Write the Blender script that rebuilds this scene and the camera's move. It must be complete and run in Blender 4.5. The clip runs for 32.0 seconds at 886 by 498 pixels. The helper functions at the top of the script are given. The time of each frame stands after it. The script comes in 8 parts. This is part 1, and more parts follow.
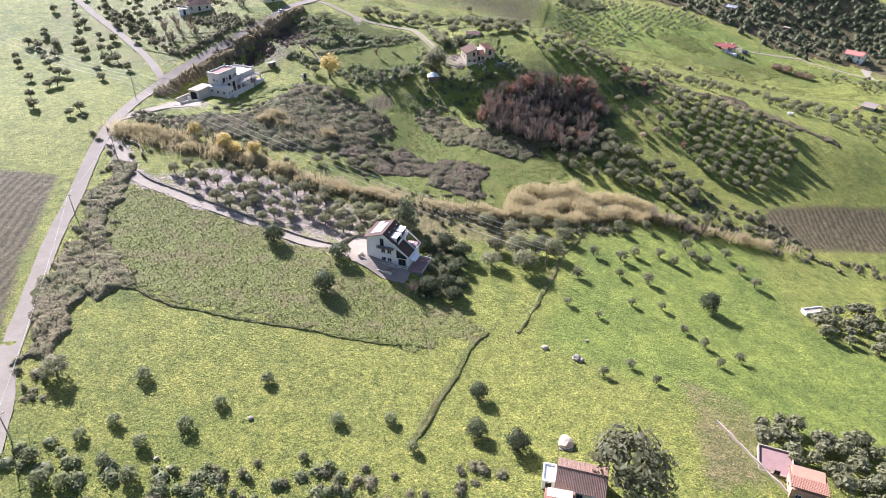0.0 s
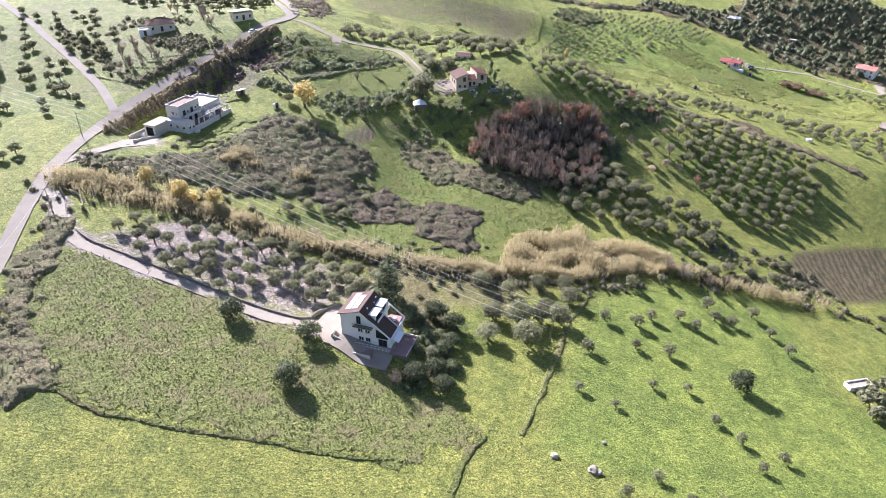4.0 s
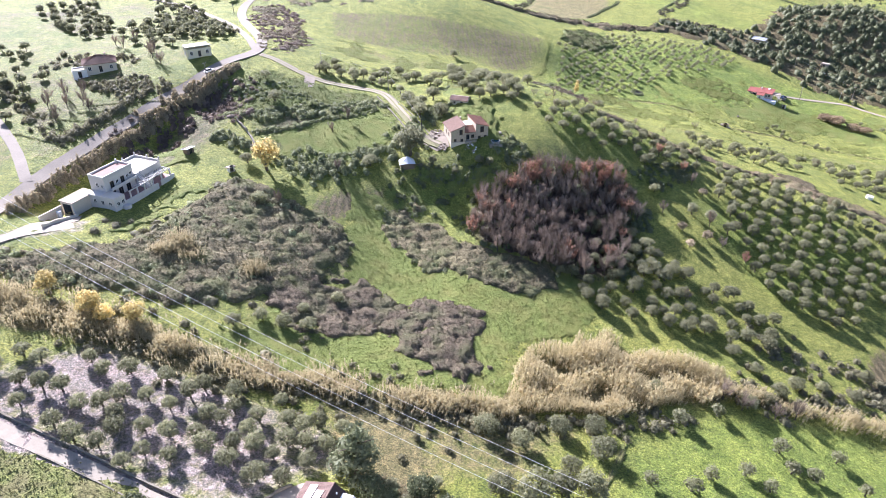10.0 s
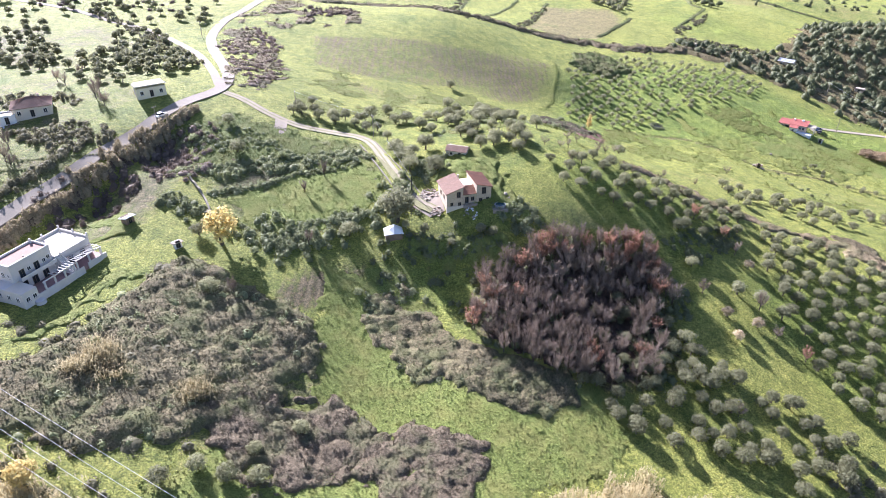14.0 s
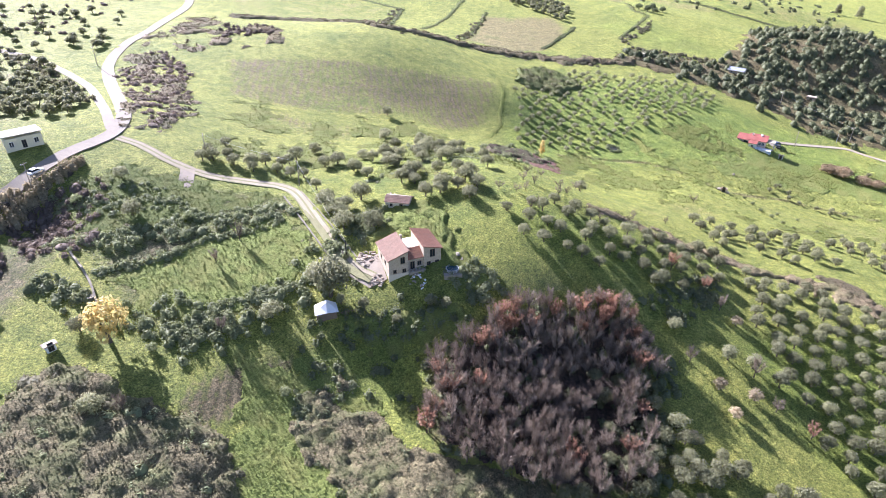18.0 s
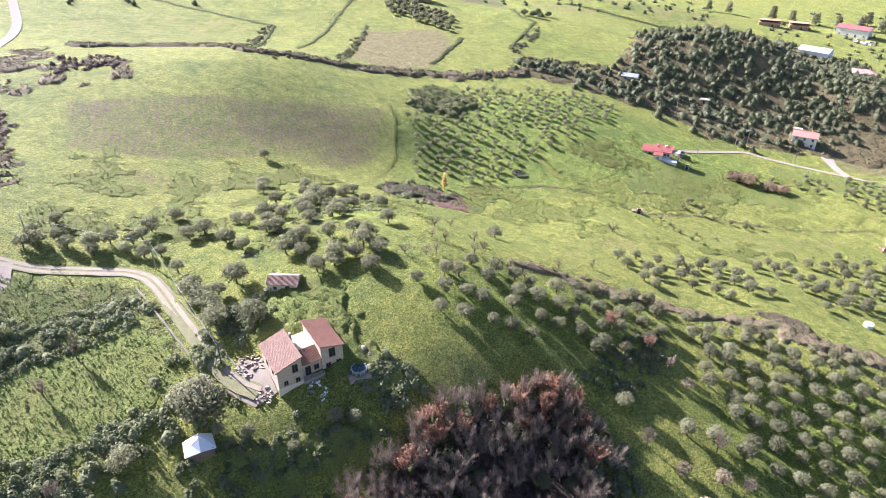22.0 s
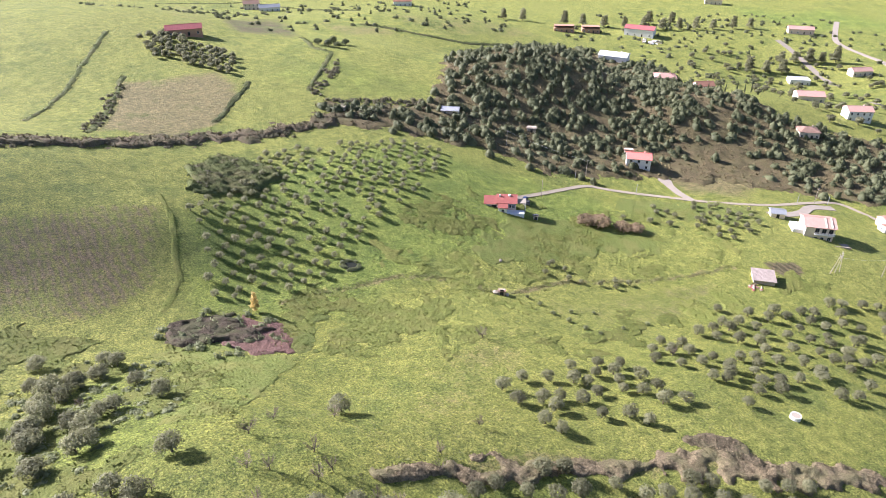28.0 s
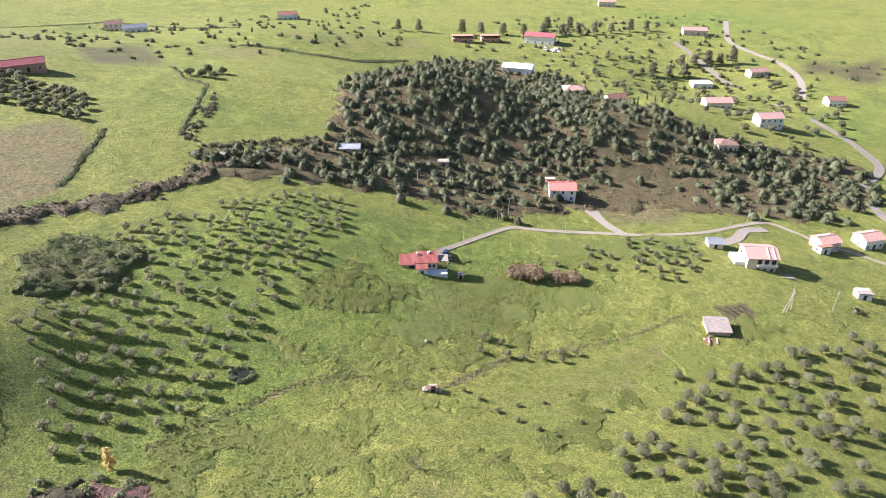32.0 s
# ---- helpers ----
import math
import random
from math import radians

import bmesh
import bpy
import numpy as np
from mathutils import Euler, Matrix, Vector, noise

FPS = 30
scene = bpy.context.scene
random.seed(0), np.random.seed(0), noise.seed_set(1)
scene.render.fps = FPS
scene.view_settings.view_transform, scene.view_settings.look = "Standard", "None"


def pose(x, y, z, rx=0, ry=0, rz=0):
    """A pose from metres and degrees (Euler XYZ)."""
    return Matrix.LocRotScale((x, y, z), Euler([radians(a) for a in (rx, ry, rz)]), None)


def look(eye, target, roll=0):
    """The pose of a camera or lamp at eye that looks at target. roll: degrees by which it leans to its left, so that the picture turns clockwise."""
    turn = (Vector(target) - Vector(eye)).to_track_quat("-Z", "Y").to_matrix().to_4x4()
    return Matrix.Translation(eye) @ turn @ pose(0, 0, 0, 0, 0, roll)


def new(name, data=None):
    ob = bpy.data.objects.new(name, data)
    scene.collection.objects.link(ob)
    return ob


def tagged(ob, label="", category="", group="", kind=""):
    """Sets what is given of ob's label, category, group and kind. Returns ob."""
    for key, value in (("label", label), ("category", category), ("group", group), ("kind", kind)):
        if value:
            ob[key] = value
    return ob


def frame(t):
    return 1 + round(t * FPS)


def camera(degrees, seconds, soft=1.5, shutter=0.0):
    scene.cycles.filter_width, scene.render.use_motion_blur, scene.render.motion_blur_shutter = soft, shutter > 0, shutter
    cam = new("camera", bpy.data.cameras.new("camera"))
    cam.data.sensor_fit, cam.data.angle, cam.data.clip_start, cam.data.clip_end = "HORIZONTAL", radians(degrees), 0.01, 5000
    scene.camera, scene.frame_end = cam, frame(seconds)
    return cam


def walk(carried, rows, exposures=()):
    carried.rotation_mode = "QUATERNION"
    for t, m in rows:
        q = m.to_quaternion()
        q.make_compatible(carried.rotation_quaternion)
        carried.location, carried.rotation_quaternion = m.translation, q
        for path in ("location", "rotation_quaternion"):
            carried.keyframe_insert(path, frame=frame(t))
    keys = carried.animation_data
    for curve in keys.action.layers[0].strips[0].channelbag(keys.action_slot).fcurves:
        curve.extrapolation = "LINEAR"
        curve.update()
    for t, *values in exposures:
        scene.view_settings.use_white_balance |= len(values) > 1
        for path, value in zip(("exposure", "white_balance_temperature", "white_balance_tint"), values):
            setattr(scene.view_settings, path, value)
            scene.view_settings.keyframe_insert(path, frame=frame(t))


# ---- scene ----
cam = camera(67.8, 32.0, 0.4)
METRES, EYE, TILT, LEAN, TURN = 320.0, 160.0, -32.0, 0.0, 0.0
ROWS = [
    (0.0, 0.0, 0.0, 0.0, 0.0, 0.0, -0.0),
    (0.5, 0.0002, 0.0117, 0.0071, 0.01, 0.03, 0.01),
    (1.0, 0.001, 0.0234, 0.0143, 0.06, 0.08, 0.01),
    (1.5, 0.001, 0.0353, 0.022, 0.04, 0.06, 0.02),
    (2.0, 0.0014, 0.0467, 0.0293, 0.01, 0.08, 0.03),
    (2.5, 0.0017, 0.058, 0.0367, -0.11, 0.09, 0.1),
    (3.0, 0.002, 0.069, 0.044, -0.32, 0.1, 0.23),
    (3.5, 0.0024, 0.0798, 0.051, -0.57, 0.12, 0.39),
    (5.5, 0.0041, 0.1233, 0.0789, -1.05, 0.18, 0.73),
    (6.0, 0.0046, 0.1342, 0.0859, -1.05, 0.2, 0.72),
    (6.5, 0.0052, 0.1453, 0.0927, -1.06, 0.21, 0.73),
    (7.0, 0.0058, 0.1565, 0.0999, -1.07, 0.23, 0.74),
    (7.5, 0.0068, 0.1684, 0.1074, -1.02, 0.23, 0.75),
    (8.0, 0.0071, 0.1817, 0.1155, -1.05, 0.26, 0.78),
    (8.5, 0.0081, 0.1955, 0.1242, -1.03, 0.27, 0.8),
    (9.0, 0.0088, 0.2103, 0.1332, -1.03, 0.29, 0.82),
    (9.5, 0.0099, 0.2254, 0.1425, -1.01, 0.32, 0.84),
    (10.0, 0.0108, 0.241, 0.1526, -1.01, 0.31, 0.85),
    (10.5, 0.0117, 0.2569, 0.1624, -1.02, 0.35, 0.88),
    (11.0, 0.0128, 0.2729, 0.1725, -1.0, 0.38, 0.88),
    (11.5, 0.0138, 0.2889, 0.1829, -1.0, 0.41, 0.89),
    (12.0, 0.0146, 0.3049, 0.1929, -1.01, 0.44, 0.89),
    (12.5, 0.0155, 0.3204, 0.2027, -1.02, 0.47, 0.89),
    (13.0, 0.0164, 0.3354, 0.2123, -1.01, 0.49, 0.89),
    (13.5, 0.0174, 0.3497, 0.2217, -1.02, 0.47, 0.88),
    (15.5, 0.0206, 0.4012, 0.2537, -2.17, 0.43, 1.49),
    (16.0, 0.0215, 0.4134, 0.2612, -2.67, 0.41, 1.79),
    (16.5, 0.0222, 0.4253, 0.2684, -3.28, 0.38, 2.15),
    (17.0, 0.0232, 0.4368, 0.2752, -4.08, 0.37, 2.65),
    (17.5, 0.0243, 0.4476, 0.2819, -4.94, 0.33, 3.19),
    (18.0, 0.0253, 0.4585, 0.2883, -5.81, 0.27, 3.7),
    (18.5, 0.0263, 0.4691, 0.2942, -6.85, 0.24, 4.34),
    (19.0, 0.0276, 0.4796, 0.3004, -7.93, 0.15, 4.99),
    (19.5, 0.0291, 0.4903, 0.307, -9.03, 0.03, 5.65),
    (20.0, 0.031, 0.5018, 0.3139, -10.13, -0.08, 6.33),
    (20.5, 0.0332, 0.5139, 0.321, -11.22, -0.19, 6.99),
    (21.0, 0.036, 0.5264, 0.3289, -12.23, -0.32, 7.61),
    (21.5, 0.0391, 0.5393, 0.3369, -13.35, -0.45, 8.28),
    (22.0, 0.0425, 0.5529, 0.3454, -14.55, -0.64, 8.97),
    (22.5, 0.0466, 0.567, 0.3544, -15.74, -0.82, 9.65),
    (23.0, 0.0512, 0.5811, 0.3633, -16.96, -1.0, 10.38),
    (23.5, 0.0561, 0.5953, 0.3723, -18.4, -1.26, 11.19),
    (24.0, 0.0612, 0.6092, 0.3812, -20.06, -1.56, 12.11),
    (24.5, 0.0667, 0.6231, 0.3898, -21.78, -1.88, 13.06),
    (25.0, 0.0725, 0.6367, 0.3984, -23.49, -2.25, 13.96),
    (25.5, 0.0789, 0.65, 0.4068, -24.99, -2.59, 14.77),
    (27.5, 0.1087, 0.7019, 0.4393, -29.71, -3.8, 17.12),
    (28.0, 0.1172, 0.7145, 0.4472, -30.51, -4.03, 17.5),
    (28.5, 0.1263, 0.7268, 0.4547, -31.49, -4.3, 17.99),
    (29.0, 0.1356, 0.7392, 0.4627, -32.62, -4.66, 18.51),
    (29.5, 0.1452, 0.7516, 0.4703, -33.76, -5.0, 19.03),
    (30.0, 0.1553, 0.7637, 0.478, -34.87, -5.37, 19.53),
    (30.5, 0.1658, 0.7758, 0.4855, -35.98, -5.74, 20.02),
    (31.0, 0.1765, 0.7876, 0.493, -37.09, -6.12, 20.49),
    (31.5, 0.1875, 0.7992, 0.5004, -38.18, -6.51, 20.95),
    (32.0, 0.1987, 0.8107, 0.5077, -39.27, -6.9, 21.4),
]
walk(cam, [(t, pose(0, 0, EYE, TILT, LEAN, TURN) @ pose(METRES * x, METRES * y, METRES * z, 90 + pitch, roll, yaw)) for t, x, y, z, yaw, pitch, roll in ROWS], exposures=[(0.0, 1.56, 5600, 22), (9.0, 1.92, 5450, 23), (17.0, 2.02, 5450, 24), (25.0, 1.74, 5650, 24), (32.0, 1.48, 5700, 22)])

# ---- sky, sun and exposure ----
SUN_AZIMUTH, SUN_HEIGHT = -34.0, 30.5  # degrees: from +y towards +x, and above the horizon
sky_world = bpy.data.worlds.new("sky")
scene.world = sky_world
sky_world.use_nodes = True
_n = sky_world.node_tree.nodes
_sky = _n.new("ShaderNodeTexSky")
_sky.sky_type = "NISHITA"
_sky.sun_disc = False
_sky.sun_elevation = radians(SUN_HEIGHT)
_sky.sun_rotation = radians(SUN_AZIMUTH)
_sky.air_density, _sky.dust_density = 1.0, 1.6
_n["Background"].inputs["Strength"].default_value = 0.05
sky_world.node_tree.links.new(_sky.outputs[0], _n["Background"].inputs["Color"])

sun_data = bpy.data.lights.new("sun", "SUN")
sun_data.energy, sun_data.angle, sun_data.color = 5.0, radians(0.6), (1.0, 0.94, 0.86)
sun_ob = new("sun", sun_data)
_a, _h = radians(SUN_AZIMUTH), radians(SUN_HEIGHT)
sun_ob.matrix_world = look((math.sin(_a) * math.cos(_h) * 900, math.cos(_a) * math.cos(_h) * 900, math.sin(_h) * 900), (0, 0, 0))
scene.view_settings.exposure = 1.5
# ---- materials ----
def nodes_of(name):
    m = bpy.data.materials.new(name)
    m.use_nodes = True
    t = m.node_tree
    return m, t, t.nodes["Principled BSDF"]


def ramp(t, stops, source):
    """A colour ramp over a value: stops of (place, r, g, b)."""
    n = t.nodes.new("ShaderNodeValToRGB")
    e = n.color_ramp.elements
    while len(e) < len(stops):
        e.new(0.5)
    for k, (p, r, g, b) in zip(e, stops):
        k.position, k.color = p, (r, g, b, 1)
    t.links.new(source, n.inputs[0])
    return n.outputs[0]


def noise_of(t, scale, detail=4.0, rough=0.55, vector=None, stretch=None):
    n = t.nodes.new("ShaderNodeTexNoise")
    n.inputs["Scale"].default_value, n.inputs["Detail"].default_value, n.inputs["Roughness"].default_value = scale, detail, rough
    c = vector or t.nodes.new("ShaderNodeTexCoord").outputs["Object"]
    if stretch:
        mp = t.nodes.new("ShaderNodeMapping")
        mp.inputs["Scale"].default_value = stretch[:3]
        if len(stretch) > 3:
            mp.inputs["Rotation"].default_value = (0, 0, radians(stretch[3]))
        t.links.new(c, mp.inputs[0])
        c = mp.outputs[0]
    t.links.new(c, n.inputs["Vector"])
    return n.outputs["Fac"]


def mix_of(t, fac, a, b, kind="MIX"):
    n = t.nodes.new("ShaderNodeMix")
    n.data_type, n.blend_type = "RGBA", kind
    for sock, v in ((n.inputs[0], fac), (n.inputs[6], a), (n.inputs[7], b)):
        if isinstance(v, (int, float)):
            sock.default_value = v
        elif isinstance(v, tuple):
            sock.default_value = (*v, 1)
        else:
            t.links.new(v, sock)
    return n.outputs[2]


def math_of(t, op, a, b=0.0, clamp=False):
    n = t.nodes.new("ShaderNodeMath")
    n.operation, n.use_clamp = op, clamp
    for sock, v in zip(n.inputs, (a, b)):
        if isinstance(v, (int, float)):
            sock.default_value = v
        else:
            t.links.new(v, sock)
    return n.outputs[0]


def bump_of(t, bsdf, height, strength=0.5, distance=0.1):
    n = t.nodes.new("ShaderNodeBump")
    n.inputs["Strength"].default_value, n.inputs["Distance"].default_value = strength, distance
    t.links.new(height, n.inputs["Height"])
    t.links.new(n.outputs[0], bsdf.inputs["Normal"])


def surface(name, colour, rough=0.85, spread=0.25, scale=1.5, grain=12.0, bump=0.3, distance=0.03, metal=0.0, stain=None, stretch=None):
    """A worn matt surface: two scales of noise round one colour, with an optional stain colour."""
    m, t, b = nodes_of(name)
    big, fine = noise_of(t, scale, 5, 0.6, stretch=stretch), noise_of(t, grain, 4, 0.6, stretch=stretch)
    lo, hi = tuple(c * (1 - spread) for c in colour), tuple(min(1, c * (1 + spread)) for c in colour)
    col = ramp(t, ((0.3, *lo), (0.72, *hi)), big)
    if stain:
        col = mix_of(t, ramp(t, ((0.48, 0, 0, 0), (0.75, 0.75, 0.75, 0.75)), noise_of(t, scale * 0.45, 6, 0.65)), col, stain)
    col = mix_of(t, 0.5, col, ramp(t, ((0.35, *lo), (0.65, *hi)), fine))
    t.links.new(col, b.inputs["Base Color"])
    b.inputs["Roughness"].default_value, b.inputs["Metallic"].default_value = rough, metal
    b.inputs["Specular IOR Level"].default_value = 0.2
    if bump:
        bump_of(t, b, fine, bump, distance)
    return m


LEAF_TONE = (1.02, 0.98, 1.12)  # winter leaves: a little greyer


def foliage(name, dark, light, through_light=0.3, rough=0.6, spread=1.0, patch=0.09, tint=None):
    """Leaves: each leaf its own tone, each plant a little apart, some light let through."""
    m, t, b = nodes_of(name)
    geo = t.nodes.new("ShaderNodeNewGeometry")
    obi = t.nodes.new("ShaderNodeObjectInfo")
    isl = geo.outputs["Random Per Island"]
    mean = tuple(0.5 * (a + c) for a, c in zip(dark, light))
    dark, light = (tuple(m + 0.6 * (q - m) for m, q in zip(mean, side)) for side in (dark, light))
    col = ramp(t, ((0.0, *dark), (0.9, *light)), isl)
    big = noise_of(t, patch, 3, 0.6, vector=geo.outputs["Position"])
    col = mix_of(t, ramp(t, ((0.35, 0, 0, 0), (0.7, 0.7, 0.7, 0.7)), big), col, tint or tuple(0.5 * (a + c) * 1.25 for a, c in zip(dark, light)))
    col = mix_of(t, 0.8, col, ramp(t, ((0.32, 0.62, 0.62, 0.62), (0.5, 1.0, 1.0, 1.0), (0.68, 1.32, 1.28, 1.25)), noise_of(t, 1.7, 5, 0.75, vector=geo.outputs["Position"])), "MULTIPLY")
    hsv = t.nodes.new("ShaderNodeHueSaturation")
    t.links.new(math_of(t, "ADD", math_of(t, "MULTIPLY", obi.outputs["Random"], 0.5 * spread), 1 - 0.25 * spread), hsv.inputs["Value"])
    t.links.new(col, hsv.inputs["Color"])
    tone = mix_of(t, 1.0, hsv.outputs[0], LEAF_TONE, "MULTIPLY")
    t.links.new(tone, b.inputs["Base Color"])
    b.inputs["Roughness"].default_value = rough
    b.inputs["Specular IOR Level"].default_value = 0.25
    tr = t.nodes.new("ShaderNodeBsdfTranslucent")
    t.links.new(tone, tr.inputs["Color"])
    mx = t.nodes.new("ShaderNodeMixShader")
    mx.inputs[0].default_value = through_light
    t.links.new(b.outputs[0], mx.inputs[1])
    t.links.new(tr.outputs[0], mx.inputs[2])
    t.links.new(mx.outputs[0], t.nodes["Material Output"].inputs["Surface"])
    return m


def ground_material():
    """Winter pasture with bare soil, ploughed strips, pale earth, dry straw and bramble litter, laid out by the two cover layers."""
    m, t, b = nodes_of("pasture")
    geo = t.nodes.new("ShaderNodeNewGeometry").outputs["Position"]
    layers = []
    for name in ("cover", "cover_more"):
        at = t.nodes.new("ShaderNodeAttribute")
        at.attribute_name = name
        sp = t.nodes.new("ShaderNodeSeparateColor")
        t.links.new(at.outputs["Color"], sp.inputs[0])
        layers += sp.outputs[:3]
    broad, mid, fine, tuft = noise_of(t, 0.012, 4, 0.6, geo), noise_of(t, 0.07, 5, 0.6, geo), noise_of(t, 0.55, 5, 0.65, geo), noise_of(t, 2.6, 4, 0.7, geo)
    grass = ramp(t, ((0.33, 0.13, 0.19, 0.034), (0.5, 0.235, 0.28, 0.045), (0.66, 0.335, 0.36, 0.064)), mid)
    grass = mix_of(t, ramp(t, ((0.40, 0, 0, 0), (0.62, 0.8, 0.8, 0.8)), broad), grass, ramp(t, ((0.35, 0.24, 0.275, 0.05), (0.65, 0.345, 0.365, 0.072)), fine))
    grass = mix_of(t, 0.38, grass, ramp(t, ((0.30, 0.10, 0.14, 0.032), (0.5, 0.22, 0.265, 0.05), (0.72, 0.36, 0.37, 0.085)), fine))
    lush = mix_of(t, 0.5, ramp(t, ((0.32, 0.125, 0.205, 0.032), (0.68, 0.27, 0.355, 0.06)), fine), ramp(t, ((0.36, 0.12, 0.195, 0.03), (0.64, 0.31, 0.365, 0.06)), mid))
    rough_weeds = mix_of(t, ramp(t, ((0.42, 0, 0, 0), (0.6, 0.7, 0.7, 0.7)), mid), ramp(t, ((0.3, 0.10, 0.125, 0.036), (0.55, 0.165, 0.19, 0.058), (0.75, 0.25, 0.25, 0.09)), fine), ramp(t, ((0.3, 0.10, 0.095, 0.045), (0.7, 0.24, 0.20, 0.105)), fine))
    wave = t.nodes.new("ShaderNodeTexWave")
    wave.bands_direction = "X"
    wave.inputs["Scale"].default_value, wave.inputs["Distortion"].default_value, wave.inputs["Detail"].default_value, wave.inputs["Detail Scale"].default_value = 0.135, 14.0, 3.0, 0.25
    t.links.new(geo, wave.inputs["Vector"])
    furrow = mix_of(t, 0.3, noise_of(t, 0.5, 4, 0.65, geo), wave.outputs["Fac"])
    soil = mix_of(t, 0.5, ramp(t, ((0.3, 0.085, 0.07, 0.032), (0.7, 0.185, 0.16, 0.072)), fine), ramp(t, ((0.36, 0.062, 0.054, 0.024), (0.64, 0.215, 0.19, 0.085)), furrow))
    pale = ramp(t, ((0.3, 0.24, 0.20, 0.14), (0.7, 0.50, 0.45, 0.35)), fine)
    straw = ramp(t, ((0.3, 0.15, 0.145, 0.05), (0.7, 0.31, 0.275, 0.105)), fine)
    litter = ramp(t, ((0.3, 0.035, 0.03, 0.022), (0.7, 0.12, 0.09, 0.06)), fine)
    col = grass
    for layer, what in zip(layers, (lush, rough_weeds, soil, pale, straw, litter)):
        k = math_of(t, "ADD", layer, math_of(t, "MULTIPLY", math_of(t, "SUBTRACT", math_of(t, "ADD", mid, fine), 1.0), 0.9))
        if what is soil:
            k = math_of(t, "ADD", k, math_of(t, "MULTIPLY", math_of(t, "SUBTRACT", furrow, 0.5), 0.55))
        k = math_of(t, "MULTIPLY", math_of(t, "SUBTRACT", k, 0.3), 2.2, True)
        k = math_of(t, "MULTIPLY", k, math_of(t, "MULTIPLY", layer, 3.0, True))
        col = mix_of(t, k, col, what)
    blades = noise_of(t, 1.7, 6, 0.8, geo)
    clod = noise_of(t, 0.28, 4, 0.7, geo)
    col = mix_of(t, 1.0, col, ramp(t, ((0.34, 0.3, 0.36, 0.32), (0.46, 0.84, 0.87, 0.85), (0.54, 1.14, 1.12, 1.1), (0.66, 1.7, 1.6, 1.5)), blades), "MULTIPLY")
    col = mix_of(t, 0.7, col, ramp(t, ((0.30, 0.62, 0.68, 0.6), (0.5, 1.0, 1.0, 1.0), (0.70, 1.32, 1.22, 1.25)), clod), "MULTIPLY")
    col = mix_of(t, ramp(t, ((0.28, 0.6, 0.6, 0.6), (0.46, 0, 0, 0)), tuft), col, (0.045, 0.06, 0.022))
    col = mix_of(t, 0.9, col, ramp(t, ((0.34, 0.3, 0.34, 0.3), (0.48, 0.96, 0.96, 0.96), (0.64, 1.72, 1.66, 1.6)), noise_of(t, 3.1, 6, 0.75, geo)), "MULTIPLY")
    col = mix_of(t, 1.0, col, (1.065, 0.985, 1.18), "MULTIPLY")
    t.links.new(col, b.inputs["Base Color"])
    b.inputs["Specular IOR Level"].default_value = 0.12
    b.inputs["Roughness"].default_value = 0.75
    b.inputs["Sheen Weight"].default_value = 0.03
    b.inputs["Sheen Roughness"].default_value = 0.6
    b.inputs["Sheen Tint"].default_value = (0.95, 1.0, 0.75, 1)
    bump_of(t, b, math_of(t, "ADD", math_of(t, "ADD", math_of(t, "MULTIPLY", fine, 1.0), math_of(t, "MULTIPLY", tuft, 0.5)), math_of(t, "MULTIPLY", blades, 0.9)), 1.0, 1.1)
    return m


PASTURE = ground_material()
ASPHALT = surface("pale_worn_asphalt", (0.27, 0.232, 0.185), 0.9, 0.2, 0.25, 3.0, 0.2, 0.02, stain=(0.21, 0.182, 0.14))
YARD = surface("yard_concrete", (0.33, 0.275, 0.215), 0.9, 0.2, 0.4, 5.0, 0.2, 0.02, stain=(0.23, 0.19, 0.15))
CONCRETE = surface("weathered_concrete", (0.35, 0.30, 0.235), 0.9, 0.2, 0.5, 6.0, 0.2, 0.02, stain=(0.25, 0.22, 0.17))
GRAVEL = surface("stony_track", (0.35, 0.295, 0.215), 0.95, 0.25, 0.5, 5.0, 0.6, 0.05, stain=(0.25, 0.22, 0.13))
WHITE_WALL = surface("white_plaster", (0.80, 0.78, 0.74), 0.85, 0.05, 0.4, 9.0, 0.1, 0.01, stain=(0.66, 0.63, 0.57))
OLD_WHITE = surface("weathered_white_plaster", (0.62, 0.585, 0.54), 0.85, 0.1, 0.4, 9.0, 0.15, 0.01, stain=(0.45, 0.41, 0.36))
CREAM_WALL = surface("cream_plaster", (0.66, 0.58, 0.46), 0.85, 0.1, 0.4, 9.0, 0.15, 0.01, stain=(0.5, 0.43, 0.34))
PINK_WALL = surface("pale_pink_plaster", (0.72, 0.55, 0.47), 0.85, 0.1, 0.4, 9.0, 0.1, 0.01)
STONE = surface("rubble_stone", (0.50, 0.42, 0.32), 0.92, 0.35, 1.6, 5.0, 0.8, 0.06, stain=(0.30, 0.24, 0.18))
BRICK_RAW = surface("raw_block", (0.50, 0.30, 0.20), 0.92, 0.2, 0.8, 6.0, 0.5, 0.03, stain=(0.38, 0.28, 0.22))
TILE_OLD = surface("old_clay_tiles", (0.275, 0.175, 0.13), 0.85, 0.35, 0.9, 5.0, 0.4, 0.03, stain=(0.215, 0.175, 0.14))
TILE_RED = surface("red_clay_tiles", (0.30, 0.155, 0.105), 0.8, 0.25, 0.9, 5.0, 0.4, 0.03, stain=(0.24, 0.155, 0.12))
TILE_ORANGE = surface("orange_clay_tiles", (0.50, 0.31, 0.25), 0.8, 0.2, 0.9, 5.0, 0.4, 0.03)
TILE_BROWN = surface("brown_mauve_tiles", (0.19, 0.125, 0.102), 0.85, 0.3, 0.9, 5.0, 0.4, 0.03, stain=(0.155, 0.12, 0.10))
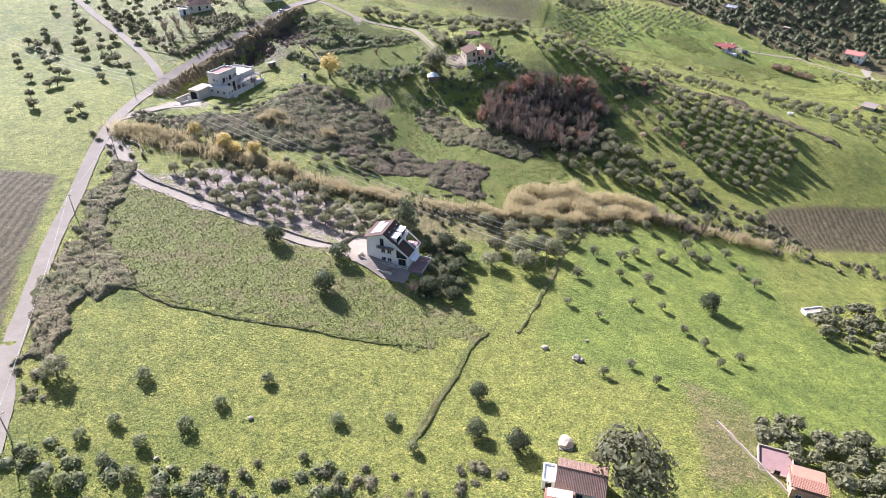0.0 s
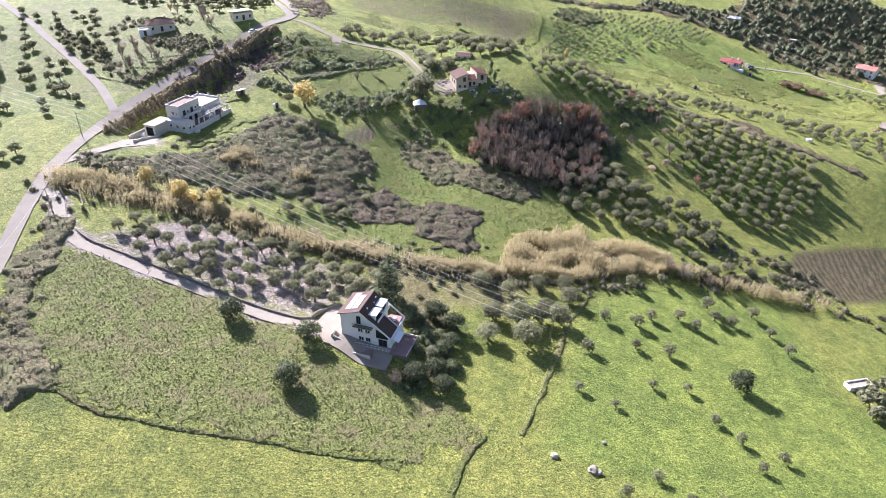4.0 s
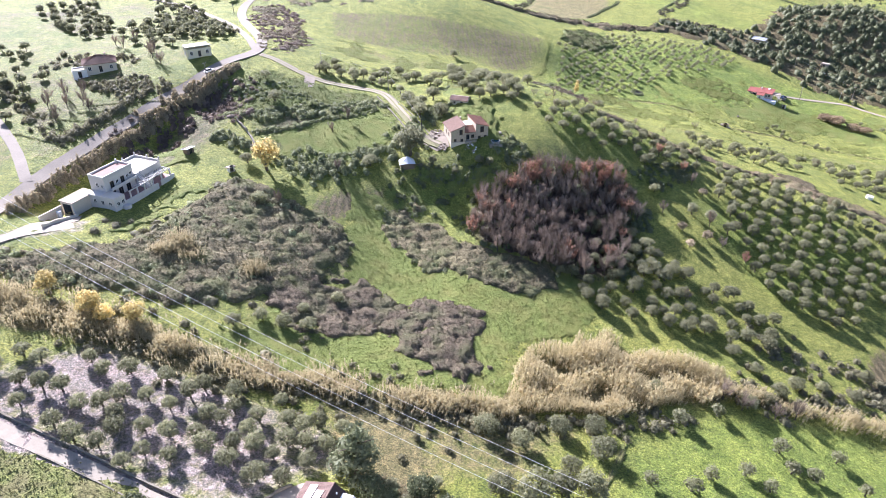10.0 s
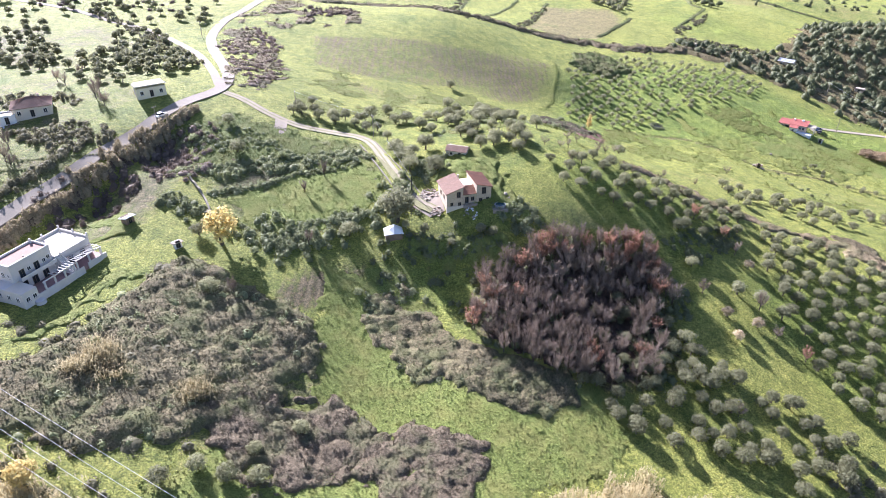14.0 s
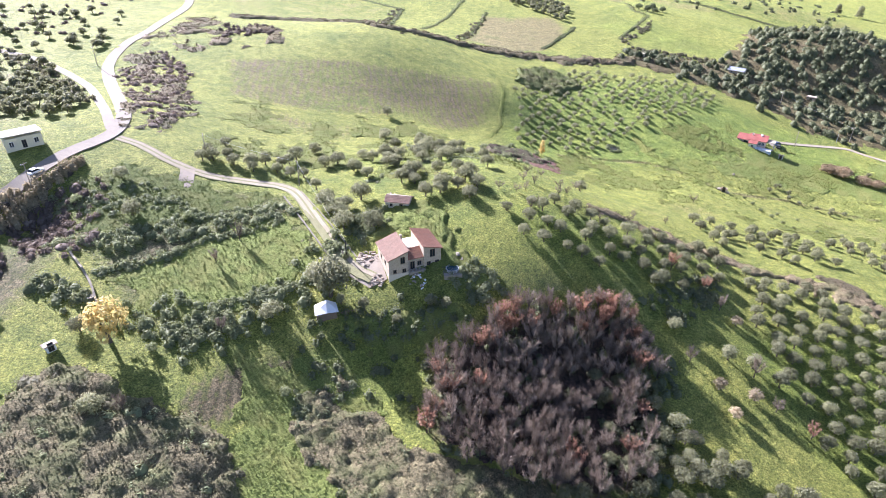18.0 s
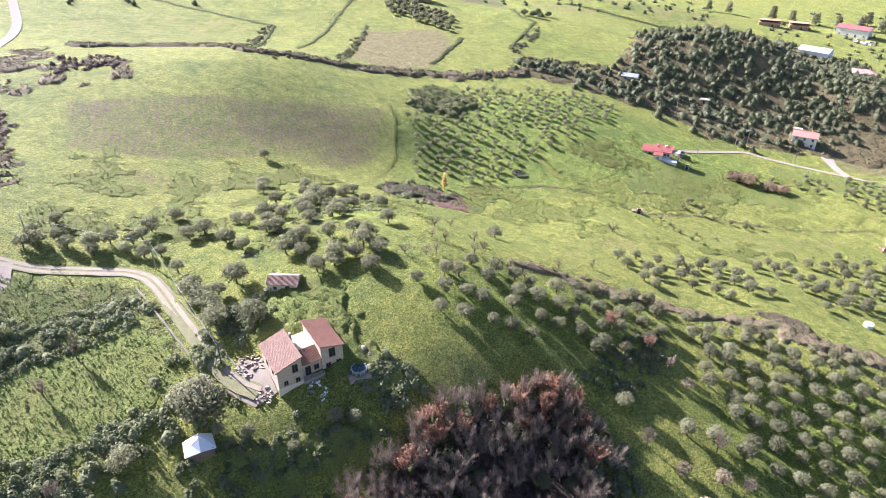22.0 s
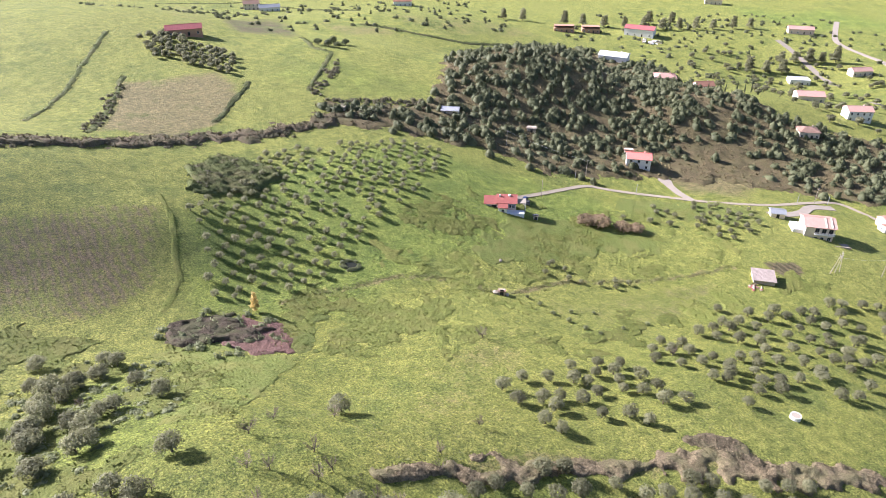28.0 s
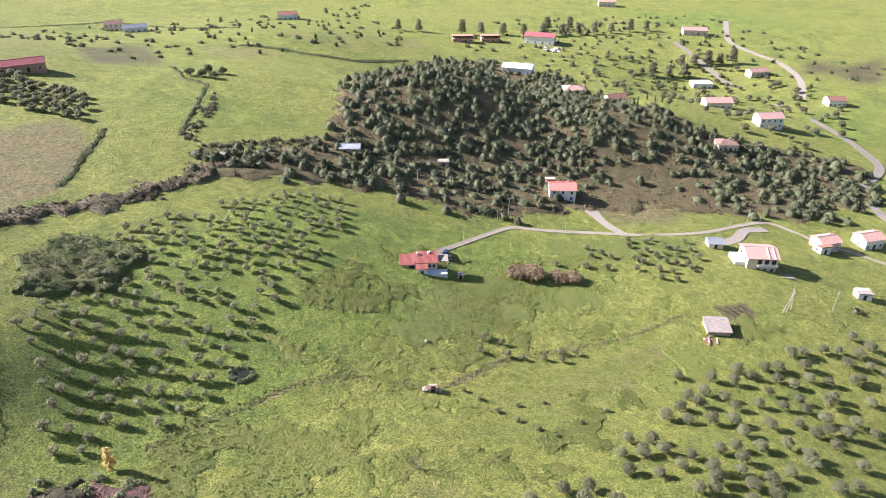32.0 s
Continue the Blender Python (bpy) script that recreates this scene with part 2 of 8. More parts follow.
# the white house's brown tiles again, darkened for the slopes away from the sun
TILE_SHADED = surface("shaded_brown_tiles", (0.10, 0.065, 0.05), 0.7, 0.3, 0.9, 5.0, 0.4, 0.03)
TERRACOTTA = surface("terracotta_paving", (0.30, 0.19, 0.17), 0.8, 0.2, 0.8, 6.0, 0.2, 0.02)
# window glass, and also the dark sheets that stand for shaded openings
DARK_GLASS_AND_SHADE = surface("dark_glass_and_shade", (0.03, 0.035, 0.04), 0.15, 0.2, 0.5, 4.0, 0)
GREY_METAL = surface("zinc_sheet", (0.45, 0.46, 0.47), 0.45, 0.15, 0.5, 6.0, 0.1, 0.01, metal=0.6, stain=(0.33, 0.27, 0.22))
WHITE_SHEET = surface("white_sheeting", (0.82, 0.82, 0.82), 0.5, 0.05, 0.5, 6.0, 0.05, 0.01)
PANEL_GLASS = surface("solar_glass", (0.42, 0.43, 0.45), 0.3, 0.1, 0.5, 6.0, 0.05, 0.01)
WOOD = surface("grey_timber", (0.20, 0.15, 0.11), 0.85, 0.3, 1.5, 10.0, 0.4, 0.02)
BARK = surface("bark", (0.13, 0.105, 0.08), 0.95, 0.3, 2.0, 9.0, 0.8, 0.05)
WATER = surface("pool_water", (0.03, 0.07, 0.09), 0.08, 0.1, 0.5, 3.0, 0.05, 0.01)
DARK_IRON = surface("dark_iron", (0.05, 0.05, 0.05), 0.5, 0.2, 2, 9, 0)
BLUE_PAINT = surface("blue_car_paint", (0.03, 0.05, 0.12), 0.3, 0.1, 1, 8, 0)
RED_PAINT = surface("faded_red_sheet", (0.42, 0.14, 0.13), 0.6, 0.2, 0.4, 5, 0.1, 0.01)

OLIVE_LEAF = foliage("olive_leaves", (0.155, 0.165, 0.075), (0.32, 0.325, 0.165), 0.5)
EVERGREEN = foliage("evergreen_leaves", (0.05, 0.07, 0.03), (0.17, 0.19, 0.08), 0.38)
OAK_LEAF = foliage("holm_oak_leaves", (0.055, 0.07, 0.028), (0.21, 0.23, 0.10), 0.35)
CONIFER_LEAF = foliage("conifer_needles", (0.09, 0.115, 0.055), (0.27, 0.29, 0.135), 0.4)
DRY_STONE = surface("dry_stone", (0.27, 0.235, 0.18), 0.95, 0.4, 1.6, 5.0, 0.9, 0.08, stain=(0.15, 0.14, 0.09))
TAWNY_LEAF = foliage("tawny_leaves", (0.19, 0.145, 0.075), (0.40, 0.315, 0.17), 0.4, 0.8)
FAWN_LEAF = foliage("fawn_leaves", (0.27, 0.235, 0.13), (0.58, 0.50, 0.30), 0.45, 0.8)
HEDGE_LEAF = foliage("dry_hedge", (0.19, 0.165, 0.085), (0.44, 0.385, 0.21), 0.4, 0.8)
CLAY_CRIMSON = surface("crimson_tiles", (0.31, 0.10, 0.08), 0.75, 0.2, 0.9, 5.0, 0.4, 0.03, stain=(0.30, 0.15, 0.12))
YELLOW_LEAF = foliage("yellow_autumn_leaves", (0.47, 0.39, 0.12), (0.80, 0.68, 0.26), 0.45)
RUSSET_LEAF = foliage("russet_leaves", (0.25, 0.14, 0.08), (0.47, 0.29, 0.17), 0.35)
TWIG = foliage("bare_twigs", (0.155, 0.126, 0.082), (0.35, 0.29, 0.20), 0.1, 0.9, spread=1.4)
BRAMBLE = foliage("bramble_leaves", (0.115, 0.115, 0.055), (0.29, 0.275, 0.145), 0.42, 0.7)
DEAD_BRAMBLE = foliage("dead_bramble", (0.12, 0.097, 0.065), (0.26, 0.212, 0.145), 0.35, 0.8)
CANE = foliage("dry_cane", (0.345, 0.305, 0.145), (0.62, 0.555, 0.295), 0.5, 0.8)
SHRUB_LEAF = foliage("green_shrub_leaves", (0.13, 0.155, 0.065), (0.33, 0.36, 0.16), 0.45)
WEED = foliage("field_weeds", (0.14, 0.155, 0.055), (0.26, 0.27, 0.10), 0.5, 0.6)


def thatch(name, dark, light, brown, grain=2.6, rough=0.8):
    """A close cover of small leaves and stems seen from above: leafy grain, drifts of another tone, deep fine relief."""
    m, t, b = nodes_of(name)
    at = t.nodes.new("ShaderNodeNewGeometry").outputs["Position"]
    fine, leafy, drift = noise_of(t, grain * 2.6, 5, 0.8, at), noise_of(t, grain, 6, 0.75, at), noise_of(t, 0.16, 4, 0.6, at)
    col = ramp(t, ((0.34, *dark), (0.62, *light)), leafy)
    col = mix_of(t, ramp(t, ((0.45, 0, 0, 0), (0.62, 0.8, 0.8, 0.8)), drift), col, brown)
    col = mix_of(t, 0.85, col, ramp(t, ((0.34, 0.4, 0.42, 0.4), (0.5, 1.0, 1.0, 1.0), (0.66, 1.6, 1.55, 1.5)), fine), "MULTIPLY")
    isl = t.nodes.new("ShaderNodeNewGeometry").outputs["Random Per Island"]
    col = mix_of(t, 1.0, col, ramp(t, ((0.0, 0.72, 0.72, 0.72), (1.0, 1.38, 1.34, 1.3)), isl), "MULTIPLY")
    col = mix_of(t, 1.0, col, LEAF_TONE, "MULTIPLY")
    t.links.new(col, b.inputs["Base Color"])
    b.inputs["Roughness"].default_value = rough
    b.inputs["Specular IOR Level"].default_value = 0.15
    bump_of(t, b, math_of(t, "ADD", leafy, math_of(t, "MULTIPLY", fine, 0.5)), 1.0, 0.5)
    return m


MAT_BROWN = thatch("dead_bramble_cover", (0.07, 0.060, 0.032), (0.235, 0.195, 0.115), (0.145, 0.15, 0.066))
MAT_SCRUB = thatch("scrub_cover", (0.06, 0.058, 0.026), (0.255, 0.225, 0.112), (0.135, 0.15, 0.055), 1.7)
MAT_GREEN = thatch("rank_weeds", (0.08, 0.115, 0.024), (0.255, 0.305, 0.068), (0.22, 0.235, 0.06))
MAT_FIELD = thatch("weedy_field_cover", (0.055, 0.078, 0.02), (0.30, 0.33, 0.085), (0.215, 0.20, 0.08), 2.0)
MAT_HILL = thatch("dry_hill_scrub", (0.085, 0.07, 0.03), (0.25, 0.21, 0.095), (0.18, 0.165, 0.066), 1.2)
MAT_DITCH = thatch("ditch_growth_cover", (0.045, 0.062, 0.018), (0.16, 0.19, 0.055), (0.13, 0.13, 0.05))
MAT_DARK = thatch("dark_hollow_growth", (0.05, 0.042, 0.024), (0.18, 0.145, 0.085), (0.115, 0.125, 0.05))
MAT_RUST = thatch("rusty_hedge_cover", (0.095, 0.082, 0.04), (0.285, 0.235, 0.125), (0.18, 0.175, 0.075), 1.6)
MAT_RED = thatch("red_brown_dead_brush", (0.10, 0.058, 0.04), (0.34, 0.215, 0.155), (0.25, 0.15, 0.10), 2.0)
MAT_LUSH = thatch("deep_green_weeds", (0.10, 0.135, 0.025), (0.25, 0.285, 0.06), (0.215, 0.225, 0.055), 1.8)
# ---- the lie of the land ----
HILLS = [  # x, y, rise, spread
    (52, 343, 29.1, 45), (178, 312, 24.4, 45), (-74, 375, 14.6, 45), (167, 585, 17.1, 75), (20, 501, 21.5, 45),
    (398, 501, 18.5, 45), (52, 60, 13.1, 45), (83, 406, -5.0, 45), (209, 249, -5.4, 45), (325, 742, 18.5, 75),
    (272, 375, 9.4, 45), (146, 469, 8.6, 45), (272, 532, 10.2, 45), (-200, 112, -12.3, 75), (115, 742, 23.4, 75),
    (-11, 217, -3.6, 45), (-200, 280, -8.0, 45), (461, 438, 7.6, 45), (556, 532, -8.9, 45), (-74, 501, 7.3, 45),
    (146, 60, 7.6, 45), (241, 627, 12.2, 45), (209, 343, -9.6, 45), (146, 217, -4.0, 45),
(-19, 163, 2.9, 11), (-90, 275, -1.8, 15), (-85, 300, -2.0, 14), (-107, 266, -4.6, 6), (-104, 279, -4.6, 6), (-99.5, 292, -5.4, 6.5), (-91.5, 311, -6.0, 7), (-79, 333, -5.4, 7), (-6, 161, 2.0, 5.5), (-16, 155.5, -1.3, 4), (325, 530, 5, 20), (355, 500, 5, 20), (385, 475, 4, 20),
]

BANKS = [  # steeper falls and rises within them
    (-8, 282, -4.5, 13), (15, 289, -3.6, 8.5), (3, 266, -2.5, 13), (-15, 241, -3.2, 14), (46, 284, -4.0, 15), (66, 288, -2.5, 12), (78, 369, -3, 13), (178, 316, -3.5, 17), (132, 385, 3, 17), (68, 464, 4, 15), (300, 566, 18, 30), (345, 574, 15, 27), (262, 508, -3, 18), (342, 482, 4, 18), (417, 520, -6, 22), (16, 309, 1.0, 7),
]


def ground_z(x, y):
    """Height of the ground, for numbers or arrays."""
    z = 58.9 + -54.6 * np.tanh(np.asarray(x) / 300) + 13.5 * np.tanh((np.asarray(y) - 400) / 400)
    for hx, hy, rise, spread in HILLS + BANKS:
        z = z + rise * np.exp(-((x - hx) ** 2 + (y - hy) ** 2) / (2 * spread * spread))
    return z


def gz(x, y):
    return float(ground_z(float(x), float(y)))


def inside(poly, x, y, feather=3.0):
    """How far points lie inside a closed outline: 1 within, falling to 0 over the feather outside and inside its edge."""
    hit = np.zeros(np.shape(x), bool)
    near = np.full(np.shape(x), 1e9)
    for (ax, ay), (bx, by) in zip(poly, poly[1:] + poly[:1]):
        dx, dy = bx - ax, by - ay
        k = np.clip(((x - ax) * dx + (y - ay) * dy) / (dx * dx + dy * dy + 1e-9), 0, 1)
        near = np.minimum(near, np.hypot(x - ax - k * dx, y - ay - k * dy))
        hit ^= ((ay > y) != (by > y)) & (x < (bx - ax) * (y - ay) / (by - ay + 1e-12) + ax)
    return np.clip(0.5 + np.where(hit, near, -near) / (2 * feather), 0, 1)


def along(line, x, y, width, feather=1.5):
    """1 on a line of the given width, falling to 0 over the feather."""
    near = np.full(np.shape(x), 1e9)
    for (ax, ay), (bx, by) in zip(line, line[1:]):
        dx, dy = bx - ax, by - ay
        k = np.clip(((x - ax) * dx + (y - ay) * dy) / (dx * dx + dy * dy + 1e-9), 0, 1)
        near = np.minimum(near, np.hypot(x - ax - k * dx, y - ay - k * dy))
    return np.clip((width / 2 + feather - near) / feather, 0, 1)


def smooth_line(line, step=3.0):
    """A line through the given places, rounded at its bends (Catmull-Rom)."""
    p = [Vector(q).to_2d() for q in line]
    p = [2 * p[0] - p[1]] + p + [2 * p[-1] - p[-2]]
    out = []
    for a, b, c, d in zip(p, p[1:], p[2:], p[3:]):
        n = max(1, int((c - b).length / step))
        for i in range(n):
            u = i / n
            out.append(0.5 * (2 * b + (c - a) * u + (2 * a - 5 * b + 4 * c - d) * u * u + (3 * b - a - 3 * c + d) * u ** 3))
    return [(v.x, v.y) for v in out] + [(p[-2].x, p[-2].y)]


def fast_mesh(name, verts, faces, materials, smooth=False):
    """A mesh from arrays: verts n x 3, faces m x 3 or m x 4."""
    me = bpy.data.meshes.new(name)
    verts, faces = np.asarray(verts, np.float32), np.asarray(faces, np.int32)
    m, k = faces.shape
    me.vertices.add(len(verts))
    me.vertices.foreach_set("co", verts.ravel())
    me.loops.add(m * k)
    me.loops.foreach_set("vertex_index", faces.ravel())
    me.polygons.add(m)
    me.polygons.foreach_set("loop_start", np.arange(0, m * k, k, dtype=np.int32))
    me.polygons.foreach_set("use_smooth", np.full(m, smooth))
    me.update(calc_edges=True)
    for mt in materials if isinstance(materials, (list, tuple)) else [materials]:
        me.materials.append(mt)
    return me


# roads
MAIN_ROAD = [(-70, 40), (-80, 68), (-89, 95), (-95, 108), (-101, 129), (-108, 156), (-112, 178), (-119, 213), (-121, 238), (-118, 271), (-113, 292), (-102, 317), (-88, 341), (-78, 359), (-70, 371), (-69, 383), (-73, 397), (-89, 436), (-95, 458), (-95, 482), (-90, 506), (-89, 552), (-92, 600), (-110, 680), (-120, 760)]
BRANCH_ROAD = [(-119, 275), (-133, 296), (-155, 322), (-177, 346), (-195, 365), (-240, 400), (-330, 430)]
UPPER_BRANCH = [(-70, 376), (-79, 397), (-96, 429), (-122, 458), (-146, 472), (-184, 491), (-260, 500)]
HOUSE_DRIVE = [(-119, 216), (-112, 212), (-105, 200), (-98, 192), (-88, 187), (-76, 182), (-62, 177), (-48, 171), (-34, 166), (-26, 164)]
VILLA_DRIVE = [(-121, 232), (-117, 237), (-109, 247), (-97, 255)]
HILL_LANE = [(-67, 371), (-60, 368), (-50, 361), (-39, 356), (-25, 354), (-15, 350), (-7, 333), (1, 316), (7, 310)]
EAST_ROAD = [(204, 454), (232, 455), (245, 454), (251, 449), (271, 432), (288, 417), (310, 405), (335, 399), (351, 393), (353, 381), (353, 367), (358, 349), (362, 300), (350, 230)]
NORTH_EAST_ROAD = [(640, 600), (590, 530), (543, 462), (510, 424), (484, 393), (466, 379), (432, 376), (409, 360), (395, 330), (380, 290), (362, 250)]
PINK_DRIVE = [(288, 446), (282, 432), (280, 423)]
FAR_TRACK = [(760, 610), (692, 575), (672, 555), (662, 532), (652, 509), (620, 480), (560, 455)]

# fields and cover
PLOUGHED_WEST = [(-140, 191), (-122, 190), (-117, 168), (-110, 142), (-100, 112), (-150, 100), (-230, 190)]
PLOUGHED_MIDDLE = [(-50, 469), (-21, 471), (20, 469), (53.7, 472.9), (68.5, 471.1), (68.5, 461.9), (59.8, 438.8), (41, 425), (20, 432), (-10, 425), (-45, 430)]
PLOUGHED_EAST = [(122, 223), (134, 239), (153, 244), (190, 250), (190, 222), (161, 217), (140, 214)]
ORCHARD_EARTH = [(-96, 195), (-73, 211), (-34, 199), (-18, 194), (-14, 184), (-22, 178), (-30, 168), (-62, 179), (-86, 189)]
EAST_FIELD = [(22, 132), (46, 194), (76, 210), (118, 209), (112, 164), (140, 140), (110, 90), (60, 110)]
HOUSE_FIELD = [(-98, 186), (-60, 173), (-35, 162), (-22, 152), (-2, 148), (10, 136), (-6, 127), (-40, 130), (-86, 142), (-102, 165)]
THICKET = [(19.5, 289), (27, 293), (34, 297), (49, 302), (67, 302.5), (74, 298), (74, 288), (71.5, 278), (71, 268), (62, 258), (50, 255), (34, 258), (19, 266), (16, 273), (18, 281)]
REED_LINE = [(-119, 224.7), (-104.6, 221.5), (-90, 217), (-77, 216), (-66, 213.8), (-55.9, 210.5), (-43, 207), (-30.8, 206.5), (-18.3, 206), (-2, 203.7), (13.7, 202.6), (22, 203.5)]
REED_PATCH = [(20.7, 206.9), (23.8, 215.9), (28.7, 224.4), (34, 227.4), (40, 226), (42.6, 230.8), (51.4, 233.3), (57.2, 227), (70, 227), (80, 224.3), (84, 217), (72, 210.8), (60, 209), (46.7, 203), (36, 203.7), (26, 202.4)]
REED_TAIL = [(80, 217), (87.4, 215.7), (97.3, 212.5), (107.8, 210.9), (117, 210.3), (131, 210)]
SCRUB_WEST = [(-112, 236), (-91, 242.6), (-80, 250), (-73.5, 266), (-65, 281.5), (-56, 286.4), (-46, 277), (-38.6, 277.3), (-27, 270), (-22, 266), (-25, 252.9), (-38, 238), (-50, 231), (-63, 229), (-76, 230), (-100, 227)]
BRAMBLE_MATS = [[(-38.5, 246), (-31.8, 251), (-24.8, 247.4), (-16.6, 248.7), (-7.8, 241), (-7.6, 234), (-10.5, 228), (-22.8, 228), (-33, 227), (-37, 233)], [(-7.6, 235.6), (2.2, 241), (13.6, 234.8), (16.2, 225.3), (15.6, 216), (10.9, 213.3), (0.6, 216.5), (-7, 223)]]
SCRUB_MIDDLE = [(-11, 286), (-1.4, 283.4), (6.2, 274.7), (13.5, 267.6), (20.3, 258.7), (32.7, 256.8), (37.3, 250.8), (31.5, 246.3), (21.6, 253.3), (9.4, 256.5), (2.3, 253.8), (-4.9, 262.4), (-10.8, 273.8)]
WOOD_HILL = [(243.1, 566), (322, 640), (396, 665), (440, 655), (464, 592), (396, 502), (402, 458), (427, 429), (455, 393), (425, 372), (378, 379), (339, 417), (299, 449), (243, 467), (219, 495), (194, 514), (159, 538), (168, 551), (192, 544), (225.5, 538.2)]

_steps = [0.0]
while _steps[-1] < 3900:
    _steps.append(_steps[-1] + max(6.0, _steps[-1] * 0.16))


def build_ground():
    xs = np.concatenate([-170 - np.array(_steps[:0:-1]), np.arange(-170, 330, 2.5), 330 + np.array(_steps)])
    ys = np.concatenate([40 - np.array(_steps[:0:-1]), np.arange(40, 560, 2.5), 560 + np.array(_steps)])
    gx, gy = np.meshgrid(xs, ys)
    z = ground_z(gx, gy)
    rng = np.random.default_rng(3)
    z = z + rng.normal(0, 0.07, z.shape) * (np.hypot(gx - 50, gy - 280) < 420)
    n, m = len(xs), len(ys)
    idx = np.arange(n * m).reshape(m, n)
    faces = np.stack([idx[:-1, :-1], idx[:-1, 1:], idx[1:, 1:], idx[1:, :-1]], -1).reshape(-1, 4)
    x, y = gx.ravel(), gy.ravel()
    me = fast_mesh("ground", np.stack([x, y, z.ravel()], -1), faces, PASTURE, True)
    one = np.ones_like(x)
    def area(poly, amount, feather=4.0):
        return amount * inside(poly, x, y, feather)

    lush = np.maximum.reduce([
        area(EAST_FIELD, 0.75, 6), area([(-20, 372), (45, 350), (61.2, 376.1), (40, 405), (0, 372)], 0.6, 10), area([(40, 335), (110, 332), (112, 322), (70.5, 307), (45, 316)], 0.6, 6),
        area([(96, 300), (150.7, 301), (160, 265), (116.1, 249.7), (99.3, 272.5)], 0.65, 6), area([(720, 716), (813, 626), (796, 530), (757, 542), (691, 626)], 0.8, 10),
        area([(497, 440), (477, 400), (510, 388), (594, 412), (563, 445)], 0.7, 6), area([(-0.1, 297.5), (20.1, 301.2), (20.2, 270.2), (-8.5, 285.5)], 0.55, 6), area([(60, 420), (100, 410), (150, 425), (240, 400), (240, 450), (180, 510), (120, 500), (69.4, 464.8)], 0.78, 9), area([(-6.5, 278), (10.1, 265.3), (34, 250), (34, 226), (14, 232), (-4.2, 251.8), (-16.5, 265.5)], 0.6, 5), area([(237.3, 556.1), (200, 620), (150, 600), (175, 560), (224.4, 544.1)], 0.5, 10)])
    weeds = np.maximum.reduce([
        area(HOUSE_FIELD, 0.7, 3), area([(-60, 352), (-16, 348), (-6, 326), (-20, 305), (-45, 298), (-70, 330)], 0.7), area([(-115, 255), (-75, 350), (-60, 345), (-75, 300), (-90, 285)], 0.7),
        area([(-30.3, 256.3), (-6.4, 267.1), (20, 236), (20, 214), (-30, 216), (-50, 222)], 0.5, 6),
        area([(58, 125), (75, 116), (69, 86), (51, 82), (56, 106)], 0.5, 2), area([(184, 759), (237, 781), (211, 679), (170, 693)], 0.7, 6), area([(159.1, 394.1), (163.4, 367.5), (214, 363), (240, 376)], 0.4, 5), area([(-190, 290), (-130, 262), (-118, 300), (-100, 340), (-84, 365), (-100, 440), (-150, 470), (-210, 420)], 0.45, 8), area([(-157, 350), (-148, 372), (-94, 339), (-97, 327), (-120, 285), (-128, 291)], 0.55, 4)])
    soil = np.maximum.reduce([
        area([(670, 498), (728, 451), (651, 429), (619, 487)], 0.7, 5), area([(179, 743), (235, 812), (207, 673), (178, 683)], 0.45, 4),
        area(PLOUGHED_WEST, 1.0, 2), area(PLOUGHED_MIDDLE, 0.5, 2.5), area([(0, 468), (59.8, 469.8), (67.5, 461), (59.8, 440.6), (45, 430), (10, 440)], 0.58, 5), area([(-10, 462), (59.8, 465.6), (65.7, 451.6), (50, 440), (10, 448)], 0.45, 9), area([(-187, 427), (-175, 463), (-151, 433), (-140, 395), (-147, 387)], 0.55, 5), area(PLOUGHED_EAST, 0.95, 3),
        area([(-35, 281), (-25.4, 290.6), (-12.5, 292.3), (-12.6, 285.1), (-23.5, 275.6), (-34, 271)], 0.85, 3), area([(-37, 395), (0, 395), (30, 412), (10, 424), (-40, 420)], 0.4, 8),
        area([(257, 374), (269, 367), (265, 361), (254, 362)], 0.95, 1.5), area([(66, 412), (86, 408), (81.3, 396.8), (66, 398)], 0.9, 3), area([(-30, 76), (-10, 80), (-12, 72), (-28, 70)], 0.9, 2), area([(662, 495), (739, 454), (636, 424), (644, 461)], 0.8, 8)])
    pale = np.maximum.reduce([area(ORCHARD_EARTH, 0.72), along(HOUSE_DRIVE, x, y, 4.5, 1.5), 0.5 * along(VILLA_DRIVE, x, y, 6, 2)])
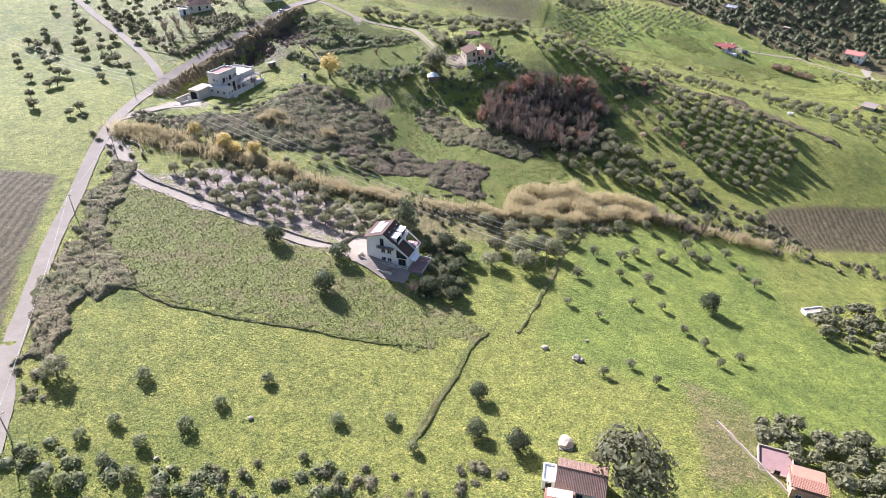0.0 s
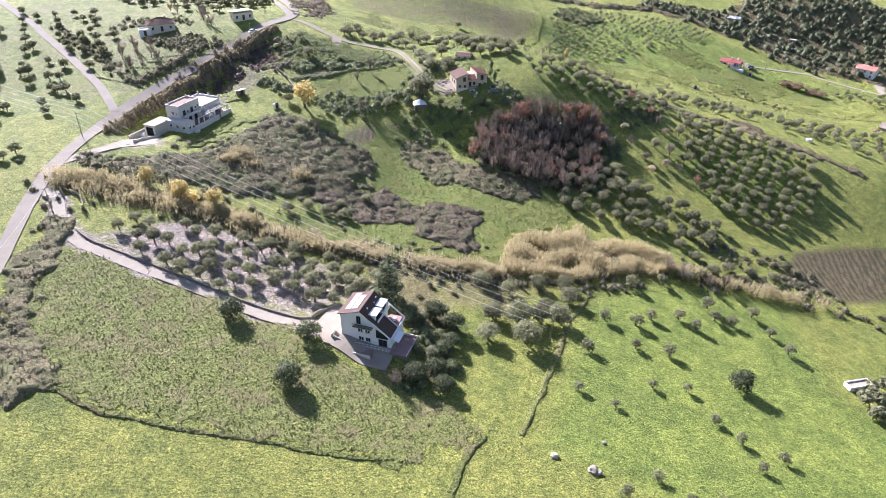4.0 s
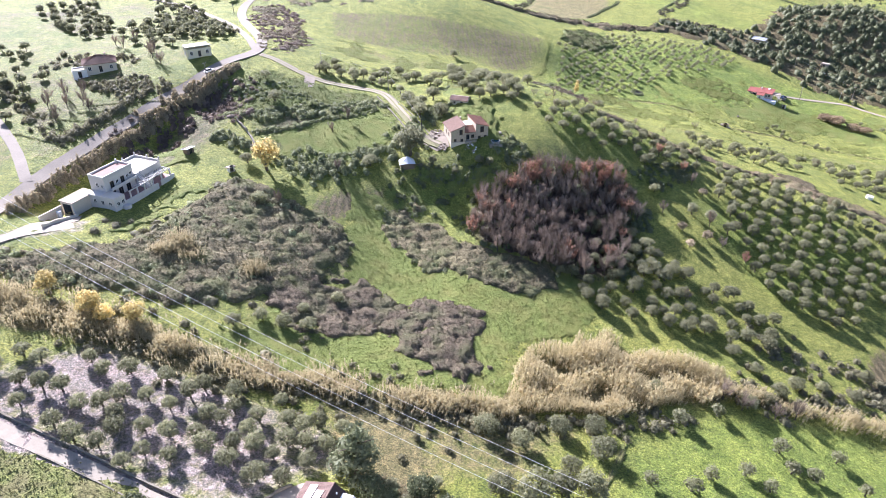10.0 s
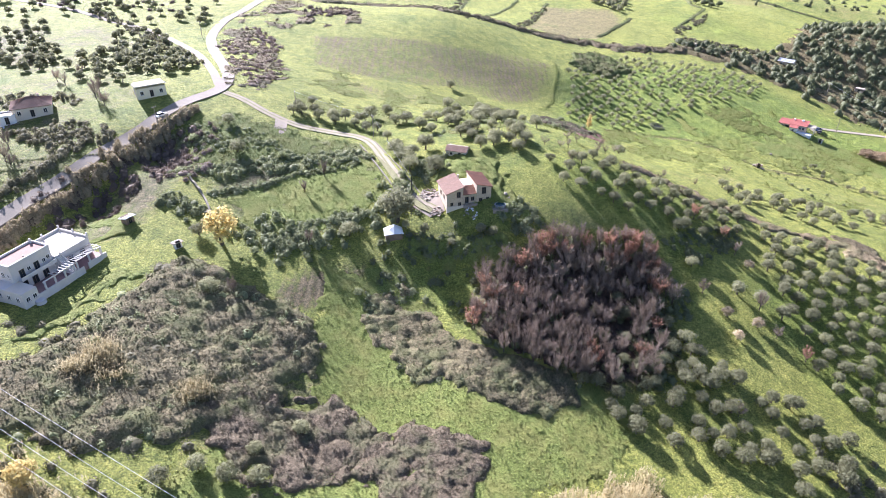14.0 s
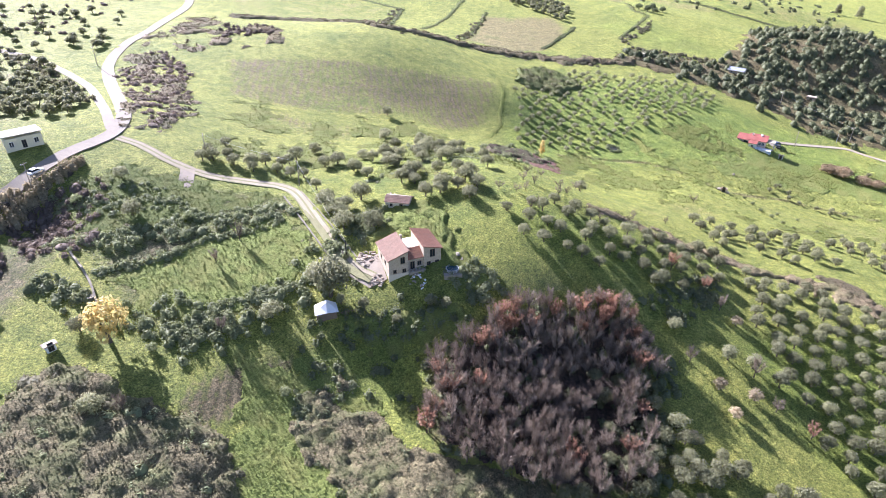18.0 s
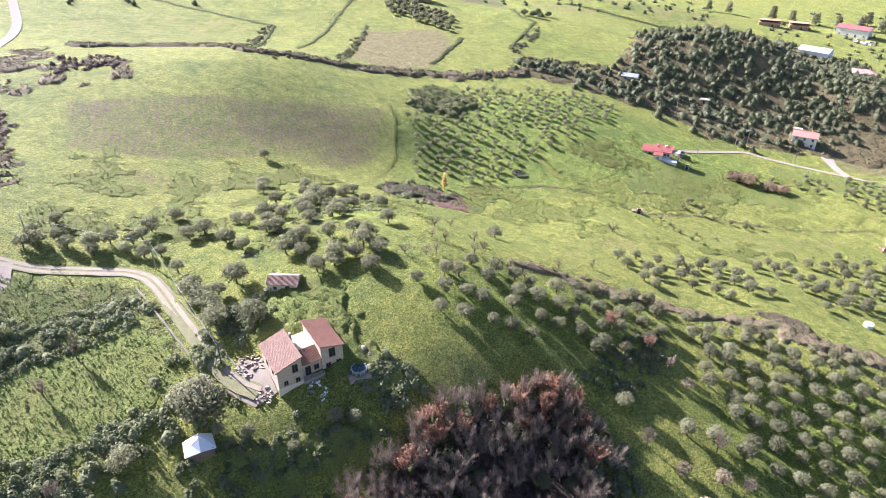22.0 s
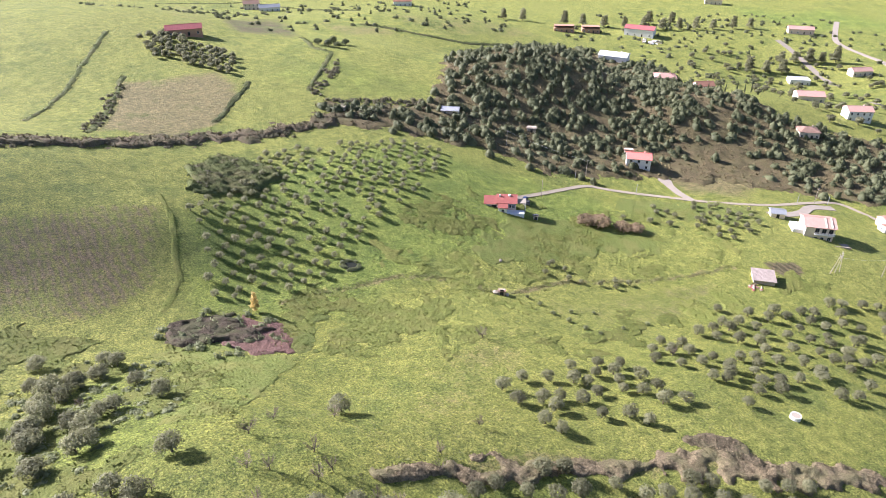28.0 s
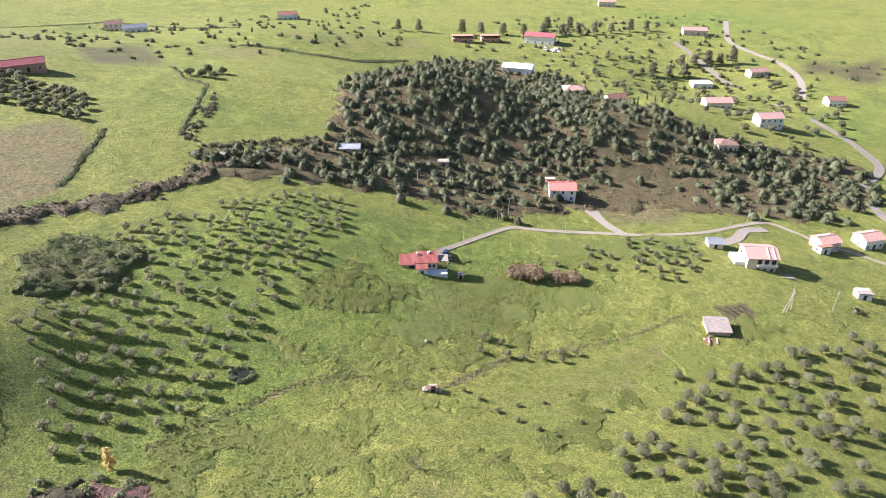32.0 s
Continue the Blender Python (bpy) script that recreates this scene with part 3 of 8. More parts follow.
    straw = np.maximum.reduce([
        area([(68, 552), (90, 617), (107, 607), (135, 581), (111, 545), (86, 534)], 0.85, 2), area([(252, 751), (286, 737), (296, 690), (244, 680)], 0.5, 5), area([(177, 905), (214, 914), (166, 696), (131, 687)], 0.35, 6),
        0.9 * along(REED_LINE, x, y, 9, 3), area(REED_PATCH, 0.9, 3), area([(88, 612), (136, 612), (138, 590), (106, 544), (64, 545)], 0.75, 5), area([(-9, 663), (33, 627), (13, 562), (-60, 560), (-80, 640)], 0.35, 6),
        area([(287, 446), (320.9, 454.4), (353, 445), (345, 423), (309, 415), (287, 429)], 0.8, 6), area([(66.3, 345.7), (117.4, 385.9), (158.7, 383.6), (110, 350)], 0.42, 12), area([(58, 125), (75, 116), (69, 86), (51, 82), (56, 106)], 0.55, 3),
        0.75 * along([(87.7, 422.8), (98.6, 423.8), (125.3, 422.6), (141.5, 414), (152, 401), (178.8, 399.7), (216, 386), (246, 378)], x, y, 1.0, 1.6), 0.55 * along([(91, 335), (106, 333), (123, 323), (149, 310.8)], x, y, 3, 3), area([(322, 784), (438, 754), (442, 689), (329, 685), (310, 724)], 0.4, 8),
        area([(0, 200), (40, 202), (20, 180), (2, 184)], 0.72, 5), area(WOOD_HILL, 0.55, 10), area([(-20, 202), (0, 200), (6, 176), (-4, 170), (-12, 178), (-20, 190)], 0.85, 4)])
    litter = np.maximum.reduce([area(THICKET, 0.9, 5), area(SCRUB_WEST, 0.6, 6), area(SCRUB_MIDDLE, 0.5), area([(-6, 146), (6, 150), (8, 178), (-8, 182)], 0.55, 3), area(WOOD_HILL, 0.3, 10), *[area(b, 0.8, 3) for b in BRAMBLE_MATS]])
    for name, cols in (("cover", (lush, weeds, soil, one)), ("cover_more", (pale, straw, litter, one))):
        at = me.color_attributes.new(name, "FLOAT_COLOR", "POINT")
        at.data.foreach_set("color", np.stack(cols, -1).astype(np.float32).ravel())
    tagged(new("ground", me), "rolling winter pasture with weedy and ploughed fields", "ground", kind="structure")


build_ground()


def ribbon(name, line, width, material, lift=0.12, label="", category="road", depth=0.35):
    """A strip of paving laid on the ground, with a crown and edges that go into the earth."""
    pts = smooth_line(line, 2.0)
    rng = random.Random(len(pts))
    v, f = [], []
    for i, (x, y) in enumerate(pts):
        a, b = pts[max(0, i - 1)], pts[min(len(pts) - 1, i + 1)]
        dx, dy = b[0] - a[0], b[1] - a[1]
        s = math.hypot(dx, dy) or 1
        nx, ny = -dy / s, dx / s
        zc = gz(x, y)
        for k in (-0.5, -0.5, -0.2, 0.2, 0.5, 0.5):
            w = width * (1 + rng.uniform(-0.05, 0.05)) if abs(k) == 0.5 else width
            px, py = x + nx * w * k, y + ny * w * k
            low = len(v) % 6 in (0, 5)
            v.append((px, py, max(gz(px, py), 0.5 * (gz(px, py) + zc)) + (-depth if low else lift)))
    for i in range(len(pts) - 1):
        for k in range(5):
            f.append((i * 6 + k, i * 6 + k + 1, i * 6 + k + 7, i * 6 + k + 6))
    ob = new(name, fast_mesh(name, v, f, material, False))
    return tagged(ob, label, category, kind="structure")


ribbon("road_main", MAIN_ROAD, 4.5, ASPHALT, label="pale sunlit country road of worn asphalt")
ribbon("road_branch", BRANCH_ROAD, 3.3, ASPHALT, label="narrow pale side road between fields")
ribbon("road_upper_branch", UPPER_BRANCH, 3.2, ASPHALT, label="narrow pale lane up the hill")
ribbon("road_house_drive", HOUSE_DRIVE, 3.1, CONCRETE, label="concrete drive down to the white house")
ribbon("road_villa_drive", VILLA_DRIVE, 3.6, CONCRETE, label="pale concrete drive to the villa")
ribbon("road_hill_lane", HILL_LANE, 3.4, surface("grassy_lane", (0.24, 0.225, 0.12), 0.95, 0.35, 0.6, 4.0, 0.6, 0.05, stain=(0.17, 0.19, 0.07)), label="stony two-track lane to the stone house")
for _side in (-0.8, 0.8):
    _near = smooth_line(HILL_LANE, 4.0)
    ribbon("road_hill_lane_track", [(x - _side * (b[1] - a[1]) / (math.hypot(b[0] - a[0], b[1] - a[1]) or 1), y + _side * (b[0] - a[0]) / (math.hypot(b[0] - a[0], b[1] - a[1]) or 1)) for (x, y), a, b in zip(_near, [_near[0]] + _near[:-1], _near[1:] + [_near[-1]])], 1.0, GRAVEL, 0.15, "pale stony wheel track of the lane")
ribbon("road_east", EAST_ROAD, 2.3, GRAVEL, label="narrow pale concrete farm road")
ribbon("road_north_east", NORTH_EAST_ROAD, 5.0, ASPHALT, label="pale country road past the hamlet")
ribbon("road_pink_drive", PINK_DRIVE, 4.0, CONCRETE, label="short concrete drive to the pink-roofed house")
ribbon("road_far_track", FAR_TRACK, 5.0, CONCRETE, label="distant white farm track")
# ---- plants ----
def leaf_quads(rng, centres, size, longer=1.7, out=None):
    """Small leaf sprays: one flat quad at each place, turned at random, leaning to face outwards where out is given."""
    n = len(centres)
    a = rng.normal(size=(n, 3))
    if out is not None:
        a = a * 0.42 + out
    a /= np.linalg.norm(a, axis=1)[:, None] + 1e-9
    b = np.cross(a, rng.normal(size=(n, 3)))
    b /= np.linalg.norm(b, axis=1)[:, None] + 1e-9
    c = np.cross(a, b)
    s = size * rng.uniform(0.6, 1.35, (n, 1)) * 0.5
    b, c = b * s * longer, c * s
    v = np.stack([centres - b, centres - 0.15 * b - c, centres + b, centres + 0.15 * b + c], 1).reshape(-1, 3)
    return v, np.arange(4 * n).reshape(-1, 4)


def lobe_points(rng, n, lobes, inner=0.55):
    """Places spread through the outer part of several ellipsoids (x, y, z, rx, ry, rz), and the ways outwards."""
    lobes = np.asarray(lobes, float)
    w = lobes[:, 3] * lobes[:, 4]
    pick = rng.choice(len(lobes), n, p=w / w.sum())
    d = rng.normal(size=(n, 3))
    d /= np.linalg.norm(d, axis=1)[:, None]
    d[:, 2] = np.where(d[:, 2] < -0.35, -d[:, 2], d[:, 2])
    r = rng.uniform(inner ** 2, 1.0, n) ** 0.5 * (1 + rng.normal(0, 0.09, n))
    return lobes[pick, :3] + d * r[:, None] * lobes[pick, 3:], d


def tube(path, radii, sides=6):
    """A tapered limb along a path of places."""
    v, f = [], []
    for i, (p, r) in enumerate(zip(path, radii)):
        p = Vector(p)
        q = Vector(path[min(i + 1, len(path) - 1)]) - Vector(path[max(i - 1, 0)])
        u = q.orthogonal().normalized()
        w = q.normalized().cross(u)
        v += [p + r * (math.cos(6.2832 * k / sides) * u + math.sin(6.2832 * k / sides) * w) for k in range(sides)]
    for i in range(len(path) - 1):
        for k in range(sides):
            f.append((i * sides + k, i * sides + (k + 1) % sides, (i + 1) * sides + (k + 1) % sides, (i + 1) * sides + k))
    return np.array(v), np.array(f)


def joined(pieces):
    vs, fs, n = [], [], 0
    for v, f in pieces:
        vs.append(v)
        fs.append(np.asarray(f) + n)
        n += len(v)
    return np.concatenate(vs), np.concatenate(fs)


def trunk_pieces(rng, height, radius, spread, limbs, top):
    """A short bent trunk that forks into limbs."""
    fork = Vector((rng.normal(0, 0.12), rng.normal(0, 0.12), height))
    out = [tube([(0, 0, -0.5), (0.04, 0, 0.1), (fork.x * 0.6, fork.y * 0.6, height * 0.55), fork], [radius * 1.5, radius * 1.15, radius, radius * 0.85], 7)]
    for k in range(limbs):
        a = 6.2832 * (k + rng.uniform(-0.3, 0.3)) / limbs
        e = Vector((math.cos(a) * spread, math.sin(a) * spread, top * rng.uniform(0.8, 1.05)))
        m = fork.lerp(e, 0.5) + Vector((0, 0, rng.uniform(0.0, 0.3)))
        out.append(tube([fork, m, e], [radius * 0.6, radius * 0.4, radius * 0.12], 5))
    return out


TREES = {}


def tree_model(key, label, category, trunk_mesh, crown_mesh):
    """Keeps one model of a tree, from which copies are set out."""
    TREES.setdefault(key, []).append((label, category, trunk_mesh, crown_mesh))


def make_olive(seed, wide, tall, n=1150, leaf=0.225, key="olive", material=None, label="grey-green olive tree with a rounded crown", category="olive tree", inner=0.5, low=0.0):
    rng = np.random.default_rng(seed)
    trunk = joined(trunk_pieces(rng, tall * 0.24, 0.06 * tall * 0.55 + 0.05, wide * 0.3, 4, tall * 0.68))
    lobes = [(0, 0, tall * (0.55 - low), wide * 0.42, wide * 0.42, tall * 0.42)]
    for k in range(8):
        a = 6.2832 * (k + rng.uniform(-0.3, 0.3)) / 8
        r = wide * rng.uniform(0.2, 0.31)
        lobes.append((math.cos(a) * r, math.sin(a) * r, tall * (rng.uniform(0.3, 0.7) - low), wide * rng.uniform(0.15, 0.24), wide * rng.uniform(0.15, 0.24), tall * rng.uniform(0.15, 0.24)))
    p, d = lobe_points(rng, n, lobes, inner)
    v, f = leaf_quads(rng, p, leaf, 1.9, d)
    tree_model(key, label, category, fast_mesh("trunk", *trunk, BARK), fast_mesh("crown", v, f, material or OLIVE_LEAF))


def make_bare(seed, wide, tall, n=330, key="bare", material=None, leaf=0.0, label="leafless grey-brown tree with fine twigs", category="tree"):
    """A leafless tree: limbs that climb from a low fork, each with a fan of long thin twigs; a few dry leaves where asked."""
    rng = np.random.default_rng(seed)
    fork = np.array([rng.normal(0, 0.1), rng.normal(0, 0.1), tall * 0.22])
    r0 = 0.02 * tall + 0.03
    pieces = [tube([(0, 0, -0.5), (0.03, 0, 0.1), tuple(fork)], [r0 * 1.5, r0 * 1.1, r0], 6)]
    ends = []
    limbs = 8
    for k in range(limbs):
        a = 6.2832 * (k + rng.uniform(-0.4, 0.4)) / limbs
        reach = wide * rng.uniform(0.12, 0.46)
        e = np.array([math.cos(a) * reach, math.sin(a) * reach, tall * rng.uniform(0.7, 0.98) - reach * 0.35])
        m = fork + (e - fork) * 0.5 + np.array([math.cos(a), math.sin(a), 0]) * reach * 0.12
        pieces.append(tube([tuple(fork), tuple(m), tuple(e)], [r0 * 0.55, r0 * 0.36, r0 * 0.1], 4))
        ends.append((m, e))
    pick = rng.integers(0, limbs, n)
    lo, hi = np.array([q[0] for q in ends])[pick], np.array([q[1] for q in ends])[pick]
    p = lo + (hi - lo) * rng.uniform(-0.5, 1.0, (n, 1)) + rng.normal(0, wide * 0.035, (n, 3))
    run = hi - lo
    run /= np.linalg.norm(run, axis=1)[:, None]
    grow = run * 0.8 + np.array([0, 0, 0.35]) + rng.normal(0, 0.42, p.shape)
    grow /= np.linalg.norm(grow, axis=1)[:, None]
    side = np.cross(grow, rng.normal(size=p.shape))
    side /= np.linalg.norm(side, axis=1)[:, None]
    ln = rng.uniform(0.5, 1.4, (n, 1)) * tall * 0.16
    w = rng.uniform(0.014, 0.034, (n, 1))
    v = np.stack([p - side * w, p + side * w, p + grow * ln + side * w * 0.35, p + grow * ln - side * w * 0.35], 1).reshape(-1, 3)
    f = np.arange(4 * n).reshape(-1, 4)
    if leaf:
        q = rng.integers(0, n, n)
        v, f = joined([(v, f), leaf_quads(rng, p[q] + grow[q] * ln[q] * rng.uniform(0, 1, (n, 1)), leaf, 1.4)])
    tree_model(key, label, category, fast_mesh("trunk", *joined(pieces), BARK), fast_mesh("crown", v, f, material or TWIG))


def make_tall(seed, wide, tall, n, leaf, key, material, label, category, pointed=0.8):
    """A tree with a trunk that runs up through a narrowing crown."""
    rng = np.random.default_rng(seed)
    trunk = joined([tube([(0, 0, -0.5), (0, 0, tall * 0.4), (0.1, 0, tall * 0.85)], [0.03 * tall, 0.022 * tall, 0.006 * tall], 7)] + [tube([(0, 0, tall * h), (math.cos(a) * wide * 0.35, math.sin(a) * wide * 0.35, tall * (h + 0.14))], [0.012 * tall, 0.004 * tall], 4) for h, a in ((0.25, 0.3), (0.35, 2.4), (0.45, 4.4), (0.55, 1.2), (0.62, 3.5))])
    lobes = []
    for k in range(16):
        h = 0.16 + 0.78 * k / 15
        a = k * 2.4
        r = wide * 0.5 * (1 - pointed * max(0, h - 0.25) / 0.75)
        lobes.append((math.cos(a) * r * 0.5, math.sin(a) * r * 0.5, tall * h, r * 0.62, r * 0.62, tall * 0.085))
    p, d = lobe_points(rng, n, lobes, 0.5)
    v, f = leaf_quads(rng, p, leaf, 1.8, d)
    tree_model(key, label, category, fast_mesh("trunk", *trunk, BARK), fast_mesh("crown", v, f, material))


for _k in range(5):
    make_olive(20 + _k, 4.6 + 0.3 * (_k % 3), 4.0 + 0.25 * (_k % 2))
for _k in range(2):
    make_olive(26 + _k, 4.7, 4.1, 260, 0.6, "far_olive", label="grey-green olive tree far off")
for _k in range(3):
    make_olive(30 + _k, 3.0, 2.7, 420, 0.21, "young_olive", label="small young olive tree in a planted row", category="young olive tree")
for _k in range(3):
    make_olive(40 + _k, 6.4, 5.4, 1600, 0.27, "round", EVERGREEN, "dense dark evergreen tree standing alone in grass", "tree", 0.6, 0.1)
for _k in range(3):
    make_olive(50 + _k, 6.6, 5.2, 1600, 0.26, "big_olive", label="large broad old olive tree", category="old olive tree", low=0.08)
for _k in range(3):
    make_olive(60 + _k, 4.4, 3.4, 620, 0.26, "shrub", SHRUB_LEAF, "straggling green shrub with several stems", "shrub", 0.45, 0.12)
for _k in range(2):
    make_olive(66 + _k, 5.6, 5.8, 1400, 0.27, "yellow_green", foliage("yellow_green_leaves", (0.16, 0.17, 0.085), (0.38, 0.385, 0.20), 0.5), "bushy tree with yellow-green leaves", "tree", 0.4)
for _k in range(4):
    make_bare(70 + _k, 5.0, 6.6, 640)
for _k in range(2):
    make_bare(80 + _k, 4.6, 6.2, 330, "russet", RUSSET_LEAF, 0.3, "tree with dry russet leaves still on it")
for _k in range(2):
    make_bare(84 + _k, 3.8, 3.4, 200, "almond", label="small leafless almond tree in the pasture", category="almond tree")
for _k in range(2):
    make_olive(90 + _k, 5.4, 5.6, 1100, 0.28, "yellow", YELLOW_LEAF, "tree with bright yellow autumn leaves", "tree")
for _k in range(2):
    make_olive(94 + _k, 4.6, 3.6, 800, 0.25, "fawn", FAWN_LEAF, "pale straw-coloured dry shrub", "shrub", 0.4)
make_tall(97, 9.4, 12.5, 2300, 0.46, "conifer", CONIFER_LEAF, "tall dark conifer with a loose pointed crown", "conifer")
make_tall(98, 1.5, 7.5, 420, 0.4, "cypress", EVERGREEN, "slim dark cypress in the hamlet", "cypress", 0.7)
make_tall(99, 6.4, 8.5, 700, 0.6, "eucalyptus", OLIVE_LEAF, "tall grey-green eucalyptus in the plain", "eucalyptus", 0.45)
_rng_t = random.Random(8)


def plant(key, x, y, size=1.0, group="", label="", sink=0.0):
    """Sets out one tree, with its trunk and its crown, on the ground."""
    lab, cat, trunk_mesh, crown_mesh = _rng_t.choice(TREES[key])
    top = new(cat.replace(" ", "_"))
    top.empty_display_size = 0.5
    s = size * _rng_t.uniform(0.86, 1.16)
    top.matrix_world = pose(x, y, gz(x, y) - sink, _rng_t.uniform(-4, 4), _rng_t.uniform(-4, 4), _rng_t.uniform(0, 360)) @ Matrix.Diagonal((s, s * _rng_t.uniform(0.9, 1.1), s * _rng_t.uniform(0.88, 1.12), 1))
    tagged(top, label or lab, cat, group)
    for name, me in (("trunk", trunk_mesh), ("crown", crown_mesh)):
        ob = new(name, me)
        ob.parent = top
    return top


def grid_in(poly, step, turn, jitter, keep=1.0, seed=1, rows=1.0):
    """Places in rows within an outline."""
    rng = random.Random(seed)
    cx, cy = sum(p[0] for p in poly) / len(poly), sum(p[1] for p in poly) / len(poly)
    c, s = math.cos(radians(turn)), math.sin(radians(turn))
    r = max(math.hypot(p[0] - cx, p[1] - cy) for p in poly)
    n, m = int(r / step) + 1, int(r / (step * rows)) + 1
    out = []
    for i in range(-n, n + 1):
        for j in range(-m, m + 1):
            u, w = i * step + rng.gauss(0, jitter), j * step * rows + rng.gauss(0, jitter)
            x, y = cx + c * u - s * w, cy + s * u + c * w
            if rng.random() < keep and inside(poly, np.array(x), np.array(y), 0.01) > 0.5:
                out.append((x, y))
    return out


def plant_stuff(name, key, places, size, label, category, seed):
    """Many far trees of one kind as one mesh."""
    rng = np.random.default_rng(seed)
    vs, fs, mats, n = [], [], [], 0
    models = []
    for _, _, tm, cm in TREES[key]:
        both = []
        for k, me in enumerate((tm, cm)):
            v = np.empty(len(me.vertices) * 3, np.float32)
            me.vertices.foreach_get("co", v)
            f = np.empty(len(me.polygons) * 4, np.int32)
            me.loops.foreach_get("vertex_index", f)
            both.append((v.reshape(-1, 3), f.reshape(-1, 4), k))
        models.append(both)
    for x, y in places:
        a, s = rng.uniform(0, 6.28), size * rng.uniform(0.8, 1.2)
        turn = np.array([[math.cos(a), -math.sin(a), 0], [math.sin(a), math.cos(a), 0], [0, 0, 1]]) * s
        for v, f, k in models[rng.integers(len(models))]:
            vs.append(v @ turn.T + np.array([x, y, gz(x, y)]))
            fs.append(f + n)
            mats.append(np.full(len(f), k, np.int32))
            n += len(v)
    me = fast_mesh(name, np.concatenate(vs), np.concatenate(fs), [BARK, TREES[key][0][3].materials[0]])
    me.polygons.foreach_set("material_index", np.concatenate(mats))
    return tagged(new(name, me), label, category, kind="stuff")


ORCHARD_TREES = [(-89, 199), (-83, 196), (-80, 190), (-78, 195), (-74, 195), (-72, 186), (-69, 191), (-67, 183), (-65, 192), (-60, 186), (-62, 182), (-62, 195), (-57, 195), (-52, 193), (-55, 187), (-50, 186), (-53, 181), (-56, 178), (-49, 197), (-44, 192), (-41, 191), (-42, 184), (-45, 187), (-48, 180), (-37, 185), (-37, 180), (-35, 189), (-33, 185), (-29, 183), (-31, 177), (-23, 187), (-28, 193), (-21, 193), (-82, 203), (-86, 204), (-63, 202), (-55, 201), (-68, 201), (-61, 189), (-39, 194), (-26, 177), (-22, 182), (-19, 187), (-27, 187), (-24, 191), (-34, 193), (-30, 198), (-47, 200), (-40, 199), (-72, 204), (-16, 192)]
for _x, _y in ORCHARD_TREES:
    plant("olive", _x, _y, 0.95, "olive orchard above the drive", "grey-green olive tree in pale orchard earth")
for _x, _y in [(50, 185), (56, 173), (42, 170), (56, 157), (44, 148), (65, 157), (104, 180), (68, 146), (72, 140), (73, 131), (80, 135), (39, 120), (47, 125), (52, 119), (36, 153), (59, 184), (65, 188), (63, 204), (86, 198), (86, 192), (74, 190), (78, 186), (100, 197), (91, 191), (102, 188), (65, 172), (74, 208)]:
    plant("young_olive", _x, _y, 1.0 + 0.35 * (_y > 165), "olives in the bright field", "thin-crowned olive tree in bright green grass")
for _x, _y in [(81, 161), (8, 108), (7, 96), (15, 92), (-30, 160), (-32, 145), (-50, 167)]:
    plant("round", _x, _y, 0.9 + 0.42 * (_y > 140), "lone evergreen trees")
plant("big_olive", -83, 106, 1.25)
for _x, _y in [(15, 196), (17, 180), (24, 179), (25, 170), (15, 170), (32, 198), (41, 199), (41, 192), (36, 181), (30, 181), (23, 193), (33, 187)]:
    plant("big_olive", _x, _y, 1.25 if _y < 185 else 0.95, "old olives by the fence")
for _x, _y in [(-65, 107), (-66, 94), (-47, 101), (-52, 94), (-39, 109), (-22, 98), (-6, 91), (-11, 99), (-77, 84), (-64, 84), (-71, 90), (-59, 89), (-73, 79), (-69, 79), (-58, 81)]:
    plant("shrub", _x, _y, 0.85, "shrubs in the lower pasture")
for _x, _y in [(-6, 366), (3, 361), (9, 370), (16, 362), (25, 379), (18, 372), (31, 367), (17, 348), (23, 338), (20, 352), (28, 341), (35, 335), (35, 344), (28, 352), (34, 352), (44, 357), (7, 355), (-15, 372), (-19, 366), (-16, 359), (-12, 358), (14, 401), (17, 386), (34, 395), (42, 401), (-3, 337), (-5, 340), (5, 341), (0, 329), (8, 328), (-1, 334), (-39, 365), (-33, 364), (-28, 364), (-20, 361)]:
    plant("big_olive" if _y < 345 else "olive", _x, _y, 1.0, "olives round the hilltop")
for _x, _y in [(53, 347), (56, 345), (52, 339), (44, 339), (49, 338), (51, 330), (62, 340), (54, 331), (65, 341), (100, 346), (83, 336), (127.2, 379.9), (170.3, 349.1), (69, 333), (72, 331), (56.3, 356.1), (62, 360), (73.2, 358.2), (64.3, 346.7), (86, 340), (23, 352), (27, 346), (38, 340)]:
    plant("almond", _x, _y, 1.0, "almond trees on the hilltop")
plant("olive", 76, 361, 1.15, label="lone olive bush in open pasture")
for _x, _y in [(115.2, 357), (122.7, 358.4), (115, 351), (128.9, 355.7), (121, 349), (121, 345), (138.7, 357.6), (115, 342), (116, 338), (136.4, 349.4), (135, 345), (134.1, 352), (146.2, 355.2), (151, 352), (144, 346), (151, 345), (142, 343), (146, 340), (146.5, 334.5), (150.6, 339.6), (152.3, 332.3), (179.2, 342.6), (168.6, 335.9), (174.9, 334.8), (188, 334.1), (183.2, 332.5), (196.8, 333.2), (186.6, 326.8), (192.8, 324.9), (175.4, 326.7)]:
    plant("olive", _x, _y, 0.82, "olives on the terrace", "grey-green olive tree on sunlit terrace grass")
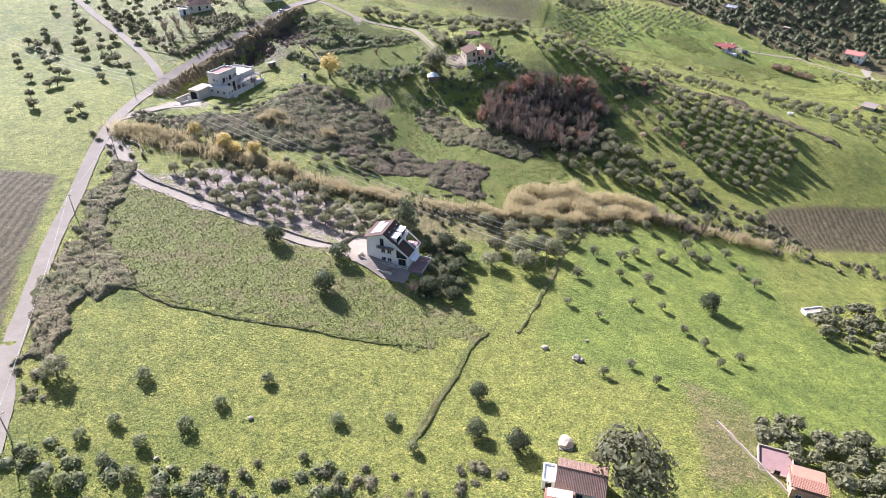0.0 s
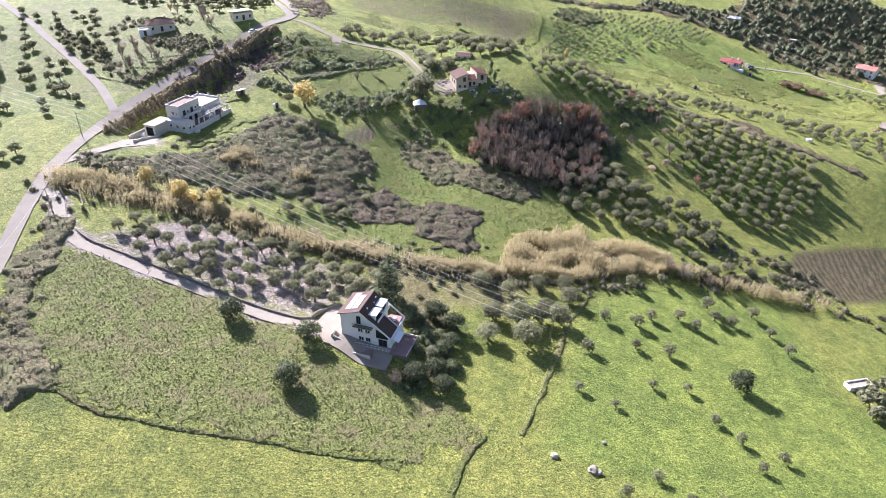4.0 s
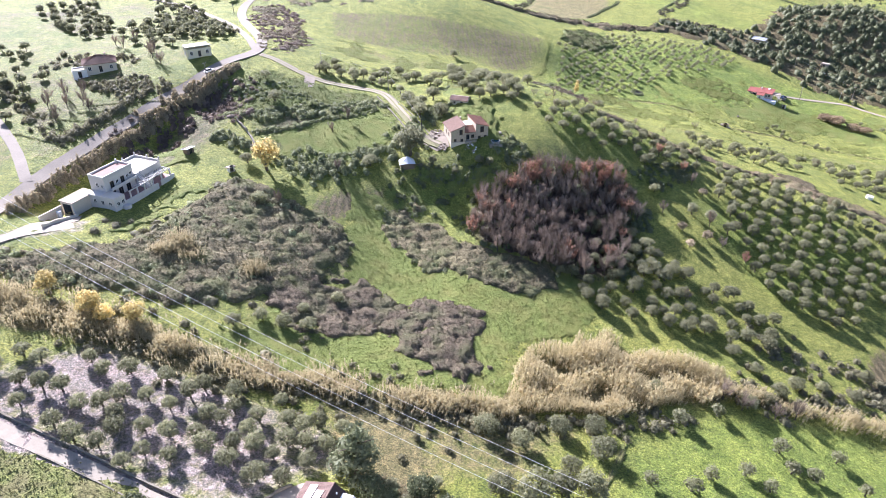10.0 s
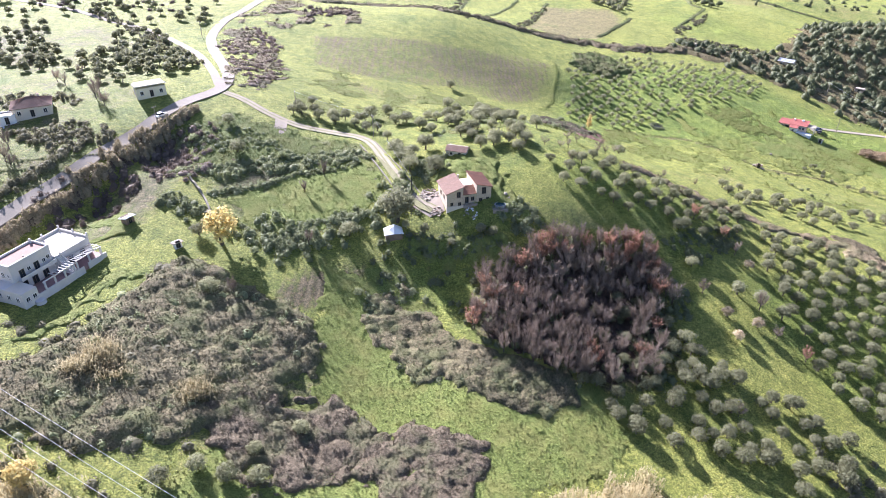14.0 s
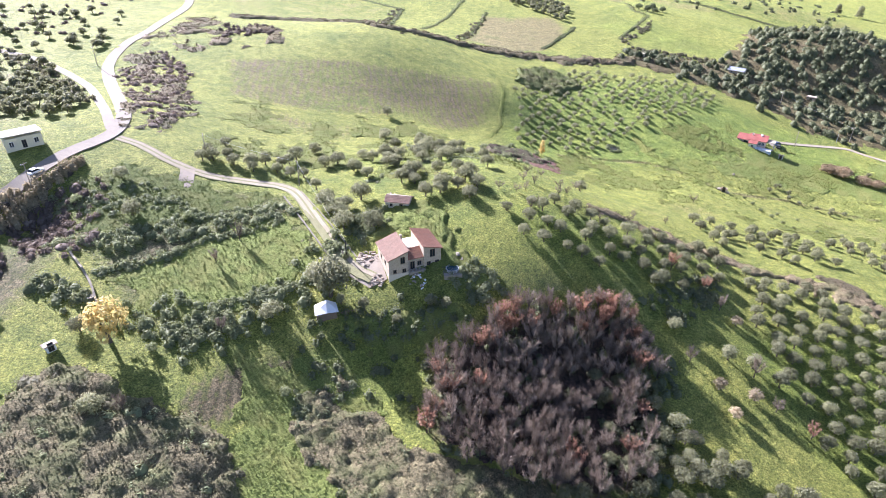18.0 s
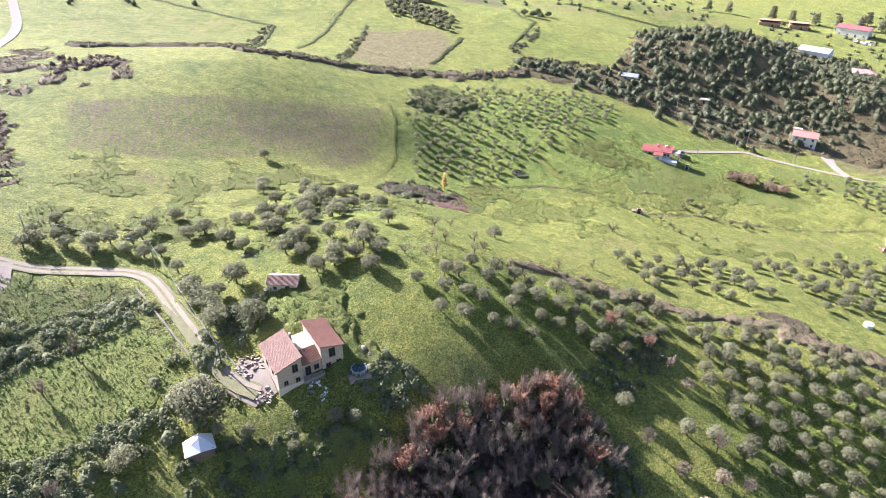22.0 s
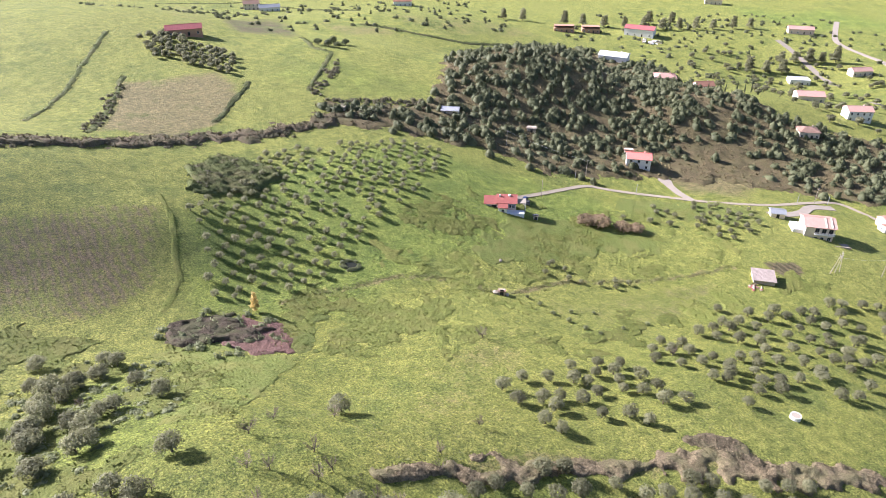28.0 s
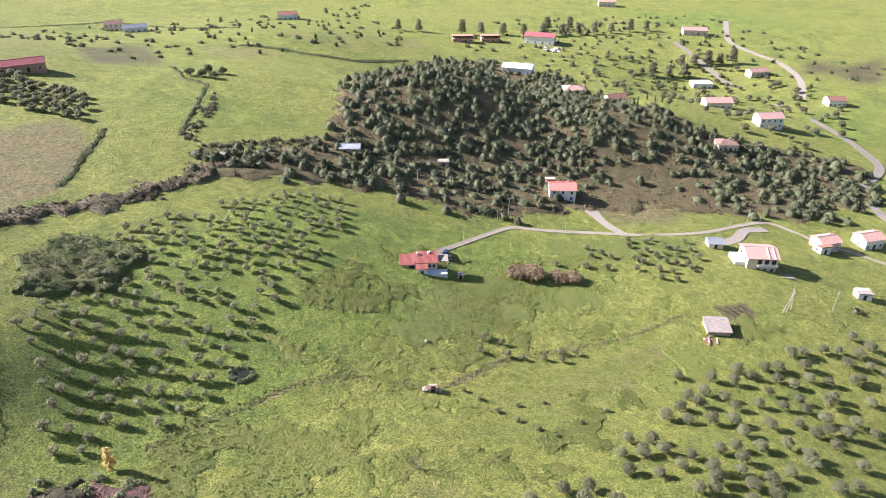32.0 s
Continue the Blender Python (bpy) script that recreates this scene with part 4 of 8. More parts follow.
for _x, _y in [(166.6, 324.5), (203.7, 329.3), (211, 345), (209.9, 335.5), (213, 349), (231, 335), (204.1, 324.4), (227, 327), (215.7, 321.2), (242, 329), (236, 343), (250, 340), (264, 332), (230, 353), (213, 363), (227, 332), (234, 321), (129, 338), (135, 335), (137, 331), (201, 322.9), (196.5, 315.3), (182, 324), (212.2, 314.3), (171.6, 333.6), (225, 321), (234, 316), (250, 321), (237, 329), (202, 313), (220, 300), (232, 305), (246, 310), (258, 318), (210.9, 301.2), (270, 322), (280, 330)]:
    plant("olive", _x, _y, 0.85, "olives on the terrace", "grey-green olive tree on sunlit terrace grass")
_taken = []
for _x, _y in grid_in([(158, 352), (169, 356), (226, 357), (288, 334), (257, 321), (196, 325), (168, 331)], 6.2, -35, 0.9, 0.78, 51, 1.0) + grid_in([(114, 360), (148, 361), (156, 346), (150, 332), (126, 340)], 5.8, -30, 0.9, 0.6, 52, 1.0):
    if all(math.hypot(o.location.x - _x, o.location.y - _y) > 4.2 for o in bpy.context.scene.collection.all_objects if o.parent is None and o.name.startswith("olive")):
        _taken.append((_x, _y))
for _x, _y in _taken:
    plant("olive", _x, _y, 0.8, "olives on the terrace", "grey-green olive tree on sunlit terrace grass")
for _x, _y in grid_in([(17, 396), (32, 414), (40, 380), (44, 345), (36, 333), (22, 340), (11, 364)], 6.5, 20, 1.8, 0.7, 53) + [(16.3, 430.9), (14.5, 408), (-9.7, 379), (6, 373.6), (4, 360.5), (-2, 368)]:
    plant("almond" if _x > 28 and _rng_t.random() < 0.5 else "big_olive", _x, _y, 0.8, "trees on the hilltop slope", "bushy grey tree on the hilltop grass")
SLOPE_GROVE_A = [(42, 331), (62, 335), (108, 330), (112, 322), (98, 312), (80, 308), (62, 312), (48, 318)]
SLOPE_GROVE_B = [(114, 324), (146.6, 305.5), (163.8, 290), (155, 262), (128, 246), (113, 252), (106, 264), (110, 276), (107, 289), (107, 304)]
for _x, _y in grid_in(SLOPE_GROVE_A, 5.4, -22, 0.7, 0.95, 2, 1.1):
    plant("olive", _x, _y, 0.86, "olive grove below the hilltop", "grey-green olive tree in a hillside row")
for _x, _y in grid_in(SLOPE_GROVE_B, 5.2, -35, 0.6, 0.96, 3, 1.0):
    plant("olive", _x, _y, 0.88, "olive grove on the east slope", "grey-green olive tree in a dense hillside grove")
plant_stuff("valley_trees", "olive", grid_in([(38.2, 259.1), (48.3, 258), (72.7, 270.6), (82.6, 263.3), (99.7, 255.2), (109.1, 245.8), (98, 232), (76, 238), (60, 240), (46, 246)], 4.9, 20, 1.2, 0.9, 4), 0.92, "grey-green olive trees among valley scrub", "olive trees", 6)
YOUNG_ORCHARD = [(68, 429), (75, 456), (76, 473), (97, 482), (119, 511), (178, 508), (198, 497), (180, 480), (161, 464), (142, 454), (124, 442), (101, 429), (84, 425.6), (62, 426)]
make_olive(34, 3.0, 2.7, 230, 0.3, "row_olive", label="small olive tree in a planted row")
make_olive(35, 3.3, 2.6, 230, 0.3, "row_olive", label="small olive tree in a planted row")
plant_stuff("young_orchard", "row_olive", grid_in(YOUNG_ORCHARD, 5.0, -40, 0.75, 0.9, 5, 1.1), 0.92, "rows of small young olive trees on grass", "olive trees", 1)
for _x, _y in grid_in([(160, 412), (178, 398), (196, 388), (214, 392), (200, 405), (180, 412)], 5.5, -44, 0.9, 0.7, 6):
    plant("young_olive", _x, _y, 0.8, "small orchard below the cottage")
for _x, _y in grid_in([(232, 440), (262, 424), (290, 404), (276, 394), (250, 408), (228, 426)], 7.5, -44, 1.8, 0.6, 7):
    plant("young_olive", _x, _y, 0.95, "scattered trees along the farm road")
for _x, _y in grid_in(THICKET, 3.1, 15, 0.9, 0.97, 9):
    if not (_x > 50 and _y < 283 and _rng_t.random() < 0.55):
        plant("russet" if _rng_t.random() < (0.26 if _y > 292 else 0.05) else "bare", _x, _y, 1.0, "leafless wood on the hillside")
for _x, _y in [(36.3, 296.2), (37, 293.2), (34.6, 290.8), (40.6, 297.6), (65.9, 301.3), (63.3, 297.6), (69.8, 293.2), (67.8, 289.4), (69, 286.2), (21, 284.8), (22.4, 280.2), (19, 275.5), (16.4, 272.2), (88.4, 316.6)]:
    plant("russet", _x, _y, 1.0, "leafless wood on the hillside")
for _x, _y in [(57.6, 284.8), (62.5, 283.3), (66.8, 280.3), (69.6, 277.2), (58.5, 279.4), (62.1, 274.9), (66.1, 271.9), (68.8, 269), (60.8, 268.1), (56.8, 271.1), (54.2, 278.2), (65.9, 265.3), (69.1, 262.6), (72.6, 263.8), (50.2, 270.1), (54, 263.4), (58.3, 261.9), (63, 263), (73, 272), (76, 268), (74, 259)]:
    plant("olive", _x, _y, 0.9, "grey olives below the leafless wood", "grey-green olive tree below the leafless wood")
for _i, (_x, _y) in enumerate([(88, 281.8), (93.6, 289.8), (98.7, 285.3), (82.3, 297.6), (95.8, 279.1), (83, 288.8), (108.4, 291.8), (96.9, 311.3), (88.6, 274.7), (99.5, 287.8), (100.3, 276.5), (81.6, 310.5), (100.9, 300.5), (98.1, 304.9), (104.5, 283), (106, 270), (75.6, 269.3), (73, 261), (80, 251)]):
    plant(("fawn", "yellow_green", "bare", "big_olive", "fawn", "bare", "yellow_green", "russet")[_i % 8], _x, _y, 0.8, "mixed shrubs on the slope")
for _x, _y in [(-90, 225), (-74, 217), (-67, 218), (-78, 219)]:
    plant("yellow", _x, _y, 1.25, "yellow autumn trees")
plant("yellow", -51, 294, 1.75, label="large tree with pale yellow autumn leaves")
plant("conifer", -12.5, 181, 1.12)
for _i, (_x, _y) in enumerate([(1, 177), (-1, 166), (3, 161), (-2, 174), (1, 153), (2, 168), (-4, 150), (0, 158), (5, 165), (5, 156), (-6, 172), (-5, 177), (6, 172), (-2, 148), (3, 148), (4, 180), (-9, 175)]):
    plant(("round", "shrub", "round", "yellow_green")[_i % 4], _x, _y, (1.0, 0.85, 0.95, 0.62)[_i % 4], "garden trees beside the white house", "dense green garden tree beside the white house")
plant("bare", -8, 147, 0.8, label="pale leafless shrub below the terrace")
for _x, _y, _s in [(20.5, 301.5, 0.75), (12, 298.7, 0.5), (4.5, 302.5, 0.55), (24, 300.5, 0.5), (-1, 304.5, 0.5)]:
    plant("yellow_green", _x, _y, _s, "green trees below the stone house", "yellow-green bushy tree below the stone house")
plant("yellow_green", -3.5, 307, 1.75, label="tall yellow-green tree by the lane end")
plant("yellow_green", -7, 311, 1.2, label="tall yellow-green tree by the lane end")
for _x, _y in [(-22.6, 239.3), (-30.4, 231.9), (-34.2, 224.8), (-40, 226), (-46, 222), (-28.3, 225.4), (60, 214), (95, 218), (102, 222), (110, 222), (118, 220), (92, 226), (88, 232), (84, 240), (126, 228), (90, 214), (84, 212)]:
    plant("big_olive", _x, _y, 0.72, "trees along the valley bottom", "grey olive-like tree along the valley bottom")
for _x, _y in [(78, 214), (82, 211), (90, 209), (96, 210)]:
    plant("bare", _x, _y, 0.95, "pink-grey leafless trees by the cane", "pinkish leafless tree beside the cane thicket")
plant("big_olive", 35, 83, 2.9, label="very large dark tree beside the tiled farmhouse")
plant_stuff("farm_plot_trees", "far_olive", grid_in([(68, 104), (84, 112), (112, 96), (100, 78), (80, 84)], 4.6, 10, 1.0, 0.9, 11) + grid_in([(112, 164), (122, 172), (150, 176), (160, 150), (132, 148), (114, 154)], 4.8, 20, 1.0, 0.9, 12), 0.95, "dense olive plots beside the eastern farmhouses", "olive trees", 5)
plant_stuff("western_trees", "far_olive", grid_in([(-170, 250), (-132, 262), (-128, 290), (-160, 310), (-190, 290)], 9, 20, 2.5, 0.6, 13) + grid_in([(-170, 230), (-130, 215), (-128, 245), (-160, 255)], 11, 0, 3, 0.5, 14), 0.9, "scattered olive trees west of the road", "olive trees", 3)
plant_stuff("hamlet_trees", "far_olive", grid_in([(421.9, 470.9), (470, 600), (560, 640), (640, 560), (600, 450), (500, 400), (440, 410)], 14, 10, 5, 0.62, 18) + grid_in([(360, 350), (420, 350), (440, 250), (330, 260)], 12, 30, 4, 0.5, 19), 1.0, "grey-green trees in the gardens of the hamlet", "trees", 7)
plant_stuff("western_grove", "far_olive", grid_in([(-187, 427), (-175, 463), (-151, 433), (-140, 395), (-147, 387)], 6, 20, 1.5, 0.75, 22) + grid_in([(-137, 414), (-134, 464), (-114, 451), (-90, 400), (-92, 378)], 7.5, 20, 2, 0.75, 23) + grid_in([(-210, 450), (-179, 480), (-140, 470), (-100, 470), (-110, 540), (-210, 540)], 8, 20, 2.5, 0.6, 24), 0.85, "grey-green olive trees above the upper lane", "olive trees", 9)
for _x, _y in grid_in([(-139, 380), (-130, 395), (-104, 366), (-98, 352), (-112, 358)], 7, 20, 2, 0.6, 25) + grid_in([(-140, 335), (-133, 342), (-117, 324), (-117, 302), (-126, 306)], 6, 20, 1.8, 0.75, 26):
    plant("bare", _x, _y, 0.85, "bare trees beside the western houses", "thin leafless tree in the western gardens")
plant_stuff("western_orchard", "far_olive", grid_in([(-190, 300), (-140, 310), (-140, 345), (-165, 380), (-200, 370)], 7.5, 25, 1.8, 0.5, 20) + grid_in([(-115, 375), (-98, 372), (-84, 400), (-104, 430), (-130, 440)], 7, 25, 2, 0.7, 21), 0.85, "grey-green olive trees on the western slope", "olive trees", 8)
plant_stuff("upper_road_trees", "far_olive", grid_in([(-100, 372), (-80, 380), (-86, 410), (-112, 430), (-140, 420), (-130, 380)], 7, 30, 1.8, 0.7, 15), 0.85, "scattered olive trees beside the upper road", "olive trees", 4)
plant_stuff("far_olive_plot", "far_olive", grid_in([(110, 672), (130, 683), (152, 622), (139, 605), (112, 640)], 5.5, 30, 0.8, 0.95, 16), 0.95, "square plot of dark distant olive trees", "olive trees", 2)
for _x, _y in [(208, 634), (214, 640), (204, 640), (219, 634), (211, 628)]:
    plant("round", _x, _y, 0.9, "far clump of trees")
for _x, _y in [(560, 690), (575, 680), (590, 672), (604, 664), (545, 700), (620, 656), (530, 712), (600, 560), (608, 552), (616, 545), (590, 566), (625, 538), (500, 735), (515, 725), (640, 648), (655, 640), (560, 560), (570, 552), (548, 568), (580, 700), (600, 690), (470, 760), (455, 770)]:
    plant("eucalyptus", _x, _y, 1.3, "distant row of eucalyptus")
for _x, _y in [(402, 512), (405, 508), (408, 504), (411, 500), (447, 513.9), (444.4, 506.4), (441.6, 500.1), (439.1, 493.5)]:
    plant("cypress", _x, _y, 0.75, "row of cypresses in the hamlet")


for _x, _y in grid_in([(277, 423), (296, 405), (287, 386), (256, 390), (262, 407)], 6.0, -44, 1.2, 0.75, 17):
    plant("young_olive", _x, _y, 0.95, "trees below the farm road")
for _i, (_x, _y) in enumerate([(158.2, 396.1), (159, 391), (158.7, 384.6), (159.8, 378.8), (161, 373.1), (162.3, 368.4), (172, 368), (182, 367), (165.3, 383.3), (172, 380)]):
    plant("shrub", _x, _y, 0.42, "prickly pear clumps", "low grey-green prickly pear clump")


# undergrowth that nobody could count
def clumps(name, places, radius, height, per, leaf, material, label, category, seed=1, longer=1.5, inner=0.6, core=0.66, uneven=0.45):
    """Many low bushes as one mesh: a lumpy heart of foliage under loose sprays of leaves."""
    rng = np.random.default_rng(seed)
    places = np.asarray(places, float)
    places = places + rng.normal(0, 0.9 * radius, places.shape) * (radius > 1.2)
    n = len(places)
    r = radius * np.exp(rng.normal(0, uneven * 0.7, n)).clip(0.45, 1.9)
    h = height * np.exp(rng.normal(0, uneven * 0.6, n)).clip(0.45, 1.8)
    k = np.repeat(np.arange(n), per)
    d = rng.normal(size=(len(k), 3))
    d /= np.linalg.norm(d, axis=1)[:, None]
    d[:, 2] = np.abs(d[:, 2])
    s = rng.uniform(inner ** 2, 1.05, len(k)) ** 0.5
    x = places[k, 0] + d[:, 0] * s * r[k]
    y = places[k, 1] + d[:, 1] * s * r[k]
    z = ground_z(x, y) + d[:, 2] * s * h[k]
    pieces = [leaf_quads(rng, np.stack([x, y, z], -1), leaf, longer, d)]
    if core:
        rings, sides = 3, 8
        v = np.empty((n, rings, sides, 3))
        for j, e in enumerate((-0.1, 0.6, 1.2)):
            a = (np.arange(sides) + 0.5 * j) * 6.2832 / sides
            w = core * rng.uniform(0.72, 1.18, (n, sides)) * r[:, None]
            v[:, j, :, 0] = places[:, 0, None] + math.cos(e) * np.cos(a) * w
            v[:, j, :, 1] = places[:, 1, None] + math.cos(e) * np.sin(a) * w
            v[:, j, :, 2] = ground_z(v[:, j, :, 0], v[:, j, :, 1]) + math.sin(e) * core * h[:, None] * rng.uniform(0.75, 1.2, (n, sides))
        q = np.arange(n * rings * sides).reshape(n, rings, sides)
        nxt = np.roll(q, -1, 2)
        faces = np.concatenate([np.stack([q[:, j], nxt[:, j], nxt[:, j + 1], q[:, j + 1]], -1).reshape(-1, 4) for j in range(rings - 1)] + [q[:, rings - 1, (i, i + 1, i + 2, (i + 3) % sides)].reshape(-1, 4) for i in (0, 3, 5)])
        pieces.append((v.reshape(-1, 3), faces))
    ob = new(name, fast_mesh(name, *joined(pieces), material, True))
    return tagged(ob, label, category, kind="stuff")


def scatter(poly, number, seed=1):
    rng = np.random.default_rng(seed)
    p = np.array(poly, float)
    lo, hi = p.min(0), p.max(0)
    q = rng.uniform(lo, hi, (number * 4, 2))
    return q[inside(poly, q[:, 0], q[:, 1], 0.01) > 0.5][:number]


def patchy(places, phase, gap=-0.25):
    """Leaves out places in loose patches, so that the ground shows between them."""
    x, y = places[:, 0], places[:, 1]
    wave = np.sin(x / 5.1 + phase) + np.sin(y / 6.3 + 2 * phase) + np.sin((x + y) / 8.7 + 3 * phase) + np.sin((x - 0.6 * y) / 3.4 + phase)
    return places[wave > gap]


def beside(line, number, width, seed=1):
    """Places strewn along a line."""
    rng = np.random.default_rng(seed)
    p = np.array(smooth_line(line, 1.0))
    q = p[rng.integers(0, len(p), number)]
    return q + rng.normal(0, width / 2, q.shape)


def bumps(x, y, scale, seed):
    """Smooth random swells between 0 and 1."""
    table = np.random.default_rng(seed).uniform(size=(64, 64))
    u, w = x / scale, y / scale
    i, j = np.floor(u).astype(int), np.floor(w).astype(int)
    a, b = u - i, w - j
    a, b = a * a * (3 - 2 * a), b * b * (3 - 2 * b)
    g = lambda p, q: table[p % 64, q % 64]
    return (g(i, j) * (1 - a) + g(i + 1, j) * a) * (1 - b) + (g(i, j + 1) * (1 - a) + g(i + 1, j + 1) * a) * b


def mounds(x, y, size, seed):
    """Rounded heaps side by side, each of its own height and width, between 0 and 1."""
    rng = np.random.default_rng(seed)
    place, tall = rng.uniform(0.1, 0.9, (64, 64, 2)), rng.uniform(0.3, 1.0, (64, 64))
    i, j = np.floor(x / size).astype(int), np.floor(y / size).astype(int)
    top = np.zeros_like(x)
    for di in (-1, 0, 1):
        for dj in (-1, 0, 1):
            p, t = place[(i + di) % 64, (j + dj) % 64], tall[(i + di) % 64, (j + dj) % 64]
            d = np.hypot(x / size - i - di - p[..., 0], y / size - j - dj - p[..., 1]) / (0.55 + 0.4 * t)
            top = np.maximum(top, t * np.sqrt(np.clip(1 - d * d, 0, 1)))
    return top


def carpet(name, areas, step, height, lump, material, label, category, seed=1, feather=1.5, ragged=2.0, leaf=0.22, leaves=1.2, rise=1.0, gaps=0.0):
    """A close low growth over outlines or along lines (line, width): one lumpy skin that dips into the ground at a ragged edge, under loose sprays."""
    rng = np.random.default_rng(seed)
    pieces = []
    for area in areas:
        line = isinstance(area, tuple)
        p = np.array(area[0] if line else area, float)
        pad = (area[1] if line else 0) / 2 + feather + ragged
        xs, ys = np.arange(p[:, 0].min() - pad, p[:, 0].max() + pad, step), np.arange(p[:, 1].min() - pad, p[:, 1].max() + pad, step)
        gx, gy = np.meshgrid(xs, ys)
        gx, gy = gx + rng.normal(0, step * 0.2, gx.shape), gy + rng.normal(0, step * 0.2, gy.shape)
        ex = gx + ragged * (2 * bumps(gx, gy, 3.1, seed + 1) + 3 * bumps(gx, gy, 8.3, seed + 5) - 2.5)
        ey = gy + ragged * (2 * bumps(gx, gy, 2.7, seed + 2) + 3 * bumps(gx, gy, 7.4, seed + 6) - 2.5)
        amount = along(area[0], ex, ey, area[1], feather) if line else inside(area, ex, ey, feather)
        top = 0.35 + 0.65 * bumps(gx, gy, lump, seed + 3) + 0.35 * (bumps(gx, gy, lump * 0.37, seed + 4) - 0.5)
        if height > 0.6:
            top = 0.22 + 0.95 * mounds(gx, gy, lump, seed + 3) + 0.22 * (bumps(gx, gy, lump * 0.3, seed + 4) - 0.5)
        if gaps:
            amount = amount * np.clip(5 * (0.7 * bumps(gx, gy, 8.0, seed + 8) + 0.3 * bumps(gx, gy, 2.6, seed + 9) - gaps), 0, 1)
        amount = np.clip(amount * 1.6 - 0.6 * bumps(gx, gy, 1.4, seed + 7), 0, 1)
        h = height * (np.sqrt(amount) * top * rise + rng.normal(0, 0.05, gx.shape)) - 0.35 * (amount < 0.02)
        z = ground_z(gx, gy) + h
        idx = np.arange(gx.size).reshape(gx.shape)
        q = np.stack([idx[:-1, :-1], idx[:-1, 1:], idx[1:, 1:], idx[1:, :-1]], -1).reshape(-1, 4)
        q = q[(amount.ravel()[q] > 0.02).any(1)]
        used, back = np.unique(q, return_inverse=True)
        v = np.stack([gx.ravel(), gy.ravel(), z.ravel()], -1)[used]
        pieces.append((v, back.reshape(-1, 4)))
        n = int(leaves * step * step * len(q))
        if n:
            k = rng.integers(0, len(v), n)
            at = v[k] + rng.normal(0, step * 0.4, (n, 3)) * np.array([1, 1, 0.1]) + np.array([0, 0, 0.06])
            pieces.append(leaf_quads(rng, at + np.array([0, 0, leaf * 0.35]), leaf, 1.6, np.tile([0.0, 0.0, 0.22], (n, 1))))
    return tagged(new(name, fast_mesh(name, *joined(pieces), material, height > 0.6)), label, category, kind="stuff")


SLOPE_WEEDS = [(-52, 216), (-38, 229), (-20, 250), (-23, 268), (-20, 290), (-6, 292), (10, 270), (36, 260), (52, 250), (50, 240), (40, 232), (24, 225), (20, 207), (-10, 207.5), (-40, 210)]
TERRACED_FIELD = [(-57, 311), (-46.7, 318.4), (-35.4, 326), (-14, 337), (-9, 322), (-18.5, 311), (-29, 305), (-44, 303.6)]
carpet("bramble_mats", BRAMBLE_MATS, 0.42, 1.25, 3.2, MAT_BROWN, "brown mounds of dead bramble", "bramble", 1, leaves=6, leaf=0.24, feather=2.5, ragged=3)
carpet("hillside_bramble", [SCRUB_MIDDLE, [(-8, 280), (4, 281), (10, 272), (2, 268), (-8, 272)], [(15, 267), (37, 258), (38, 250), (26, 247), (12, 255)]], 0.5, 1.15, 2.6, MAT_SCRUB, "grey-brown bramble mounds below the house", "bramble", 2, leaves=5)
carpet("valley_scrub_cover", [SCRUB_WEST], 0.6, 1.5, 3.6, MAT_SCRUB, "dense grey-brown scrub on the valley side", "scrub", 3, feather=2.0, leaves=4.5, leaf=0.27)
carpet("slope_weeds", [SLOPE_WEEDS], 0.55, 0.26, 2.3, MAT_GREEN, "rank green weeds covering the slope", "weeds", 4, leaves=4.5, leaf=0.25, feather=3.5, ragged=2.2)
carpet("terrace_weeds", [TERRACED_FIELD, [(-70, 330), (-50, 333), (-38, 338), (-20, 344), (-40, 352), (-60, 352), (-72, 345)]], 0.55, 0.26, 2.3, MAT_GREEN, "green weeds growing on the terraced field", "weeds", 5, leaves=4, leaf=0.25, feather=3, ragged=2)
carpet("field_cover", [HOUSE_FIELD], 0.6, 0.32, 1.8, MAT_FIELD, "coarse weeds covering the field below the drive", "weeds", 6, feather=3.0, ragged=1.6, leaves=3.6, leaf=0.25)
carpet("hill_cover", [WOOD_HILL], 1.7, 1.1, 6.0, MAT_HILL, "brown dry scrub between the oaks on the hill", "scrub", 7, feather=4, ragged=4, leaves=0.35, leaf=0.6)
carpet("hollow_growth", [[(53.7, 415.5), (62.8, 422), (74, 419), (77, 410), (72, 404), (63.5, 405), (54, 408.7)]], 0.45, 1.3, 2.6, MAT_DARK, "dark bramble choking a hollow in the pasture", "bramble", 8, leaves=2.0)
carpet("hollow_dead_brush", [[(70, 413), (76, 416), (83, 411), (83, 401.7), (78, 394), (70, 396), (68, 404)]], 0.45, 0.55, 1.6, MAT_RED, "rust-brown dead brush beside the hollow", "brush", 9, leaves=2.0)
carpet("hollow_weeds", [[(44, 366), (50, 400), (57, 408), (68, 396), (76, 390), (66, 376), (56, 366)], ([(82, 398), (90, 410), (92, 420)], 6.0)], 0.6, 0.3, 2.4, MAT_GREEN, "grey-green weeds round the hollow", "weeds", 10, leaves=3, leaf=0.22, feather=3.5, ragged=2.2, gaps=0.32)
carpet("field_margin", [([(56, 424), (64, 438), (68.2, 453), (70.7, 465.5), (71.2, 478)], 0.6)], 0.45, 0.2, 1.4, MAT_LUSH, "strip of rank weeds beside the ploughed field", "weeds", 11, leaves=4, feather=0.9, ragged=0.25)
